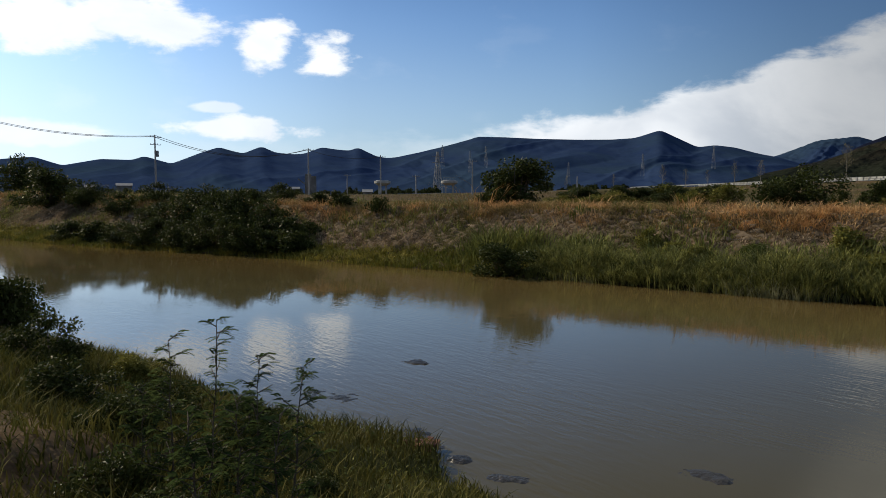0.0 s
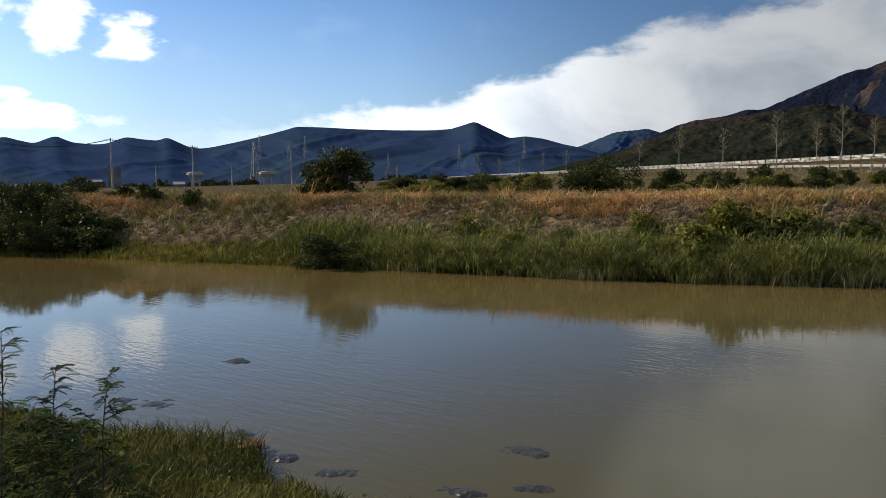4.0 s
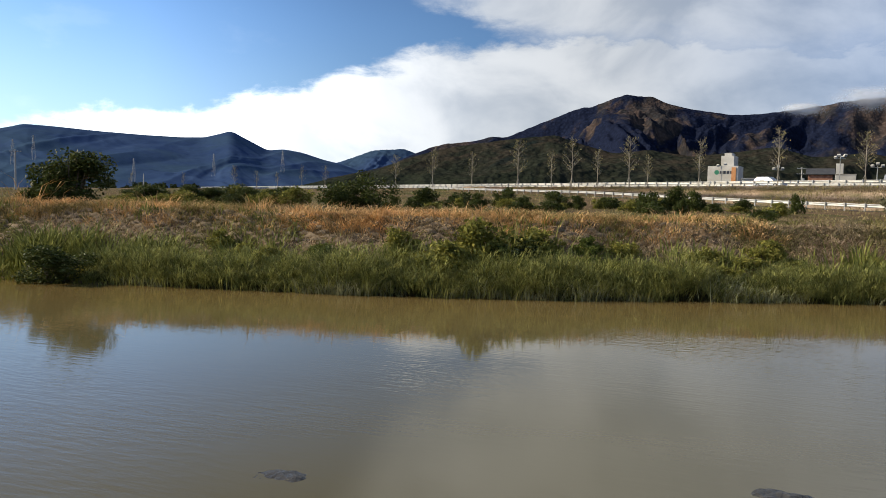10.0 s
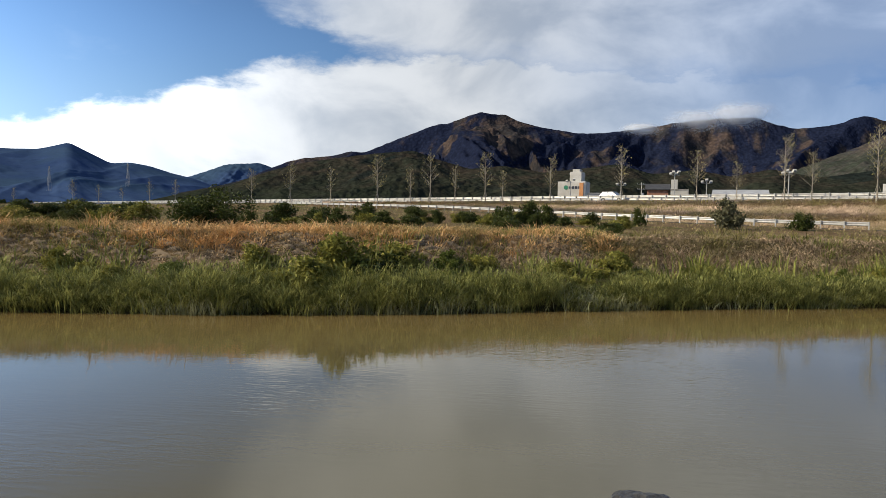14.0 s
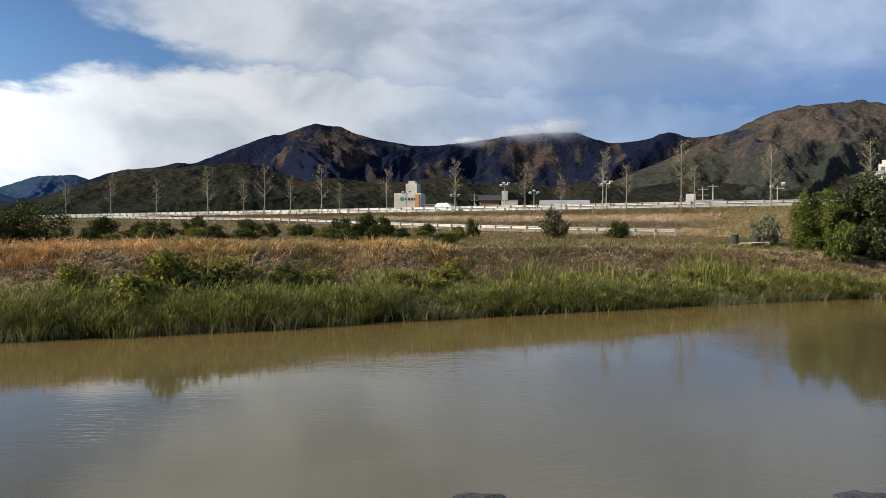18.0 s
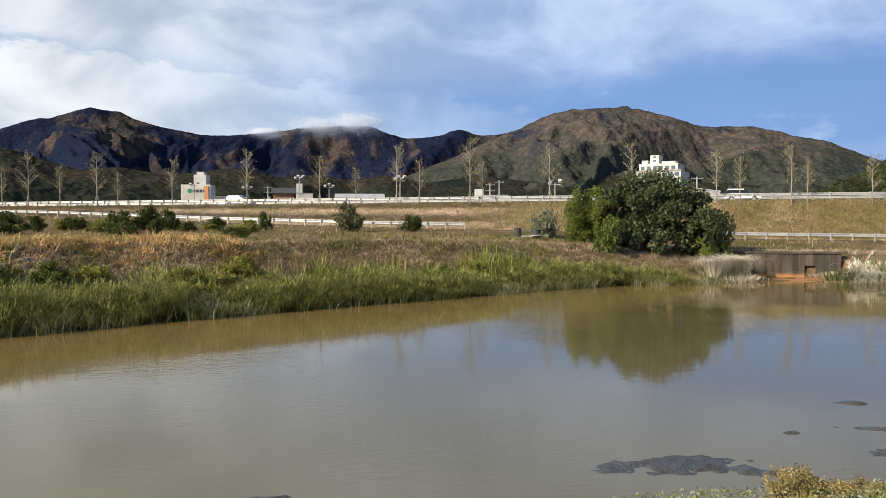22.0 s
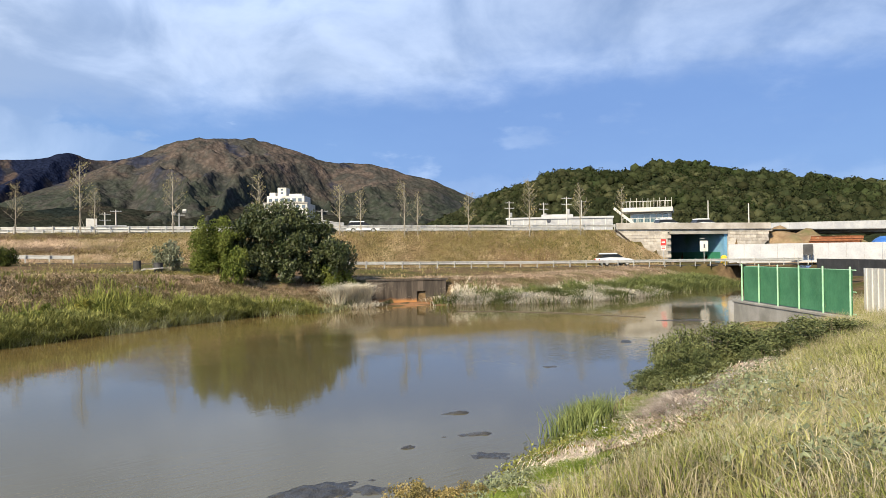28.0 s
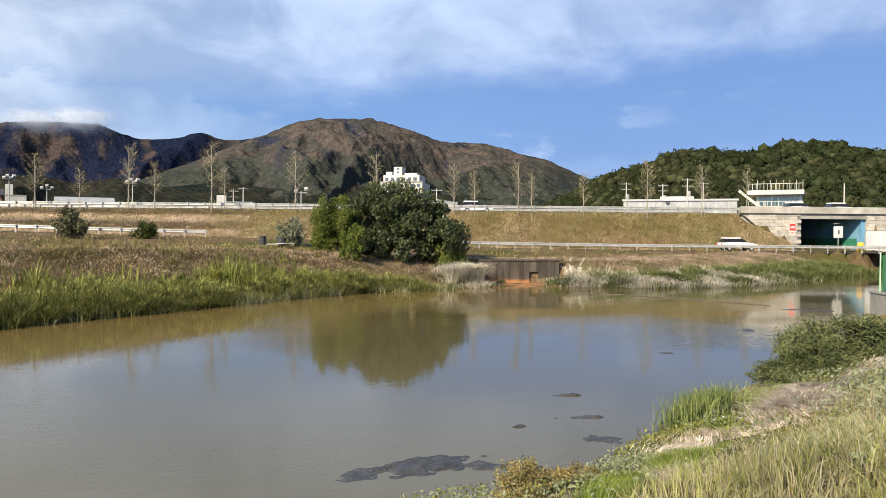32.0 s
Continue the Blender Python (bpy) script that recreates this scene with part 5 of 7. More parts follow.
# dark shrubs on the far bank upstream
for az, d, w, h, v in ((-83.0, 84, 7.5, 3.6, 0), (-80.5, 78, 4.5, 2.4, 1), (-78.6, 70, 4.0, 1.7, 2), (-76.3, 63, 3.6, 1.6, 0), (-74.2, 60, 4.6, 2.4, 1), (-72.0, 56, 4.2, 2.6, 2), (-70.4, 54, 4.0, 2.9, 0), (-68.4, 52, 3.6, 2.4, 1), (-66.4, 50, 3.0, 1.8, 2),
                       (-73.0, 63, 5.0, 1.8, 1), (-69.5, 60, 4.0, 1.3, 0), (-76.0, 70, 4.0, 1.5, 2), (-65.0, 57, 2.6, 1.0, 0), (-63.0, 54, 2.4, 1.1, 1), (-60.4, 50, 1.5, 1.3, 2), (-67.5, 66, 3.6, 1.5, 2)):
    shrub(az, d, w, h, "dark", "dark green shrub on the shaded upstream bank", v, group="shrubs on the upstream bank")
for az, d, w, h, v in ((-82.0, 67, 3.4, 1.5, 0), (-80.3, 64, 3.2, 1.4, 1), (-78.5, 60, 3.6, 1.5, 2), (-76.7, 57.2, 3.8, 1.8, 0), (-74.8, 54.2, 3.6, 2.0, 1), (-73.0, 52, 3.8, 2.2, 2), (-71.0, 49.8, 3.6, 2.2, 0), (-69.1, 48, 3.6, 2.0, 1), (-67.4, 46.8, 3.0, 1.7, 2), (-66.0, 46.4, 2.2, 1.2, 0)):
    shrub(az, d, w, h, "dark", "dark green shrub hanging over the upstream water's edge", v, group="shrubs on the upstream bank")
shrub(-84.3, 112, 8, 5.2, "dark", "dark broad tree on the plain upstream", 1, "tree")
# rank growth on the reed bank
shrub(-51.0, 34.3, 3.7, 1.55, "dark", "dark green bush at the far water's edge", 0, "bush")
for az, d, w, h, k, v in ((-23.5, 31.5, 3.2, 1.35, "olive", 0), (-20.6, 32.5, 3.0, 1.7, "olive", 1), (-17.6, 32.6, 3.2, 1.5, "dark", 2), (-15.6, 33.5, 2.4, 1.2, "olive", 0), (-26.5, 33.5, 2.0, 1.0, "olive", 1), (-10.0, 34.5, 1.8, 0.9, "olive", 2), (-38, 34.5, 1.6, 0.7, "olive", 0), (17.5, 43.5, 1.6, 0.8, "olive", 1)):
    shrub(az, d, w, h, k, "rank leafy growth above the reeds", v, group="rank growth above the reeds")
rs = np.random.default_rng(78)
for k in range(34):
    u, s = rs.uniform(-14, 30), rs.uniform(2.2, 4.6)
    x, y = xy(u, float(np.interp(u, FAR_U, FAR_V)) + s)
    shrub(math.degrees(math.atan2(x, y)), math.hypot(x, y), rs.uniform(0.9, 2.3), rs.uniform(0.45, 1.0), "olive" if k % 4 else "light", "rank leafy growth above the reeds", k, group="rank growth above the reeds")
SCRUB = mat("dry_scrub", (0.26, 0.205, 0.165), (0.62, 0.535, 0.45), 3.0, 0.9, 0, island=0.55, spec=0.05)
# near bank
shrub(-87.6, 19.0, 2.3, 1.75, "dark", "dark leafy bush at the near shore", 1, "bush")
for az, d, w, h, k, v in ((58.4, 18.6, 1.5, 0.55, "shore", 0), (58.9, 19.4, 1.7, 0.6, "shore", 1), (60.4, 20.3, 1.6, 1.45, "shore", 1), (59.6, 19.6, 1.2, 1.1, "shore", 2), (62.4, 21.2, 1.9, 1.05, "shore", 2), (64.4, 21.6, 2.2, 1.0, "shore", 0),
                          (66.4, 22.3, 2.3, 0.95, "shore", 1), (68.4, 22.8, 2.4, 0.8, "shore", 2), (70.2, 23.5, 2.2, 0.6, "shore", 0), (61.4, 19.4, 1.2, 0.7, "shore", 2), (65.5, 20.6, 1.3, 0.6, "shore", 1)):
    shrub(az, d, w, h, k, "feathery mid-green bush on the near shore", v, group="bushes on the near shore")
for x, y, w, h in ((6.1, 6.9, 0.9, 0.5), (6.7, 7.0, 0.7, 0.4), (5.6, 6.6, 0.7, 0.42), (7.3, 7.1, 0.5, 0.3)):
    shrub(math.degrees(math.atan2(x, y)), math.hypot(x, y), w, h, "yellow", "low bush with yellowing orange leaves by the water", 1, "bush", group="yellowing bushes on the near shore")
c = polar(53.3, 15.0)
rng = np.random.default_rng(61)
x, y = c[0] + rng.normal(0, 0.34, 1400), c[1] + rng.normal(0, 0.24, 1400)
IRIS = mat("sword_leaves", (0.075, 0.11, 0.03), (0.20, 0.235, 0.085), 2.4, 0.55, 0, island=0.4, trans=0.2)
blades("iris_clump", x, y, rng.uniform(0.3, 0.8, 1400), 0.018, 0.38, IRIS, "clump of upright green sword-leaved plants", seed=62)


def beside(line, n, spread, seed):
    """Random points along a broken line in plan, thicker in places."""
    rng = np.random.default_rng(seed)
    p = np.array(line, float)
    leg = np.hypot(*(p[1:] - p[:-1]).T)
    run = np.concatenate([[0], np.cumsum(leg)])
    s = rng.uniform(0, run[-1], n)
    w = spread * (0.6 + 0.5 * np.sin(s * 2.1 + seed)) * rng.normal(0, 1, n)
    x, y = np.interp(s, run, p[:, 0]), np.interp(s, run, p[:, 1])
    return x + w * 0.4, y + w


x, y = beside(SCRUB_LINE, 17000, 0.36, 64)
blades("dry_scrub", x, y, RNG.uniform(0.12, 0.45, len(x)) * (0.8 + 0.5 * wobble(x, y, 1.6)), 0.011, 1.4, SCRUB, "tangled dry grey-pink scrub near the shore", seed=64, droop=0.4)
x, y = beside(LITTER_LINE, 3600, 0.16, 65)
blades("dry_litter", x, y, RNG.uniform(0.05, 0.2, len(x)), 0.007, 2.4, SCRUB, "flattened dry stalks beside the path", seed=65, droop=0.2)
rng = np.random.default_rng(66)
x, y = 12.5 + rng.normal(0, 0.45, 4200), 7.35 + rng.normal(0, 0.3, 4200)
blades("dry_mound", x, y, rng.uniform(0.2, 0.75, 4200) * np.exp(-((x - 12.5) ** 2 + (y - 7.35) ** 2) / 0.5), 0.007, 1.5, SCRUB, "mound of pinkish dry vines above the shore", seed=67, droop=0.35)
LUSH = mat("fine_green_grass", (0.075, 0.115, 0.018), (0.20, 0.25, 0.055), 2.0, 0.7, 0, island=0.4, trans=0.2)
x, y = beside(STRIP_LINE, 16000, 0.17, 68)
blades("fine_grass_strip", x, y, RNG.uniform(0.1, 0.3, len(x)), 0.006, 0.5, LUSH, "strip of fine bright green grass along the near bank", seed=68)
x, y = beside([(15.6, 9.3), (13.4, 8.9), (12.2, 8.4), (11.0, 8.0), (10.0, 8.2)], 8000, 0.4, 69)
k = shore(x, y)[1] > -0.05
blades("iris_skirt", x[k], y[k], RNG.uniform(0.06, 0.2, int(k.sum())), 0.012, 0.9, LUSH, "low green growth round the sword-leaved plants", seed=69)
x, y, u, s, size, draw, aim = tufts(52000, 4.5, 24, 3.7, 8.4, 70, 40, 0.10, lambda x, y, u, s, r: (np.hypot(x, y) > 3.2) & clear_of(x, y, SCRUB_LINE, 1.0) & clear_of(x, y, STRIP_LINE, 0.9), False)
dry = draw < 0.45
h = RNG.uniform(0.25, 0.62, len(x)) * np.clip(size, 0.5, 1.3) * np.interp(s, [3.7, 4.8, 8.5], [0.4, 0.85, 0.9])
blades("meadow_tufts", x[~dry], y[~dry], h[~dry], 0.011, 0.75, GRASS, "arching green grass tufts in the near meadow", seed=71, droop=0.5, aim=aim[~dry])
blades("meadow_dry_tufts", x[dry], y[dry], h[dry], 0.009, 0.8, STRAW, "arching straw-coloured tufts in the near meadow", seed=72, droop=0.5, aim=aim[dry])
for az, d, w, h, k, v in ((-84, 9.5, 1.2, 0.6, "dark", 0), (-81, 7.5, 0.9, 0.5, "dark", 1), (-78, 9.0, 1.0, 0.5, "dark", 2), (-75, 6.5, 0.8, 0.45, "dark", 0), (-82.5, 5.5, 0.8, 0.5, "dark", 1), (-72, 7.8, 0.9, 0.45, "dark", 2), (-68, 6.2, 0.7, 0.35, "dark", 0),
                          (-79.5, 4.6, 0.8, 0.4, "dark", 1), (-74, 4.2, 0.8, 0.35, "dark", 2), (-66, 5.0, 0.6, 0.3, "olive", 1), (-84.5, 13, 1.4, 0.8, "dark", 2), (-79, 12.5, 1.1, 0.5, "olive", 0)):
    shrub(az, d, w, h, k, "leafy weed on the near bank", v, "weed", group="leafy weeds on the near bank")


LEAFK = mat("feathered_leaves", (0.035, 0.055, 0.018), (0.06, 0.085, 0.028), 2.0, 0.95, 0, island=0.4, spec=0.0)


def locust(az, d, top_el, seed, lean=0.0):
    """A thorny young plant with feathered leaves."""
    rng = np.random.default_rng(seed)
    x, y, z = polar(az, d)
    h = 3.6 + d * math.tan(radians(top_el)) - z
    t = thing("locust_sapling", "thin dark sapling with feathered leaves", "plant", pose(x, y, z, 0, 0, -az), "feathered saplings")
    stem, V, F = bmesh.new(), [], []
    pts = [Vector((lean * k / 6 * h + rng.normal(0, 0.012), rng.normal(0, 0.012), h * k / 6)) for k in range(7)]
    rings = []
    for k, p in enumerate(pts):
        r = 0.010 - 0.0013 * k
        rings.append([stem.verts.new(p + Vector((r * math.cos(m * 1.2566), r * math.sin(m * 1.2566), 0))) for m in range(5)])
    for lo, hi in zip(rings, rings[1:]):
        for m in range(5):
            stem.faces.new([lo[m], lo[(m + 1) % 5], hi[(m + 1) % 5], hi[m]])
    part("stem", stem, BARK, t)
    for k in range(27):
        f = 0.18 + 0.82 * k / 26
        i = min(5, int(f * 6))
        o = pts[i].lerp(pts[i + 1], f * 6 - i)
        a = rng.uniform(0, 6.28) if k < 26 else 0.0
        reach = (0.06 + 0.13 * (1 - f)) * rng.uniform(0.6, 1.4)
        tip = o + Vector((math.cos(a) * reach, math.sin(a) * reach, reach * rng.uniform(0.3, 0.9)))
        part("twig", tube(bmesh.new(), o, tip, 0.005, 0.002, 4), BARK, t)
        for m in range(5):
            base = o.lerp(tip, 0.25 + 0.75 * m / 4)
            b = a + rng.uniform(-1.6, 1.6)
            way = Vector((math.cos(b), math.sin(b), rng.uniform(-0.3, 0.6)))
            side = way.cross(Vector((0, 0, 1))).normalized()
            L = rng.uniform(0.045, 0.085)
            for q in range(1, 7):
                c = base + way * L * q / 6 - Vector((0, 0, 0.35 * L * (q / 6) ** 2))
                for sd in (-1, 1):
                    b0 = len(V)
                    V += [tuple(c), tuple(c + side * sd * 0.012 + way * 0.008), tuple(c + side * sd * 0.026 + way * 0.008), tuple(c + side * sd * 0.012 - way * 0.007)]
                    F.append((b0, b0 + 1, b0 + 2, b0 + 3))
    part("foliage", raw("foliage", V, [np.array(F)], LEAFK), parent=t)


for k, (az, d, el, ln) in enumerate(((-76.4, 5.2, -9.0, 0.08), (-78.6, 5.4, -10.3, 0.0), (-73.0, 5.0, -12.1, 0.05), (-70.6, 4.7, -12.9, 0.12), (-80.5, 5.6, -13.5, 0.0), (-74.6, 4.6, -15.0, 0.03), (-77.6, 4.5, -16.0, -0.04), (-71.8, 4.4, -16.5, 0.05))):
    locust(az, d, el, 70 + k, ln)

# low grey-green and yellow weeds along the near shore
WORM = mat("wormwood", (0.16, 0.19, 0.11), (0.26, 0.28, 0.17), 1.2, 0.8, 0, island=0.35, trans=0.2, spec=0.1)
YWEED = mat("yellow_weed", (0.22, 0.17, 0.05), (0.32, 0.23, 0.08), 1.2, 0.8, 0, island=0.35, trans=0.2, spec=0.1)


def weed_patch(name, label, material, n, seed, s0, s1, x0, x1, level):
    rng = np.random.default_rng(seed)
    x, y = rng.uniform(x0, x1, n), rng.uniform(2, 18, n)
    _, sn = shore(x, y)
    ok = (sn > s0) & (sn < s1) & (wobble(x + seed, y, 1.1) + rng.uniform(-0.5, 0.5, n) > level)
    x, y = x[ok], y[ok]
    P = np.stack([x, y, ground_z(x, y) + rng.uniform(0.01, 0.22, len(x))], 1)
    m = len(P)
    t1, t2 = rng.normal(0, 0.014, (m, 3)), rng.normal(0, 0.009, (m, 3))
    V = np.stack([P - t1, P + t2, P + t1, P - t2], 1).reshape(-1, 3)
    tagged(new(name, raw(name, V, [np.arange(m * 4).reshape(-1, 4)], material)), label, "weeds", kind="stuff")


weed_patch("wormwood_patch", "low grey-green wormwood along the near shore", WORM, 90000, 3, 0.2, 4.0, 3, 26, 0.1)
weed_patch("shore_weeds", "low green weeds along the near shore", GRASSD, 120000, 11, 0.0, 3.2, -26, 26, -0.2)


def leaf_patch(name, label, x0, y0, r, high, n, seed, material, size=0.03):
    """Broad small leaves standing in a patch."""
    rng = np.random.default_rng(seed)
    x, y = x0 + rng.normal(0, r, n), y0 + rng.normal(0, r, n)
    P = np.stack([x, y, ground_z(x, y) + rng.uniform(0.03, 1, n) * high], 1)
    t1, t2 = rng.normal(0, size, (n, 3)), rng.normal(0, size * 0.5, (n, 3))
    V = np.stack([P - t1, P + t2, P + t1, P - t2], 1).reshape(-1, 3)
    tagged(new(name, raw(name, V, [np.arange(n * 4).reshape(-1, 4)], material)), label, "weeds", kind="stuff")


for k, (x0, y0, r, high, n) in enumerate(((6.2, 2.3, 0.35, 0.3, 900), (9.0, 3.6, 0.5, 0.45, 900), (11.5, 5.4, 0.5, 0.5, 900), (7.6, 4.4, 0.3, 0.35, 500), (13.8, 6.6, 0.6, 0.5, 900))):
    leaf_patch("mugwort", "grey-green mugwort standing in the near grass", x0, y0, r, high, n, 300 + k, WORM, 0.022)
leaf_patch("dock_leaves", "grey-green leaves at the near water's edge", 8.6, 7.9, 0.5, 0.16, 2600, 310, WORM, 0.02)
leaf_patch("dock_leaves", "broad dark leaves at the near water's edge", 10.4, 8.3, 0.5, 0.16, 2600, 311, GRASSD, 0.022)
weed_patch("yellow_weeds", "low yellowish weeds at the near shore", YWEED, 40000, 23, 0.5, 1.8, 6.8, 10, 0.3)


def flower_heads():
    """Tiny white flower umbels standing in the near grass."""
    rng = np.random.default_rng(83)
    V, F = [], []
    for k in range(26):
        az, d = rng.uniform(53, 72), rng.uniform(7, 13)
        x, y, z = polar(az, d)
        if shore(np.array(x), np.array(y))[1] < 3.2:
            continue
        z += rng.uniform(0.5, 0.75)
        for m in range(9):
            c = np.array([x + rng.normal(0, 0.03), y + rng.normal(0, 0.03), z + rng.normal(0, 0.012)])
            a, b = rng.normal(0, 0.005, 3), rng.normal(0, 0.005, 3)
            n = len(V)
            V += [c - a, c + b, c + a, c - b]
            F.append((n, n + 1, n + 2, n + 3))
    tagged(new("white_flowers", raw("white_flowers", V, [np.array(F)], WHITE)), "tiny white flower heads in the near grass", "flowers", kind="stuff")


flower_heads()


# ---- things far off: poles, tanks, buildings ----
BRICK = mat("red_brick", (0.26, 0.12, 0.08), (0.36, 0.19, 0.13), 2.0, 0.9, 0.2, 20.0)
GREYM = mat("grey_sheet_metal", (0.30, 0.31, 0.33), (0.40, 0.41, 0.42), 0.8, 0.6, 0.1, 8.0)
DARKM = mat("dark_sheet", (0.035, 0.035, 0.038), (0.06, 0.06, 0.062), 1.0, 0.7, 0.1, 8.0)
GREENP = mat("green_tarpaulin", (0.045, 0.165, 0.082), (0.070, 0.22, 0.112), 1.3, 0.55, 0.25, 9.0)
MINT = mat("mint_paint", (0.28, 0.52, 0.32), (0.38, 0.62, 0.40), 1.0, 0.5, 0.05, 8.0)
YELLOW = mat("yellow_paint", (0.75, 0.45, 0.03), (0.82, 0.52, 0.05), 1.0, 0.5, 0.05, 8.0)
RED = mat("red_paint", (0.55, 0.02, 0.02), (0.62, 0.04, 0.03), 1.0, 0.4, 0)
BLACK = mat("black_rubber", (0.015, 0.015, 0.015), (0.03, 0.03, 0.03), 2.0, 0.8, 0)
TEAL = mat("teal_glass", (0.02, 0.05, 0.06), (0.035, 0.075, 0.085), 0.6, 0.12, 0, spec=0.7)
MURAL = mat("mural_blue", (0.12, 0.28, 0.44), (0.20, 0.40, 0.55), 0.35, 0.8, 0.05, 6.0, c=(0.10, 0.30, 0.26), big=0.2)
TARP = mat("blue_tarp", (0.03, 0.12, 0.42), (0.06, 0.2, 0.55), 1.0, 0.5, 0.3, 5.0)
RUSTM = mat("rusty_steel", (0.20, 0.07, 0.03), (0.32, 0.13, 0.06), 2.0, 0.85, 0.4, 12.0)
RUSTSOIL = mat("orange_silt", (0.26, 0.125, 0.05), (0.36, 0.185, 0.08), 1.2, 0.8, 0.4, 8.0)


PALEC = mat("pale_spun_concrete", (0.46, 0.45, 0.43), (0.56, 0.55, 0.52), 1.2, 0.9, 0.2, 20.0)


def stained_concrete():
    """Old concrete with dark run-off streaks and a rust tide line near the water."""
    m = bpy.data.materials.new("stained_concrete")
    m.use_nodes = True
    g = Nodes(m.node_tree)
    pos = g.n("ShaderNodeNewGeometry").outputs["Position"]
    streak = g.noise(g.n("ShaderNodeMapping", {0: pos, "Scale": (3.0, 3.0, 0.25)}).outputs[0], 1.0, 5.0, 0.6)
    col = g.mix(g.step(streak, 0.35, 0.68), (0.030, 0.024, 0.019), (0.10, 0.08, 0.064))
    z = g.n("ShaderNodeSeparateXYZ", [pos]).outputs[2]
    tide = g.step(g.math("ADD", z, g.math("MULTIPLY", g.noise(pos, 1.3, 4.0), 0.5)), 0.75, 0.35)
    col = g.mix(tide, col, (0.36, 0.17, 0.06))
    nor = g.n("ShaderNodeBump", {"Strength": 0.4, "Distance": 0.03, "Height": g.noise(pos, 12.0, 4.0)}).outputs[0]
    g.n("ShaderNodeOutputMaterial", [g.n("ShaderNodeBsdfPrincipled", {"Base Color": col, "Roughness": 0.95, "Normal": nor}).outputs[0]])
    return m


STAINED = stained_concrete()
STONE = mat("pale_stone", (0.24, 0.21, 0.17), (0.36, 0.32, 0.27), 2.0, 0.9, 0.5, 10.0, thing=0.2)
WIRE = mat("cable", (0.03, 0.03, 0.03), (0.05, 0.05, 0.05), 1.0, 0.6, 0)
CARW = mat("car_paint", (0.70, 0.71, 0.72), (0.76, 0.77, 0.78), 1.0, 0.25, 0, spec=0.6)
CARGLASS = mat("dark_car_glass", (0.012, 0.014, 0.016), (0.02, 0.022, 0.025), 0.5, 0.12, 0, spec=0.4)
LOGO = mat("logo_green", (0.03, 0.16, 0.10), (0.04, 0.20, 0.12), 1.0, 0.5, 0)
INK = mat("dark_lettering", (0.03, 0.035, 0.05), (0.05, 0.055, 0.07), 1.0, 0.5, 0)
ORANGE = mat("orange_cladding", (0.50, 0.22, 0.09), (0.58, 0.28, 0.12), 1.0, 0.7, 0.05, 6.0)


OFFW = mat("off_white_sheet", (0.37, 0.38, 0.40), (0.46, 0.47, 0.49), 0.6, 0.6, 0.05, 6.0)


def el_z(d, el):
    return 3.6 + d * math.tan(radians(el))


def facing(az, d, z=None, turn=0.0):
    """Pose whose x runs to the viewer's right and y away from him."""
    x, y = d * math.sin(radians(az)), d * math.cos(radians(az))
    return pose(x, y, float(ground_z(x, y)) if z is None else z, 0, 0, -az + turn)


def utility_pole(az, d, top_el, arms=2, turn=20):
    m = facing(az, d, turn=turn)
    z0 = m.translation.z
    h = el_z(d, top_el) - z0
    t = thing("utility_pole", "grey concrete utility pole with crossarms", "utility pole", m, "utility poles")
    part("pole", tube(bmesh.new(), (0, 0, -0.4), (0, 0, h), 0.16, 0.09, 10), PALEC, t)
    for k in range(arms):
        z = h - 0.35 - 1.1 * k
        arm = part("crossarm", boxed((1.9, 0.07, 0.08), (0, -0.13, z), 0.01), GREYM, t)
        for x in (-0.86, -0.35, 0.35, 0.86):
            part("insulator", tube(bmesh.new(), (x, -0.13, z + 0.05), (x, -0.13, z + 0.2), 0.045, 0.03, 6), GREYM, arm)
    if arms > 1:
        part("transformer", tube(bmesh.new(), (0.35, 0, h - 3.2), (0.35, 0, h - 2.3), 0.24, 0.24, 10), GREYM, t)
    return m @ Vector((0, 0, h))


tops = [utility_pole(-76.1, 118, 4.46, 2, 40), utility_pole(-65.3, 132, 3.68, 1), utility_pole(-59.9, 140, 3.2, 1), utility_pole(-52.9, 150, 2.85, 1), utility_pole(-57.2, 180, 1.7, 1),
        utility_pole(-62.4, 190, 1.75, 1), utility_pole(-45.0, 170, 1.55, 0)]
for az, d, el, n in ((2.2, 170, 3.0, 2), (18.9, 150, 3.3, 2), (19.6, 150, 3.5, 1), (48.2, 150, 4.05, 2), (50.8, 160, 3.9, 2), (52.5, 140, 4.3, 2), (53.6, 165, 4.0, 1), (62.6, 150, 3.7, 0), (65.3, 150, 3.4, 0), (34.0, 128, 3.6, 1)):
    utility_pole(az, d, el, n, 10)


def cable(a, b, sag, r=0.035, label="black overhead cable between poles"):
    a, b = Vector(a), Vector(b)
    n = 24
    pts = [a.lerp(b, k / n) - Vector((0, 0, sag * 4 * (k / n) * (1 - k / n))) for k in range(n + 1)]
    side = (b - a).cross(Vector((0, 0, 1))).normalized()
    V = []
    for p in pts:
        for k in range(4):
            c, s = math.cos(k * math.pi / 2), math.sin(k * math.pi / 2)
            V.append(p + side * r * c + Vector((0, 0, r * s)))
    i = np.arange(n)[:, None] * 4
    F = np.concatenate([np.concatenate([i + k, i + (k + 1) % 4, i + 4 + (k + 1) % 4, i + 4 + k], 1) for k in range(4)])
    tagged(new("overhead_cable", raw("overhead_cable", [tuple(v) for v in V], [F], WIRE)), label, "cable", group="overhead cables")


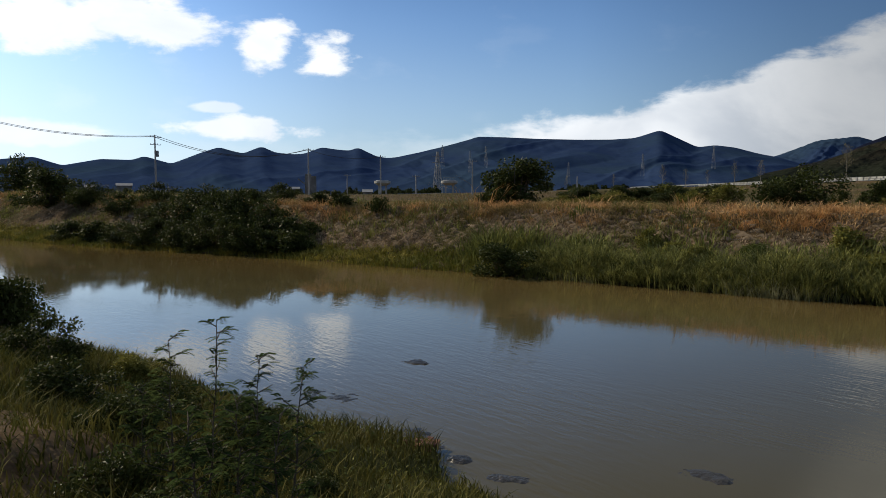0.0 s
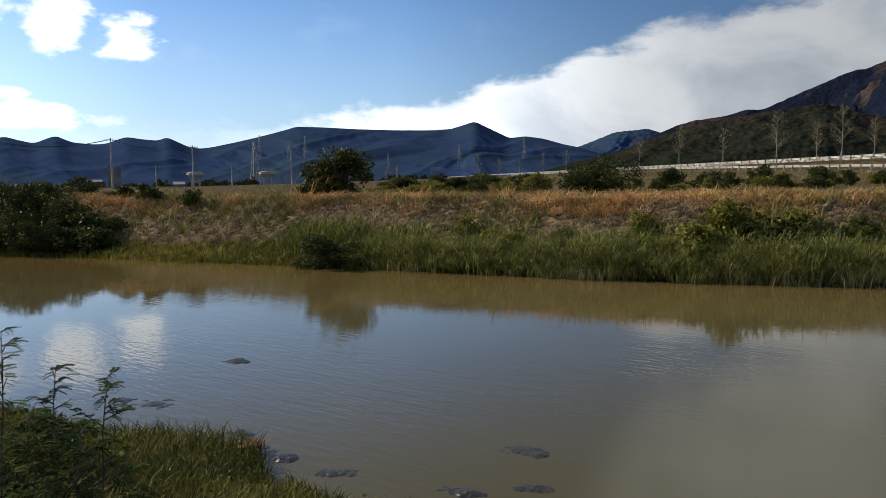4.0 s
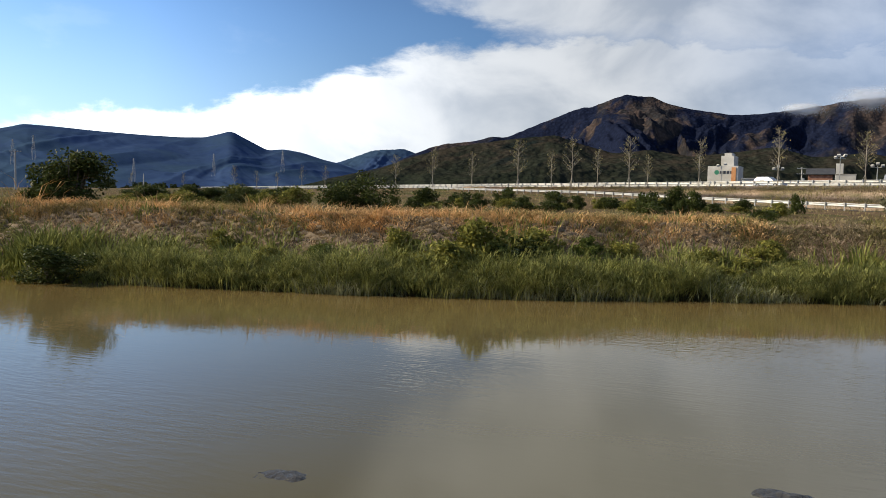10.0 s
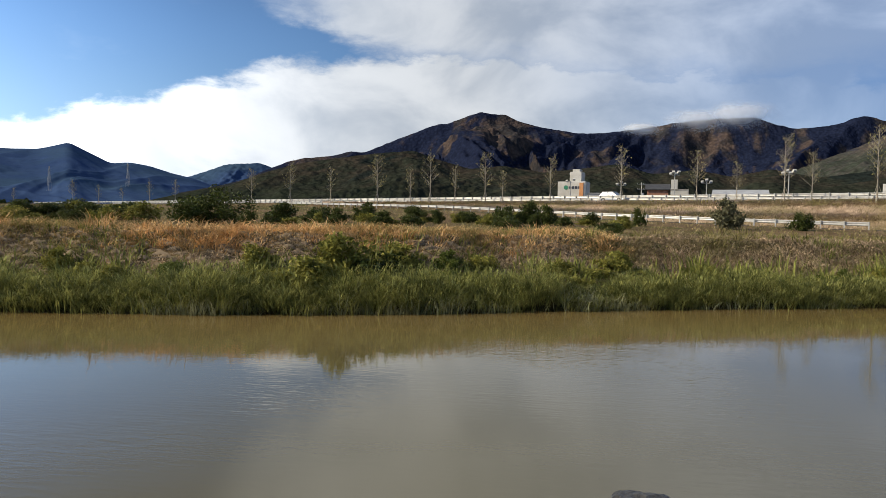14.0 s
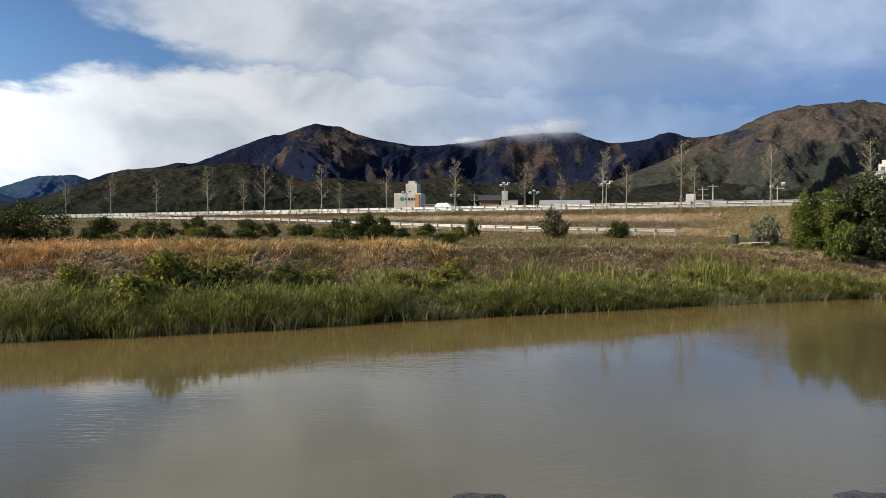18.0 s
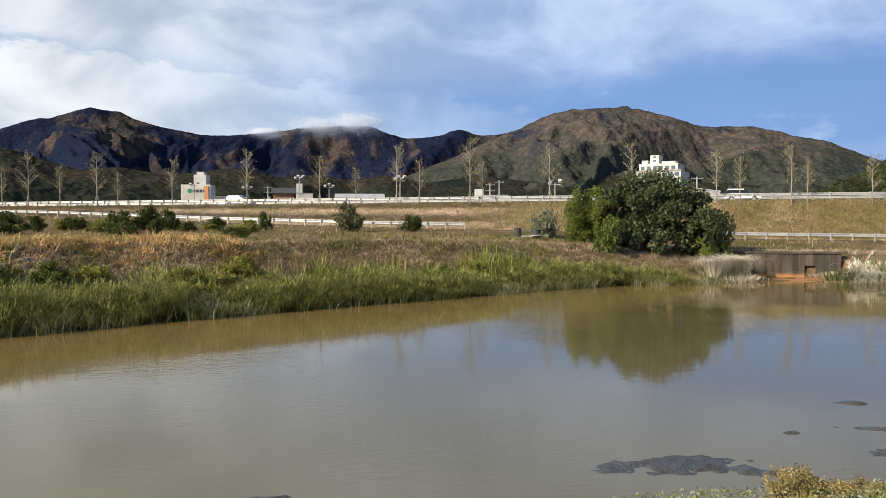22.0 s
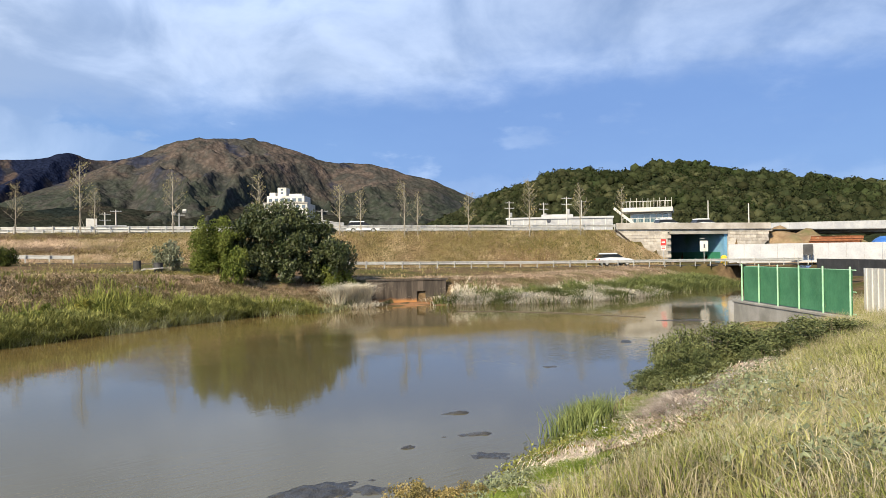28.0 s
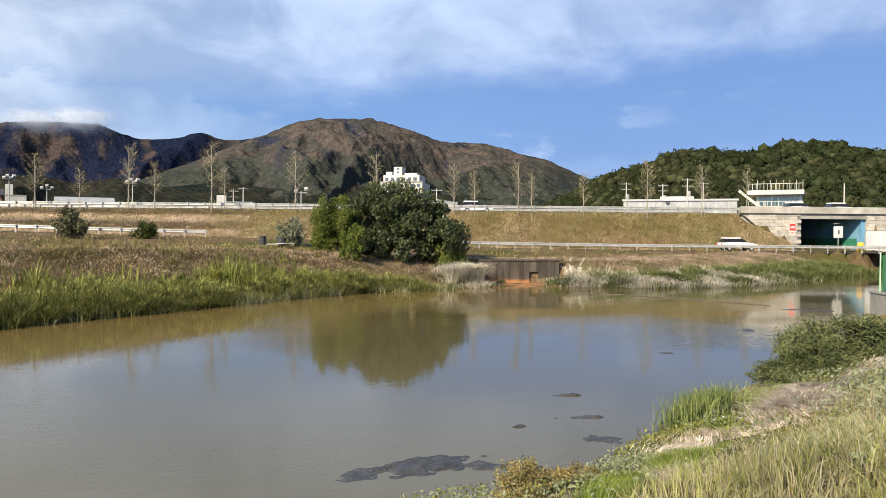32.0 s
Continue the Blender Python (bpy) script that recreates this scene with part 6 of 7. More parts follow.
far_end = Vector((-150, -6, 21.0))
for dx in (-0.9, 0.9):
    cable(tops[0] + Vector((dx, 0, -0.2)), far_end + Vector((dx, 3, 0)), 2.2)
    cable(tops[0] + Vector((dx, 0, -0.2)), tops[1] + Vector((dx, 0, -0.2)), 2.0)
cable(tops[1] + Vector((0, 0, -0.3)), tops[2] + Vector((0, 0, -0.3)), 0.8, 0.03)


def lattice_tower(az, d, top_el, h, thick, label):
    """A tapering lattice pylon with three pairs of arms."""
    z0 = el_z(d, top_el) - h
    m = facing(az, d, z0, 25)
    t = thing("power_pylon", label, "pylon", m, "power pylons")
    half = lambda z: h * (0.10 - 0.085 * z / h)
    legs = bmesh.new()
    for sx in (-1, 1):
        for sy in (-1, 1):
            tube(legs, (sx * half(0), sy * half(0), -h * 0.5 if d > 900 else -3), (sx * half(h), sy * half(h), h), thick, thick, 4)
    part("tower_frame", legs, GREYM, t)
    br = bmesh.new()
    zs = [h * k / 8 for k in range(9)]
    for a, b in zip(zs, zs[1:]):
        for s in (-1, 1):
            tube(br, (-half(a), s * half(a), a), (half(b), s * half(b), b), thick * 0.6, thick * 0.6, 4)
            tube(br, (half(a), s * half(a), a), (-half(b), s * half(b), b), thick * 0.6, thick * 0.6, 4)
            tube(br, (s * half(a), -half(a), a), (s * half(b), half(b), b), thick * 0.6, thick * 0.6, 4)
    part("bracing", br, GREYM, t)
    for k in (0.62, 0.76, 0.9):
        part("arm", tube(bmesh.new(), (-h * 0.13, 0, h * k), (h * 0.13, 0, h * k), thick * 0.8, thick * 0.8, 4), STEEL, t)


lattice_tower(-55.5, 400, 3.45, 24, 0.16, "grey lattice pylon on the plain behind the bank")
for az, el in ((-55.1, 3.95), (-51.8, 3.85), (-53.0, 3.5), (-40.2, 3.15), (-35.3, 3.6), (-45.6, 2.6)):
    lattice_tower(az, 2300, el, 44, 0.26, "distant lattice pylon before the blue mountains")


def water_tank(az, d, top_el, width, rails):
    m = facing(az, d)
    top = el_z(d, top_el) - m.translation.z
    t = thing("water_tower", "white concrete water tower with a flared bowl", "water tower", m, "water towers")
    for x in (-width * 0.22, width * 0.22):
        part("pillar", boxed((0.55, 0.7, top - 2.2), (x, 0, (top - 2.3) / 2), 0.03), WHITE, t)
    bm = bmesh.new()
    for r0, r1, z0, z1 in ((0.28, 0.5, top - 2.3, top - 1.5), (0.5, 0.5, top - 1.5, top - 0.75)):
        tube(bm, (0, 0, z0), (0, 0, z1), width * r0, width * r1, 16)
    part("bowl", bm, WHITE, t)
    part("roof", tube(bmesh.new(), (0, 0, top - 0.75), (0, 0, top - 0.5), width * 0.42, width * 0.36, 16), GREYM, t)
    if rails:
        for k in range(9):
            part("rail_post", boxed((0.07, 0.07, 0.9), (-width * 0.34 + k * width * 0.085, -0.2, top - 0.1)), STEEL, t)
        part("handrail", boxed((width * 0.72, 0.07, 0.08), (0, -0.2, top + 0.35)), STEEL, t)


water_tank(-59.72, 255, 1.40, 5.4, False)
water_tank(-54.63, 255, 1.42, 5.6, True)


def window(parent, x, z, w, h, y=0.0, glass=GLASS, frame=True):
    """A pane set into a facade, with a frame proud of it."""
    win = part("window", boxed((w, 0.10, h), (x, y - 0.015, z)), glass, parent)
    if frame:
        part("window_sill", boxed((w + 0.2, 0.14, 0.09), (x, y - 0.06, z - h / 2 - 0.04)), CONC, win)
    return win


def block(name, label, category, az0, az1, d, top_el, depth, material, turn=0.0, base=None):
    """A plain building mass facing the viewer; returns (thing, width, height)."""
    az = (az0 + az1) / 2
    m = facing(az, d, base, turn)
    h = el_z(d, top_el) - m.translation.z
    w = d * radians(az1 - az0)
    t = thing(name, label, category, m)
    part("wall", boxed((w, depth, h + 0.3), (0, depth / 2, h / 2 - 0.15), 0.04), material, t)
    return t, w, h


# pump house and low roofs on the plain
t, w, h = block("pump_house", "pale concrete pump house with a stair", "building", -65.55, -64.7, 195, 1.6, 3.0, CONC)
part("parapet", boxed((w * 0.5, 2.0, 0.6), (-w * 0.2, 1.0, h + 0.3), 0.03), CONC, t)
part("stair", box(bmesh.new(), (2.6, 0.6, 0.25), m=pose(-w * 0.75, -0.3, h * 0.7, 0, 38, 0)), CONC, t)
for az0, az1, d, el in ((-61.2, -60.5, 300, 0.85), (-78.6, -77.6, 330, 1.3), (-80.6, -79.9, 340, 1.2), (-66.8, -65.9, 420, 1.1)):
    t, w, h = block("farm_shed", "low pale farm shed on the plain", "shed", az0, az1, d, el - 0.45, 6.0, CONC)
    bm = bmesh.new()
    for s in (-1, 1):
        box(bm, (w + 0.6, 3.6, 0.12), m=pose(0, 3 + s * 1.6, h + 0.55, s * -18, 0, 0))
    part("roof", bm, GREYM, t)

# white hall with a stepped corner and an orange stair strip
t, w, h = block("office_building", "white building with a stair tower and an orange strip", "building", -3.95, -1.85, 172, 3.05, 5.0, WHITE, turn=-13)
part("tower", boxed((w * 0.42, 4.0, 2.2), (w * 0.12, 2.6, h + 1.1), 0.04), WHITE, t)
part("penthouse", boxed((w * 0.25, 3.0, 0.7), (w * 0.12, 2.6, h + 2.5), 0.03), WHITE, t)
part("strip", boxed((w * 0.14, 0.2, h * 0.92), (w * 0.36, -0.1, h * 0.5)), ORANGE, t)
part("emblem", tube(bmesh.new(), (-w * 0.20, -0.03, h * 0.82), (-w * 0.20, 0.06, h * 0.82), 0.5, 0.5, 14), LOGO, t)
for k in range(4):
    part("lettering", boxed((0.5, 0.06, 0.6), (-w * 0.06 + k * 0.72, -0.03, h * 0.82)), INK, t)
for k in range(3):
    window(t, w * 0.38 - 0.25 * k * 0, h * (0.3 + 0.2 * k), 0.55, 0.8, -0.1, GLASS, False)
for k in range(6):
    window(t, -w * 0.42 + k * w * 0.115, h * 0.42, 0.5, 0.7)
t2, w, h = block("shed", "long low white shed roof behind the road", "shed", -1.6, -0.2, 165, 2.15, 5.0, WHITE)
part("roof", boxed((w + 0.5, 5.6, 0.2), (0, 2.6, h + 0.1)), GREYM, t2)

t, w, h = block("brick_house", "red brick house with a dark roof", "house", 2.6, 4.1, 150, 2.5, 7.0, BRICK)
bm = bmesh.new()
for s in (-1, 1):
    box(bm, (w + 0.8, 4.2, 0.16), m=pose(0, 3.5 + s * 1.9, h + 0.55, s * -17, 0, 0))
part("roof", bm, DARKM, t)
for k in (-0.25, 0.25):
    window(t, w * k, h * 0.62, 0.9, 0.9)
t, w, h = block("white_house", "small white flat-roofed house beside the road", "house", 4.25, 5.5, 140, 2.45, 5.0, WHITE)
part("stair_tower", boxed((w * 0.36, 2.2, 1.9), (-w * 0.3, 1.2, h + 0.95), 0.03), WHITE, t)
part("parapet", boxed((w + 0.1, 5.1, 0.2), (0, 2.5, h + 0.1)), CONC, t)
window(t, w * 0.15, h * 0.7, 1.0, 0.8)
t, w, h = block("warehouse", "low grey warehouse roof behind the road", "warehouse", 7.2, 10.8, 165, 2.2, 9.0, GREYM)
bm = bmesh.new()
for s in (-1, 1):
    box(bm, (w + 0.6, 5.0, 0.15), m=pose(0, 4.5 + s * 2.3, h + 0.45, s * -12, 0, 0))
part("roof", bm, GREYM, t)
t, w, h = block("site_cabin", "white site cabin with a tall end", "cabin", 17.7, 20.3, 122, 2.35, 3.0, WHITE)
part("tall_end", boxed((w * 0.26, 3.0, 1.1), (-w * 0.36, 1.5, h + 0.55), 0.03), WHITE, t)
part("roof", boxed((w * 0.74, 3.2, 0.14), (w * 0.13, 1.5, h + 0.07)), GREYM, t)
for k in (-0.1, 0.12, 0.34):
    window(t, w * k, h * 0.8, 0.8, 0.5)

# tall white stepped building
t, w, h = block("apartment_building", "white stepped apartment building with rows of windows", "building", 29.65, 32.95, 262, 4.05, 13.0, WHITE, turn=-14)
part("upper_storey", boxed((w * 0.86, 10.0, 2.6), (-0.2, 6, h + 1.3), 0.05), WHITE, t)
part("lift_tower", boxed((w * 0.20, 5.0, 3.0), (-w * 0.12, 5, h + 4.1), 0.05), WHITE, t)
part("side_tower", boxed((w * 0.30, 4.0, 0.9), (w * 0.18, 5, h + 3.0), 0.05), WHITE, t)
part("side_tower", boxed((w * 0.14, 4.0, 1.3), (-w * 0.33, 4, h + 3.2), 0.05), WHITE, t)
for r in range(3):
    for k in range(7):
        window(t, -w * 0.41 + k * w * 0.137, h - 1.1 - r * 2.8, 1.25, 1.1)
for k in range(6):
    window(t, -w * 0.36 + k * w * 0.135, h + 1.2, 1.2, 1.1, 1.0)
part("parapet", boxed((w * 1.02, 0.3, 0.5), (0, -0.1, h + 0.1)), CONC, t)
for z in (-2.5, -5.3):
    part("floor_band", boxed((w * 1.01, 0.14, 0.22), (0, -0.05, h + z)), CONC, t)
for z in (3.7, 4.9):
    window(t, -w * 0.12, h + z, 0.9, 0.6, 2.5, GLASS, False)
t, w, h = block("hall", "grey hall with a sloping roof behind the tree", "hall", 32.9, 35.6, 235, 2.6, 14.0, GREYM)
part("roof", box(bmesh.new(), (w + 0.4, 14.5, 0.3), m=pose(0, 7, h + 0.5, 0, 9, 0)), GREYM, t)

# long white works and its yard
t, w, h = block("works_building", "long pale works building behind the road", "building", 48.0, 55.9, 150, 2.72, 12.0, GREYM)
part("roof_edge", boxed((w + 0.4, 0.4, 0.35), (0, -0.1, h)), OFFW, t)
part("gable", boxed((w * 0.3, 8.0, 0.7), (-w * 0.02, 4, h + 0.35), 0.04), OFFW, t)
part("emblem", tube(bmesh.new(), (-w * 0.1, -0.12, h - 0.5), (-w * 0.1, 0, h - 0.5), 0.45, 0.45, 12), INK, t)
for k in range(9):
    part("panel_joint", boxed((0.12, 0.05, h * 0.9), (-w * 0.45 + k * w * 0.11, -0.02, h * 0.5)), WHITE, t)


def terrace_house():
    """Two-storey white pavilion with roof terrace, glass front, railings and a stair."""
    d = 128
    m = facing(58.35, d, turn=-3)
    z0 = m.translation.z
    zb, z1, zt = el_z(d, 2.05) - z0, el_z(d, 3.0) - z0, el_z(d, 3.32) - z0
    w = d * radians(3.5)
    t = thing("terrace_building", "white pavilion with a glass front and roof terrace", "building", m)
    part("plinth", boxed((w, 7, zb + 0.3), (0, 3.5, zb / 2 - 0.15), 0.03), WHITE, t)
    part("wall", boxed((w * 0.84, 5.4, z1 - zb), (w * 0.06, 4.0, (z1 + zb) / 2), 0.03), WHITE, t)
    part("roof_slab", boxed((w * 1.04, 7.4, zt - z1), (0, 3.4, (z1 + zt) / 2 + 0.05), 0.04), WHITE, t)
    part("sill_slab", boxed((w, 1.6, 0.25), (0, 0.2, zb + 0.1)), WHITE, t)
    for k in range(6):
        part("window", boxed((w * 0.105, 0.1, (z1 - zb) * 0.62), (-w * 0.26 + k * w * 0.125, 1.27, (z1 + zb) / 2 + 0.1)), TEAL, t)
    for z, y in ((zb + 0.15, -0.5), (zt + 0.1, -0.2)):
        rail = part("railing", boxed((w, 0.06, 0.08), (0, y, z + 0.95)), WHITE, t)
        for k in range(15):
            part("baluster", boxed((0.06, 0.05, 0.95), (-w / 2 + 0.05 + k * (w - 0.1) / 14, y, z + 0.47)), WHITE, rail)
    for k in range(8):
        part("mast", boxed((0.05, 0.05, 1.6), (-w * 0.35 + k * w * 0.12, 2.0, zt + 0.95)), WHITE, t)
    part("stair", box(bmesh.new(), (4.4, 1.0, 0.4), m=pose(-w * 0.46, -0.1, (zb + zt) / 2 + 0.05, 0, 40, 0)), WHITE, t)


terrace_house()


def flood_lamp(az, w_off, top_el, heads=4):
    d = d_for(az, w_off)
    m = facing(az, d)
    h = el_z(d, top_el) - m.translation.z
    t = thing("flood_light", "white lamp post with a cluster of floodlights", "street lamp", m, "floodlight posts")
    part("post", tube(bmesh.new(), (0, 0, -0.2), (0, 0, h), 0.09, 0.06, 10), STEEL, t)
    part("crossarm", boxed((1.4, 0.07, 0.07), (0, 0, h - 0.25)), WHITE, t)
    for k in range(heads):
        x = -0.62 + 1.24 * k / (heads - 1)
        lamp = part("lamp_head", box(bmesh.new(), (0.42, 0.28, 0.34), m=pose(x, -0.12, h - 0.05 + 0.28 * (k % 2), 35, 0, 20 * (k - 1.5))), WHITE, t)
        part("lens", box(bmesh.new(), (0.34, 0.03, 0.26), m=pose(x, -0.12, h - 0.05 + 0.28 * (k % 2), 35, 0, 20 * (k - 1.5)) @ pose(0, -0.15, 0)), GREYM, lamp)


for az, wo, el, n in ((0.7, -19, 2.9, 3), (4.5, -19, 3.66, 4), (6.7, -19, 3.08, 3), (12.05, -4, 3.66, 4), (-3.0, -22, 3.1, 2), (23.8, -4, 3.3, 2)):
    flood_lamp(az, wo, el, n)


# ---- underpass, retaining wall, signs ----
def on_road(q, w, z=0.0, turn=0.0):
    """Pose on the main road's axes: x to the viewer's right along the road, y away from him."""
    x, y = road_xy(q, w)
    return pose(x, y, z, 0, 0, math.degrees(math.atan2(-0.515, 0.857)) + turn)


def underpass():
    m = on_road(-9.1, 2.0)
    t = tagged(new("underpass"), "concrete road underpass with a painted inner wall", "underpass", kind="structure")
    t.matrix_world = m
    zr, zt = 2.1, 6.4
    part("deck", boxed((22, 24, 0.24), (-0.5, 12.1, zt + 0.12), 0.04), CONC, t)
    part("parapet", boxed((22.4, 0.45, 0.85), (-0.5, -0.15, zt + 0.66), 0.04), PALE, t)
    part("lintel", boxed((8.4, 0.3, 0.4), (0, -0.12, zt - 0.2)), CONC, t)
    part("side_wall", boxed((0.5, 24, zt - zr + 0.5), (-4.15, 12.2, (zr + zt) / 2 - 0.25)), CONC, t, "shaded concrete side wall")
    part("side_wall", boxed((0.5, 24, zt - zr + 0.5), (4.15, 12.2, (zr + zt) / 2 - 0.25)), MURAL, t, "side wall with a blue landscape mural")
    part("mural_panel", boxed((0.06, 18, 1.2), (3.86, 10, zr + 0.9)), LOGO, t, "painted green hills on the mural")
    part("rear_wall", boxed((8.2, 0.4, 2.0), (0, 24.6, zt - 0.9)), CONC, t)
    part("roadway", boxed((7.8, 30, 0.2), (0, 12, zr)), ASPHALT, t)
    # block facing beside the opening
    for side, x0, x1 in ((-1, -4.4, -11.5), (1, 4.4, 10.5)):
        back = bmesh.new()
        xs = [x0, x1]
        lo, hi = min(xs), max(xs)
        if side < 0:
            pts = [(lo, zt + 0.55), (hi, zt + 0.55), (hi, zr - 0.3), (hi - 1.3, zr - 0.3), (lo, zt - 0.4)]
        else:
            pts = [(lo, zt + 0.55), (hi, zt + 0.55), (hi, zt - 1.2), (lo + 2.5, zr - 0.3), (lo, zr - 0.3)]
        vs = [back.verts.new((x, 0.3, z)) for x, z in pts]
        f = back.faces.new(vs)
        r = bmesh.ops.extrude_face_region(back, geom=[f])
        bmesh.ops.translate(back, verts=[v for v in r["geom"] if isinstance(v, bmesh.types.BMVert)], vec=(0, -0.3, 0))
        bmesh.ops.recalc_face_normals(back, faces=back.faces)
        wing = part("wing_wall", back, PALE, t)
        for row in range(11):
            z = zr + 0.2 + row * 0.42
            k = 0
            x = lo + (0.3 if row % 2 else 0.0)
            while x < hi - 0.2:
                xc = min(x + 0.42, hi - 0.2)
                edge = hi - 1.3 - (z - zr) / (zt - 0.4 - zr) * (hi - 1.3 - lo) if side < 0 else 99
                right = lo + 2.5 + (z - zr) / (zt - 1.2 - zr) * (hi - lo - 2.5) if side > 0 else 99
                if (side < 0 and x > edge) or (side > 0 and x + 0.8 < right):
                    part("facing_block", BLOCK, parent=wing, at=pose(x + 0.42, -0.03, z))
                x += 0.84
    # sloping coping of the left wing, coloured dark for the shaded face there
    part("coping", box(bmesh.new(), (8.2, 0.4, 0.16), m=pose(-8.6, -0.1, (zr + zt) / 2 - 0.18, 0, 38.5, 0)), STAINED, t)


PALE = mat("pale_concrete", (0.38, 0.355, 0.32), (0.50, 0.47, 0.43), 1.0, 0.9, 0.3, 16.0, c=(0.31, 0.285, 0.25), big=0.3)
BLOCK = to_mesh(boxed((0.82, 0.08, 0.40), (0, 0, 0), 0.02), "facing_block", mat("facing_stone", (0.38, 0.345, 0.30), (0.53, 0.49, 0.43), 1.4, 0.9, 0.4, 14.0, thing=0.2))
underpass()


def road_sign(az, d, low_el, top_el, red):
    m = facing(az, d)
    z0 = m.translation.z
    zt, zl = el_z(d, top_el) - z0, el_z(d, low_el) - z0
    t = thing("road_sign", "red and white prohibition sign with a plate below" if red else "white square sign board on a post", "sign", m)
    part("post", tube(bmesh.new(), (0, 0.06, -0.2), (0, 0.06, zt - 0.1), 0.045, 0.045, 8), STEEL, t)
    w = 0.62 if red else 0.95
    if red:
        b = part("board", boxed((w, 0.05, 0.8), (0, 0, zt - 0.42), 0.01), RED, t, "red sign board")
        part("bar", boxed((w * 0.66, 0.02, 0.2), (0, -0.035, zt - 0.42)), WHITE, b)
        p = part("plate", boxed((w, 0.05, 0.55), (0, 0, zl + 0.35), 0.01), WHITE, t, "white plate with red lettering bars")
        for k in range(2):
            part("lettering", boxed((w * 0.7, 0.02, 0.09), (0, -0.035, zl + 0.25 + 0.2 * k)), RED, p)
    else:
        b = part("board", boxed((w, 0.05, zt - zl), (0, 0, (zt + zl) / 2), 0.01), WHITE, t)
        part("pictogram", boxed((w * 0.2, 0.02, (zt - zl) * 0.4), (0.05, -0.035, (zt + zl) / 2)), INK, b)
        part("lamp_arm", boxed((0.6, 0.05, 0.05), (-0.2, 0, zt + 0.3)), STEEL, t)


road_sign(59.45, 97, 0.15, 1.0, True)
road_sign(62.25, 98, 0.05, 0.82, False)

# yellow bollard at the rail's end
bp = pose(*road_xy(-8.4, low_w(-8.4) - 0.9), low_z(-8.4) + 0.03)
t = thing("bollard", "yellow crash barrel at the end of the rail", "bollard", bp)
part("body", tube(bmesh.new(), (0, 0, -0.1), (0, 0, 1.0), 0.42, 0.36, 12), YELLOW, t)
part("cap", tube(bmesh.new(), (0, 0, 1.0), (0, 0, 1.12), 0.30, 0.2, 12), YELLOW, t)


def hoarding(label, a, b, z0, h, step, material, ribs=True, name="hoarding"):
    """A run of upright panels from a to b (plan points)."""
    a, b = Vector((*a, 0)), Vector((*b, 0))
    d = b - a
    n = max(1, round(d.length / step))
    ang = math.degrees(math.atan2(d.y, d.x))
    t = thing(name, label, "fence", pose(a.x, a.y, z0, 0, 0, ang))
    L = d.length / n
    bm = boxed((L - 0.02, 0.05, h), (0, 0, h / 2))
    if ribs:
        for k in range(4):
            box(bm, (0.10, 0.05, h * 0.98), (-L / 2 + L * (k + 0.5) / 4, -0.04, h / 2))
    me = to_mesh(bm, "panel", material)
    for k in range(n):
        part("panel", me, parent=t, at=pose(L * (k + 0.5), 0, 0))
    return t


def plan(az, d):
    return d * math.sin(radians(az)), d * math.cos(radians(az))


hoarding("white corrugated site hoarding beside the underpass", plan(63.9, 104), plan(76.5, 106), 2.15, 2.4, 2.0, OFFW)
hoarding("dark grey noise barrier along the upper road", plan(66.5, 124), plan(80, 130), 6.2, 1.7, 3.0, GREYM, True, "noise_barrier")
hoarding("dark low barrier panels beside the ramp", plan(69.5, 74), plan(79, 52), 1.6, 1.3, 2.0, DARKM, False, "barrier")
t = hoarding("white steel gate panels beside the green fence", plan(72.1, 33.5), plan(80, 27.0), 1.0, 1.9, 1.5, WHITE, True, "gate_panels")
hd = plan(69.0, 103)
t = thing("notice_board", "dark board fixed before the white hoarding", "board", pose(*hd, 3.0, 0, 0, -69))
part("board", boxed((1.1, 0.06, 1.3), (0, 0, 0.75), 0.02), DARKM, t)
part("frame", boxed((1.2, 0.04, 1.4), (0, 0.06, 0.75), 0.02), STEEL, t)
part("post", boxed((0.1, 0.1, 1.2), (0, 0.08, -0.5)), STEEL, t)


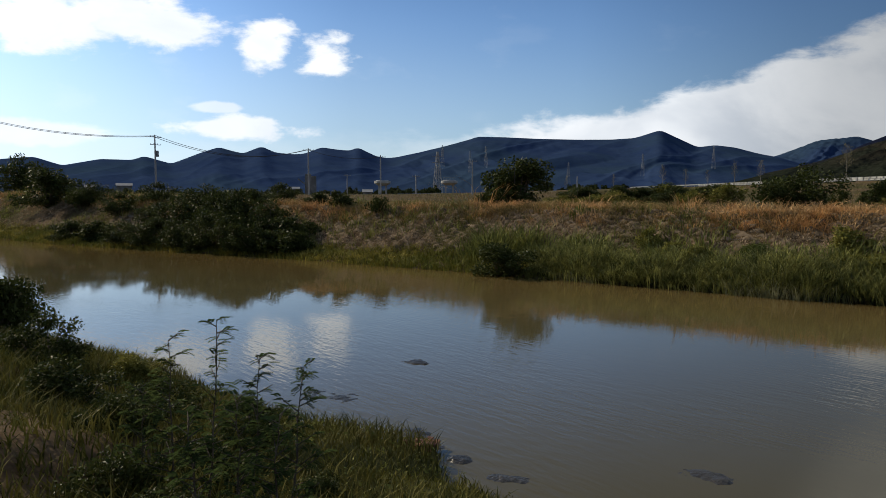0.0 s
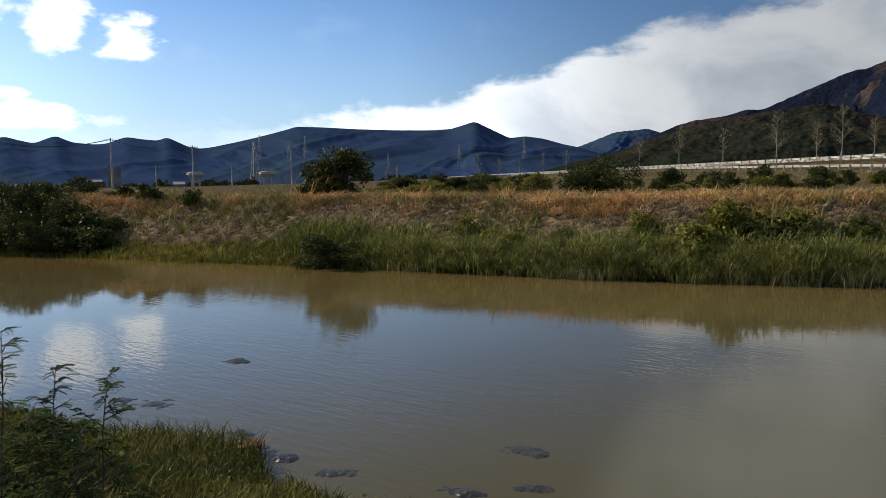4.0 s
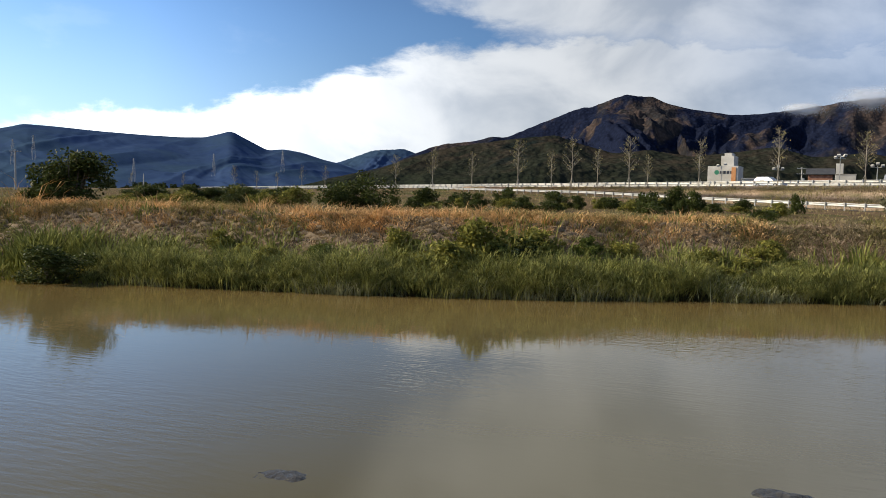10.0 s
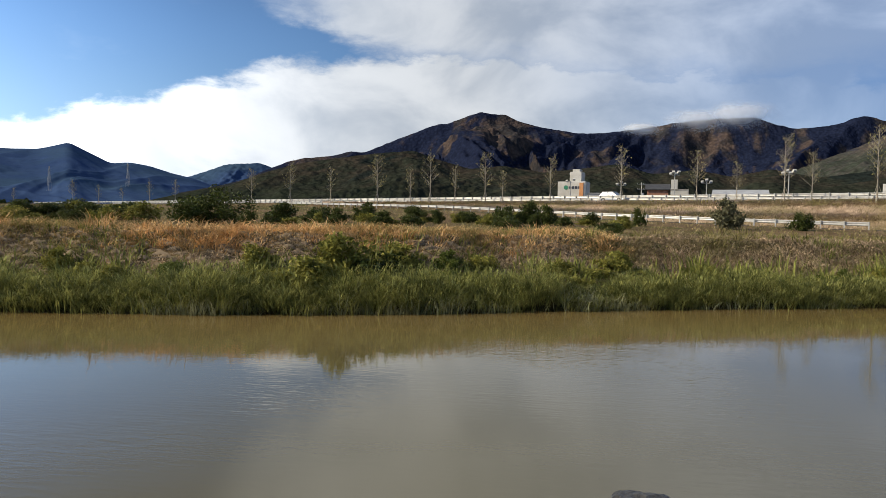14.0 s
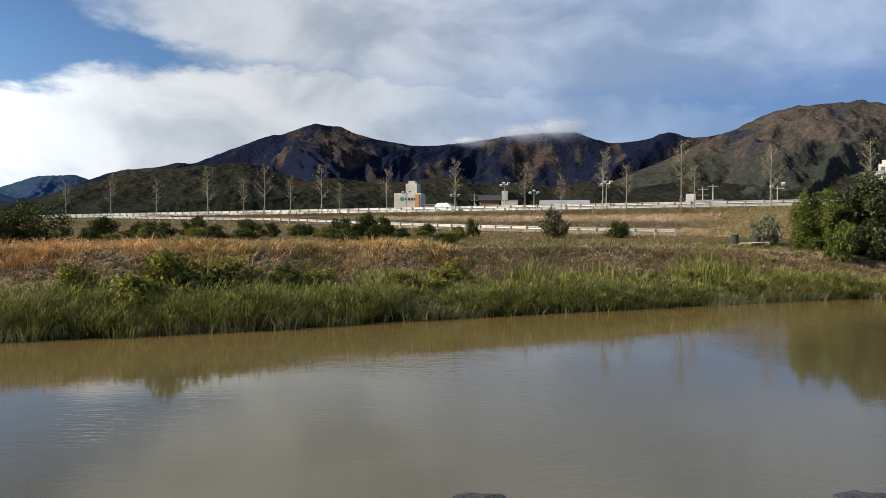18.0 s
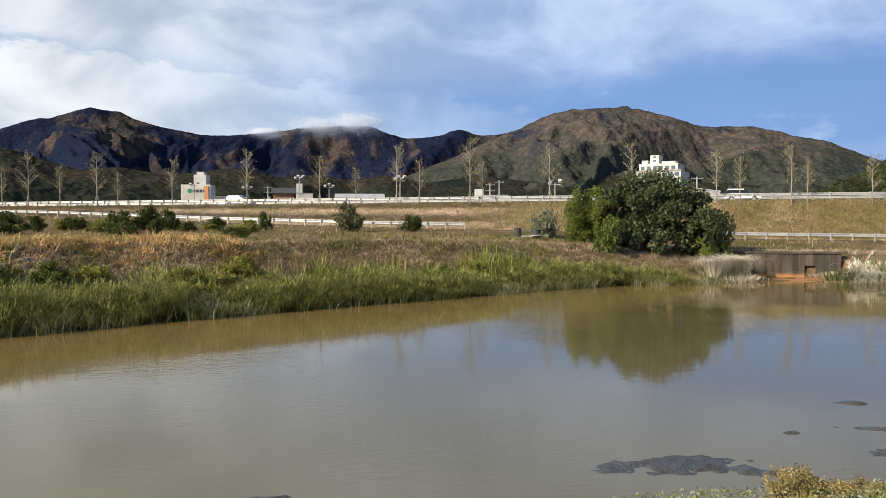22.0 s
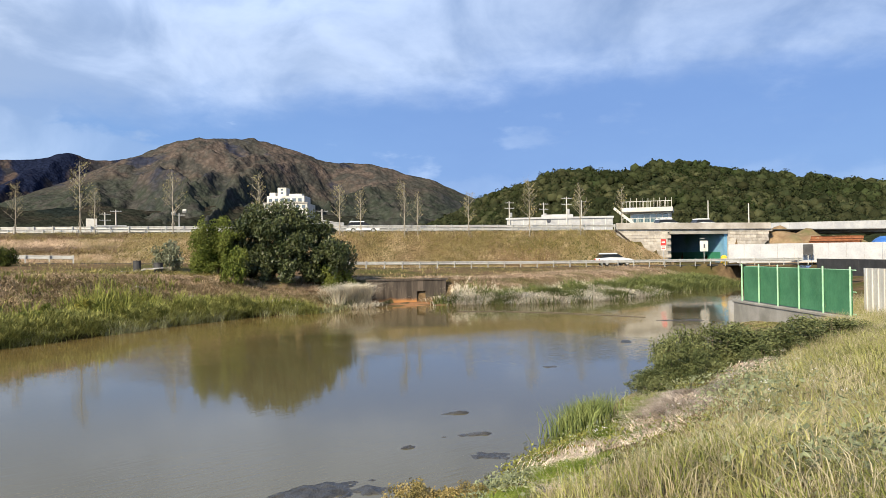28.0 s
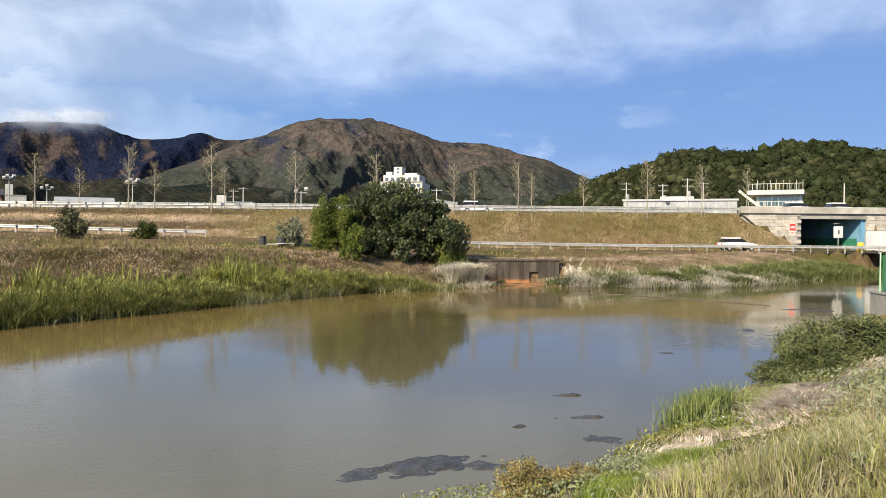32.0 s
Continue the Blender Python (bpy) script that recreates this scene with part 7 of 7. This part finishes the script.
def green_fence():
    """Tarpaulin fence on a concrete quay wall."""
    a, b = Vector((*plan(64.7, 41.2), 0)), Vector((*plan(71.35, 32.2), 0))
    d = b - a
    ang = math.degrees(math.atan2(d.y, d.x))
    t = thing("green_fence", "green tarpaulin site fence with mint-green posts", "fence", pose(a.x, a.y, 1.12, 0, 0, ang))
    n = 5
    L = d.length / n
    for k in range(n + 1):
        p = part("post", tube(bmesh.new(), (k * L, -0.06, -0.1), (k * L, -0.06, 1.82), 0.036, 0.036, 8), MINT, t)
        part("cap", tube(bmesh.new(), (k * L, -0.06, 1.82), (k * L, -0.06, 1.86), 0.042, 0.02, 8), MINT, p)
    for k in range(n):
        V, F = [], []
        for i in range(13):
            for j in range(9):
                s, q = i / 12, j / 8
                V.append((k * L + s * L, 0.03 + 0.05 * math.sin(s * math.pi) * math.sin(q * math.pi) + 0.012 * math.sin(j * 2.4 + k), 0.03 + 1.7 * q))
        for i in range(12):
            for j in range(8):
                F.append((i * 9 + j, i * 9 + 9 + j, i * 9 + 10 + j, i * 9 + j + 1))
        part("tarpaulin", raw("tarpaulin", V, [np.array(F)], GREENP, True), parent=t)
    for z in (0.06, 0.9, 1.72):
        part("rail", tube(bmesh.new(), (0, 0.16, z), (d.length, 0.16, z), 0.025, 0.025, 6), MINT, t)
    w = tagged(new("quay_wall"), "weathered concrete quay wall under the fence", "wall", kind="structure")
    w.matrix_world = pose(a.x, a.y, 0, 0, 0, ang)
    part("wall", boxed((d.length + 1.2, 0.5, 2.0), (d.length / 2 - 0.3, 0.1, 0.1), 0.03), CONC, w)
    part("coping", boxed((d.length + 1.3, 0.6, 0.12), (d.length / 2 - 0.3, 0.1, 1.05), 0.02), CONC, w)
    part("end_wall", boxed((0.5, 5.0, 2.0), (-0.6, 2.4, 0.1), 0.03), CONC, w)


green_fence()

# steel stock, sheet piles and tarp on the bank behind the hoarding
for k in range(7):
    x, y = plan(70.6 + 0.06 * (k % 6), 111 + 0.7 * (k % 6))
    t = thing("steel_beam", "rusty brown steel beam in a stack", "steel beam", pose(x, y, 4.7 + 0.33 * (k % 3), 0, 0, -62 + 3 * (k % 2)), "stacked steel beams")
    bm = boxed((6.0, 0.3, 0.04), (0, 0, 0.15))
    box(bm, (6.0, 0.3, 0.04), (0, 0, -0.15))
    box(bm, (6.0, 0.04, 0.28), (0, 0, 0))
    part("beam", bm, RUSTM, t)
x, y = plan(74.0, 110)
t = thing("tarpaulin_heap", "blue tarpaulin over a heap of building material", "tarpaulin", pose(x, y, 3.6))
bm = bmesh.new()
bmesh.ops.create_icosphere(bm, subdivisions=3, radius=1, matrix=Matrix.Diagonal((4.5, 2.5, 1.9, 1)))
for v in bm.verts:
    v.co += Vector((0.2, 0.2, 0.18)) * noise.noise(v.co * 0.9)
part("sheet", bm, TARP, t)


def car(m, label, color, kind="hatchback"):
    """A car with its body, glasshouse, wheels and lights; x is forward."""
    t = thing("car", label, "car", m)
    bm = bmesh.new()
    prof = [(-2.1, 0.35), (-2.15, 0.75), (-2.05, 0.95), (-1.0, 1.02), (0.9, 0.98), (1.9, 0.82), (2.15, 0.62), (2.12, 0.35)]
    for y in (-0.85, 0.85):
        bm.faces.new([bm.verts.new((x, y, z)) for x, z in prof])
    a, b = list(bm.faces)
    for k in range(len(prof)):
        j = (k + 1) % len(prof)
        bm.faces.new([a.verts[k], a.verts[j], b.verts[j], b.verts[k]])
    bmesh.ops.recalc_face_normals(bm, faces=bm.faces)
    bmesh.ops.bevel(bm, geom=list(bm.edges), offset=0.05, segments=2, affect="EDGES")
    body = part("body", bm, color, t)
    g = bmesh.new()
    for y, k in ((-0.8, 0), (0.8, 0)):
        g.faces.new([g.verts.new((x, y * s, z)) for x, z, s in ((-1.95, 0.98, 1), (-1.6, 1.45, 0.82), (0.1, 1.5, 0.82), (0.95, 1.0, 1))])
    a, b = list(g.faces)
    for k in range(4):
        j = (k + 1) % 4
        g.faces.new([a.verts[k], a.verts[j], b.verts[j], b.verts[k]])
    bmesh.ops.recalc_face_normals(g, faces=g.faces)
    part("glasshouse", g, CARGLASS, t)
    part("roof", boxed((1.85, 1.38, 0.16), (-0.75, 0, 1.47), 0.05), color, t)
    for x in (-1.3, 1.3):
        for y in (-0.78, 0.78):
            w = part("wheel", tube(bmesh.new(), (x, y - 0.1, 0.32), (x, y + 0.1, 0.32), 0.32, 0.32, 14), BLACK, t)
            part("rim", tube(bmesh.new(), (x, y - 0.12, 0.32), (x, y + 0.12, 0.32), 0.19, 0.19, 10), STEEL, w)
    for y in (-0.6, 0.6):
        part("headlight", boxed((0.1, 0.34, 0.14), (2.12, y, 0.68), 0.02), WHITE, t)
        part("tail_light", boxed((0.1, 0.26, 0.18), (-2.13, y, 0.78), 0.02), RED, t)
    return t


def road_pose(q, w, flip=False):
    x, y = road_xy(q, w)
    return pose(x, y, ROAD_Z + 0.005, 0, 0, math.degrees(math.atan2(-0.515, 0.857)) + (180 if flip else 0))


car(road_pose(-6.8, -1.4), "white car on the road over the underpass", CARW)
car(road_pose(-12.5, -1.6), "white car on the main road beside the parapet", CARW)
car(road_pose(34.5, -6.0), "white car on the main road behind the guard rail", CARW)
car(road_pose(103.5, -6.0), "white estate car on the main road", CARW)


def side_road_pose(q):
    x, y = road_xy(q, low_w(q) - 2.2)
    return pose(x, y, low_z(q) + 0.035, 0, 0, math.degrees(math.atan2(-0.515, 0.857)))


car(side_road_pose(5.5), "white hatchback on the side road before the underpass", CARW)


# ---- culvert ----
def culvert():
    ang = math.degrees(math.atan2(-0.507, 0.862))
    c = tagged(new("culvert_headwall"), "dark stained concrete culvert headwall with a square outlet", "culvert", kind="structure")
    c.matrix_world = pose(34.6, 45.3, 0, 0, 0, ang)
    bm = boxed((3.75, 0.4, 2.2), (1.85, 0, 0.62), 0.03)
    part("wall", bm, STAINED, c)
    part("wall", boxed((1.6, 0.4, 2.2), (5.2, 0, 0.62), 0.03), STAINED, c)
    part("lintel", boxed((0.75, 0.4, 0.82), (4.07, 0, 1.31), 0.02), STAINED, c)
    part("coping", boxed((6.3, 0.55, 0.14), (3.0, 0.0, 1.78), 0.02), STAINED, c)
    part("outlet", boxed((0.72, 2.5, 0.1), (4.07, 1.2, 0.03)), RUSTSOIL, c)
    for x in (3.66, 4.48):
        part("outlet_side", boxed((0.1, 2.5, 1.0), (x, 1.45, 0.45)), STAINED, c)
    bm = bmesh.new()
    bmesh.ops.create_grid(bm, x_segments=30, y_segments=20, size=1, matrix=pose(3.0, -3.4, 0.11) @ Matrix.Diagonal((3.3, 3.3, 1, 1)))
    for v in bm.verts:
        r = math.hypot((v.co.x - 2.9) / 3.0, (v.co.y + 1.0) / 3.4)
        v.co.z += 0.05 * noise.noise(v.co * 0.8) - max(0, r - 0.38) * 0.36
    part("silt_apron", bm, RUSTSOIL, c, "orange silt spread before the outlet")


culvert()


def rock(seed, size):
    bm = bmesh.new()
    bmesh.ops.create_icosphere(bm, subdivisions=2, radius=1)
    for v in bm.verts:
        v.co *= 1 + 0.35 * noise.noise(v.co * 1.3 + Vector((seed, 0, 0)))
        v.co = Vector((v.co.x * size[0], v.co.y * size[1], v.co.z * size[2]))
    return to_mesh(bm, "stone", STONE)


ROCKS = [rock(k * 3.7, s) for k, s in enumerate(((0.42, 0.32, 0.18), (0.3, 0.28, 0.16), (0.5, 0.3, 0.14)))]
for k, (x, y) in enumerate(((22.6, 42.9), (23.3, 43.15), (24.6, 43.4), (25.4, 43.6), (26.2, 43.7), (26.9, 43.9), (27.5, 43.95), (24.9, 43.6), (31.5, 43.4))):
    sf, _ = shore(np.array(x), np.array(y))
    t = thing("stone", "pale weathered stone at the water's edge", "stone", pose(x, y, max(0.0, float(ground_z(x, y))) + 0.06, 0, 0, k * 53), "stones at the water's edge", data=ROCKS[k % 3])
for k, (az, el) in enumerate(((21.4, -0.9), (24.6, -1.2), (21.0, -0.85))):
    x, y = plan(az, 50)
    thing("debris", "pale scrap lying in the dry grass", "debris", pose(x, y, float(ground_z(x, y)) + 0.06, 0, 0, 40 * k) @ Matrix.Diagonal((0.5, 0.6, 0.6, 1)), data=ROCKS[k])
for az, r in ((21.0, 0.3), (22.4, 0.35)):
    x, y, z = polar(az, 66)
    t = thing("barrel", "dark plastic barrel beside the silvery shrub", "barrel", pose(x, y, z))
    part("body", tube(bmesh.new(), (0, 0, -0.05), (0, 0, 0.85), r, r * 1.08, 12), DARKM, t)
    part("rim", tube(bmesh.new(), (0, 0, 0.83), (0, 0, 0.9), r * 1.12, r * 1.12, 12), DARKM, t)
x, y, z = polar(21.4, 65)
t = thing("scrap_pile", "low pile of grey boards and scrap", "scrap pile", pose(x, y, z))
for k in range(7):
    part("board", box(bmesh.new(), (2.2, 0.2, 0.05), m=pose(0.4 * (k - 3), 0.15 * (k % 3), 0.08 + 0.05 * k, 4 * (k % 3), 3 * (k % 2), 25 * k)), GREYM if k % 2 else BARKL, t)


# ---- mud in the water ----
def mud_bank(x, y, a, b, h, turn, label="dark wet mud hump breaking the water"):
    bm = bmesh.new()
    bmesh.ops.create_grid(bm, x_segments=44, y_segments=30, size=1)
    for v in bm.verts:
        p = Vector((v.co.x * a, v.co.y * b, 0))
        r = math.hypot(v.co.x, v.co.y)
        n1 = noise.fractal(Vector((p.x * 1.6 + x, p.y * 1.6 + y, 1)), 0.8, 2.0, 3)
        n2 = noise.fractal(Vector((p.x * 7 + x, p.y * 7, y)), 0.7, 2.0, 3)
        v.co = Vector((p.x, p.y, h * (0.6 - 0.95 * r * r + 0.75 * n1) + 0.018 * n2 - 0.01))
    bmesh.ops.delete(bm, geom=[v for v in bm.verts if v.co.z < -0.12], context="VERTS")
    me = to_mesh(bm, "mud_bank", MUD, True)
    thing("mud_bank", label, "mud", pose(x, y, 0, 0, 0, turn), "mud humps in the shallows", data=me)


for x, y, a, b, h, tn in ((-13.65, 8.5, 0.38, 0.3, 0.05, 10), (-5.8, 7.87, 0.5, 0.26, 0.07, 20), (-5.5, 6.35, 0.42, 0.2, 0.06, 20), (-4.95, 6.92, 0.4, 0.2, 0.06, 30), (-9.3, 5.55, 0.75, 0.5, 0.06, 15), (-8.1, 5.65, 0.3, 0.2, 0.05, 0),
                          (-7.2, 5.7, 0.35, 0.22, 0.05, 40), (-12.2, 5.7, 0.9, 0.4, 0.02, 15),
                          (0.3, 10.1, 0.45, 0.3, 0.09, 5), (6.3, 10.0, 1.45, 0.5, 0.10, -12), (7.2, 9.5, 0.6, 0.28, 0.07, -25), (12.1, 12.6, 0.5, 0.16, 0.06, -30), (10.85, 10.95, 0.65, 0.17, 0.06, -28),
                          (9.85, 9.7, 0.6, 0.35, 0.05, -40), (19.1, 15.4, 0.5, 0.2, 0.05, -45), (9.35, 11.05, 0.2, 0.1, 0.05, 0), (26.5, 17.5, 0.9, 0.3, 0.05, 30), (36.8, 20.4, 1.8, 0.35, 0.05, -50)):
    mud_bank(x, y, a, b, h, tn)

# floating boom
pts = [(33.5, 34.6), (35.4, 32.4), (36.4, 29.5), (36.9, 26), (37.0, 23.1)]
t = thing("floating_boom", "thin rusty floating boom across the corner", "boom", pose(33.5, 34.6, 0))
for a, b in zip(pts, pts[1:]):
    part("pipe", tube(bmesh.new(), (a[0] - 33.5, a[1] - 34.6, 0.03), (b[0] - 33.5, b[1] - 34.6, 0.015), 0.022, 0.022, 6), BARK, t)

# small heap of broken bricks at the near shore
CHIP = to_mesh(boxed((0.19, 0.09, 0.06), (0, 0, 0), 0.01), "brick", BRICK)
t = thing("brick_heap", "small heap of broken bricks at the near shore", "bricks", pose(-8.6, 5.35, 0.02))
rb = np.random.default_rng(9)
for k in range(16):
    part("brick", CHIP, parent=t, at=pose(rb.normal(0, 0.16), rb.normal(0, 0.10), 0.03 + abs(rb.normal(0, 0.06)), rb.uniform(-20, 20), rb.uniform(-20, 20), rb.uniform(0, 180)))


def earth_mound():
    """Bare spoil heap beside the underpass."""
    x, y = plan(68.6, 115)
    t = thing("earth_mound", "bare tan earth heap beside the underpass wall", "earth heap", pose(x, y, 1.9, 0, 0, -67))
    bm = bmesh.new()
    bmesh.ops.create_grid(bm, x_segments=40, y_segments=24, size=1, matrix=Matrix.Diagonal((13.0, 6.0, 1, 1)))
    for v in bm.verts:
        r = math.hypot((v.co.x + 2.5) / (10.5 if v.co.x < -2.5 else 15.5), v.co.y / 6.0)
        v.co.z = 5.2 * max(0.0, 1 - r) ** 0.55 * (1 + 0.25 * noise.noise(v.co * 0.5)) + 0.15 * noise.noise(v.co * 2.0) - 0.2
    part("heap", to_mesh(bm, "heap", mat("bare_earth", (0.24, 0.16, 0.09), (0.38, 0.27, 0.16), 0.9, 0.95, 0.6, 5.0, c=(0.16, 0.15, 0.06), big=0.3, k=0.8), True), parent=t)


earth_mound()
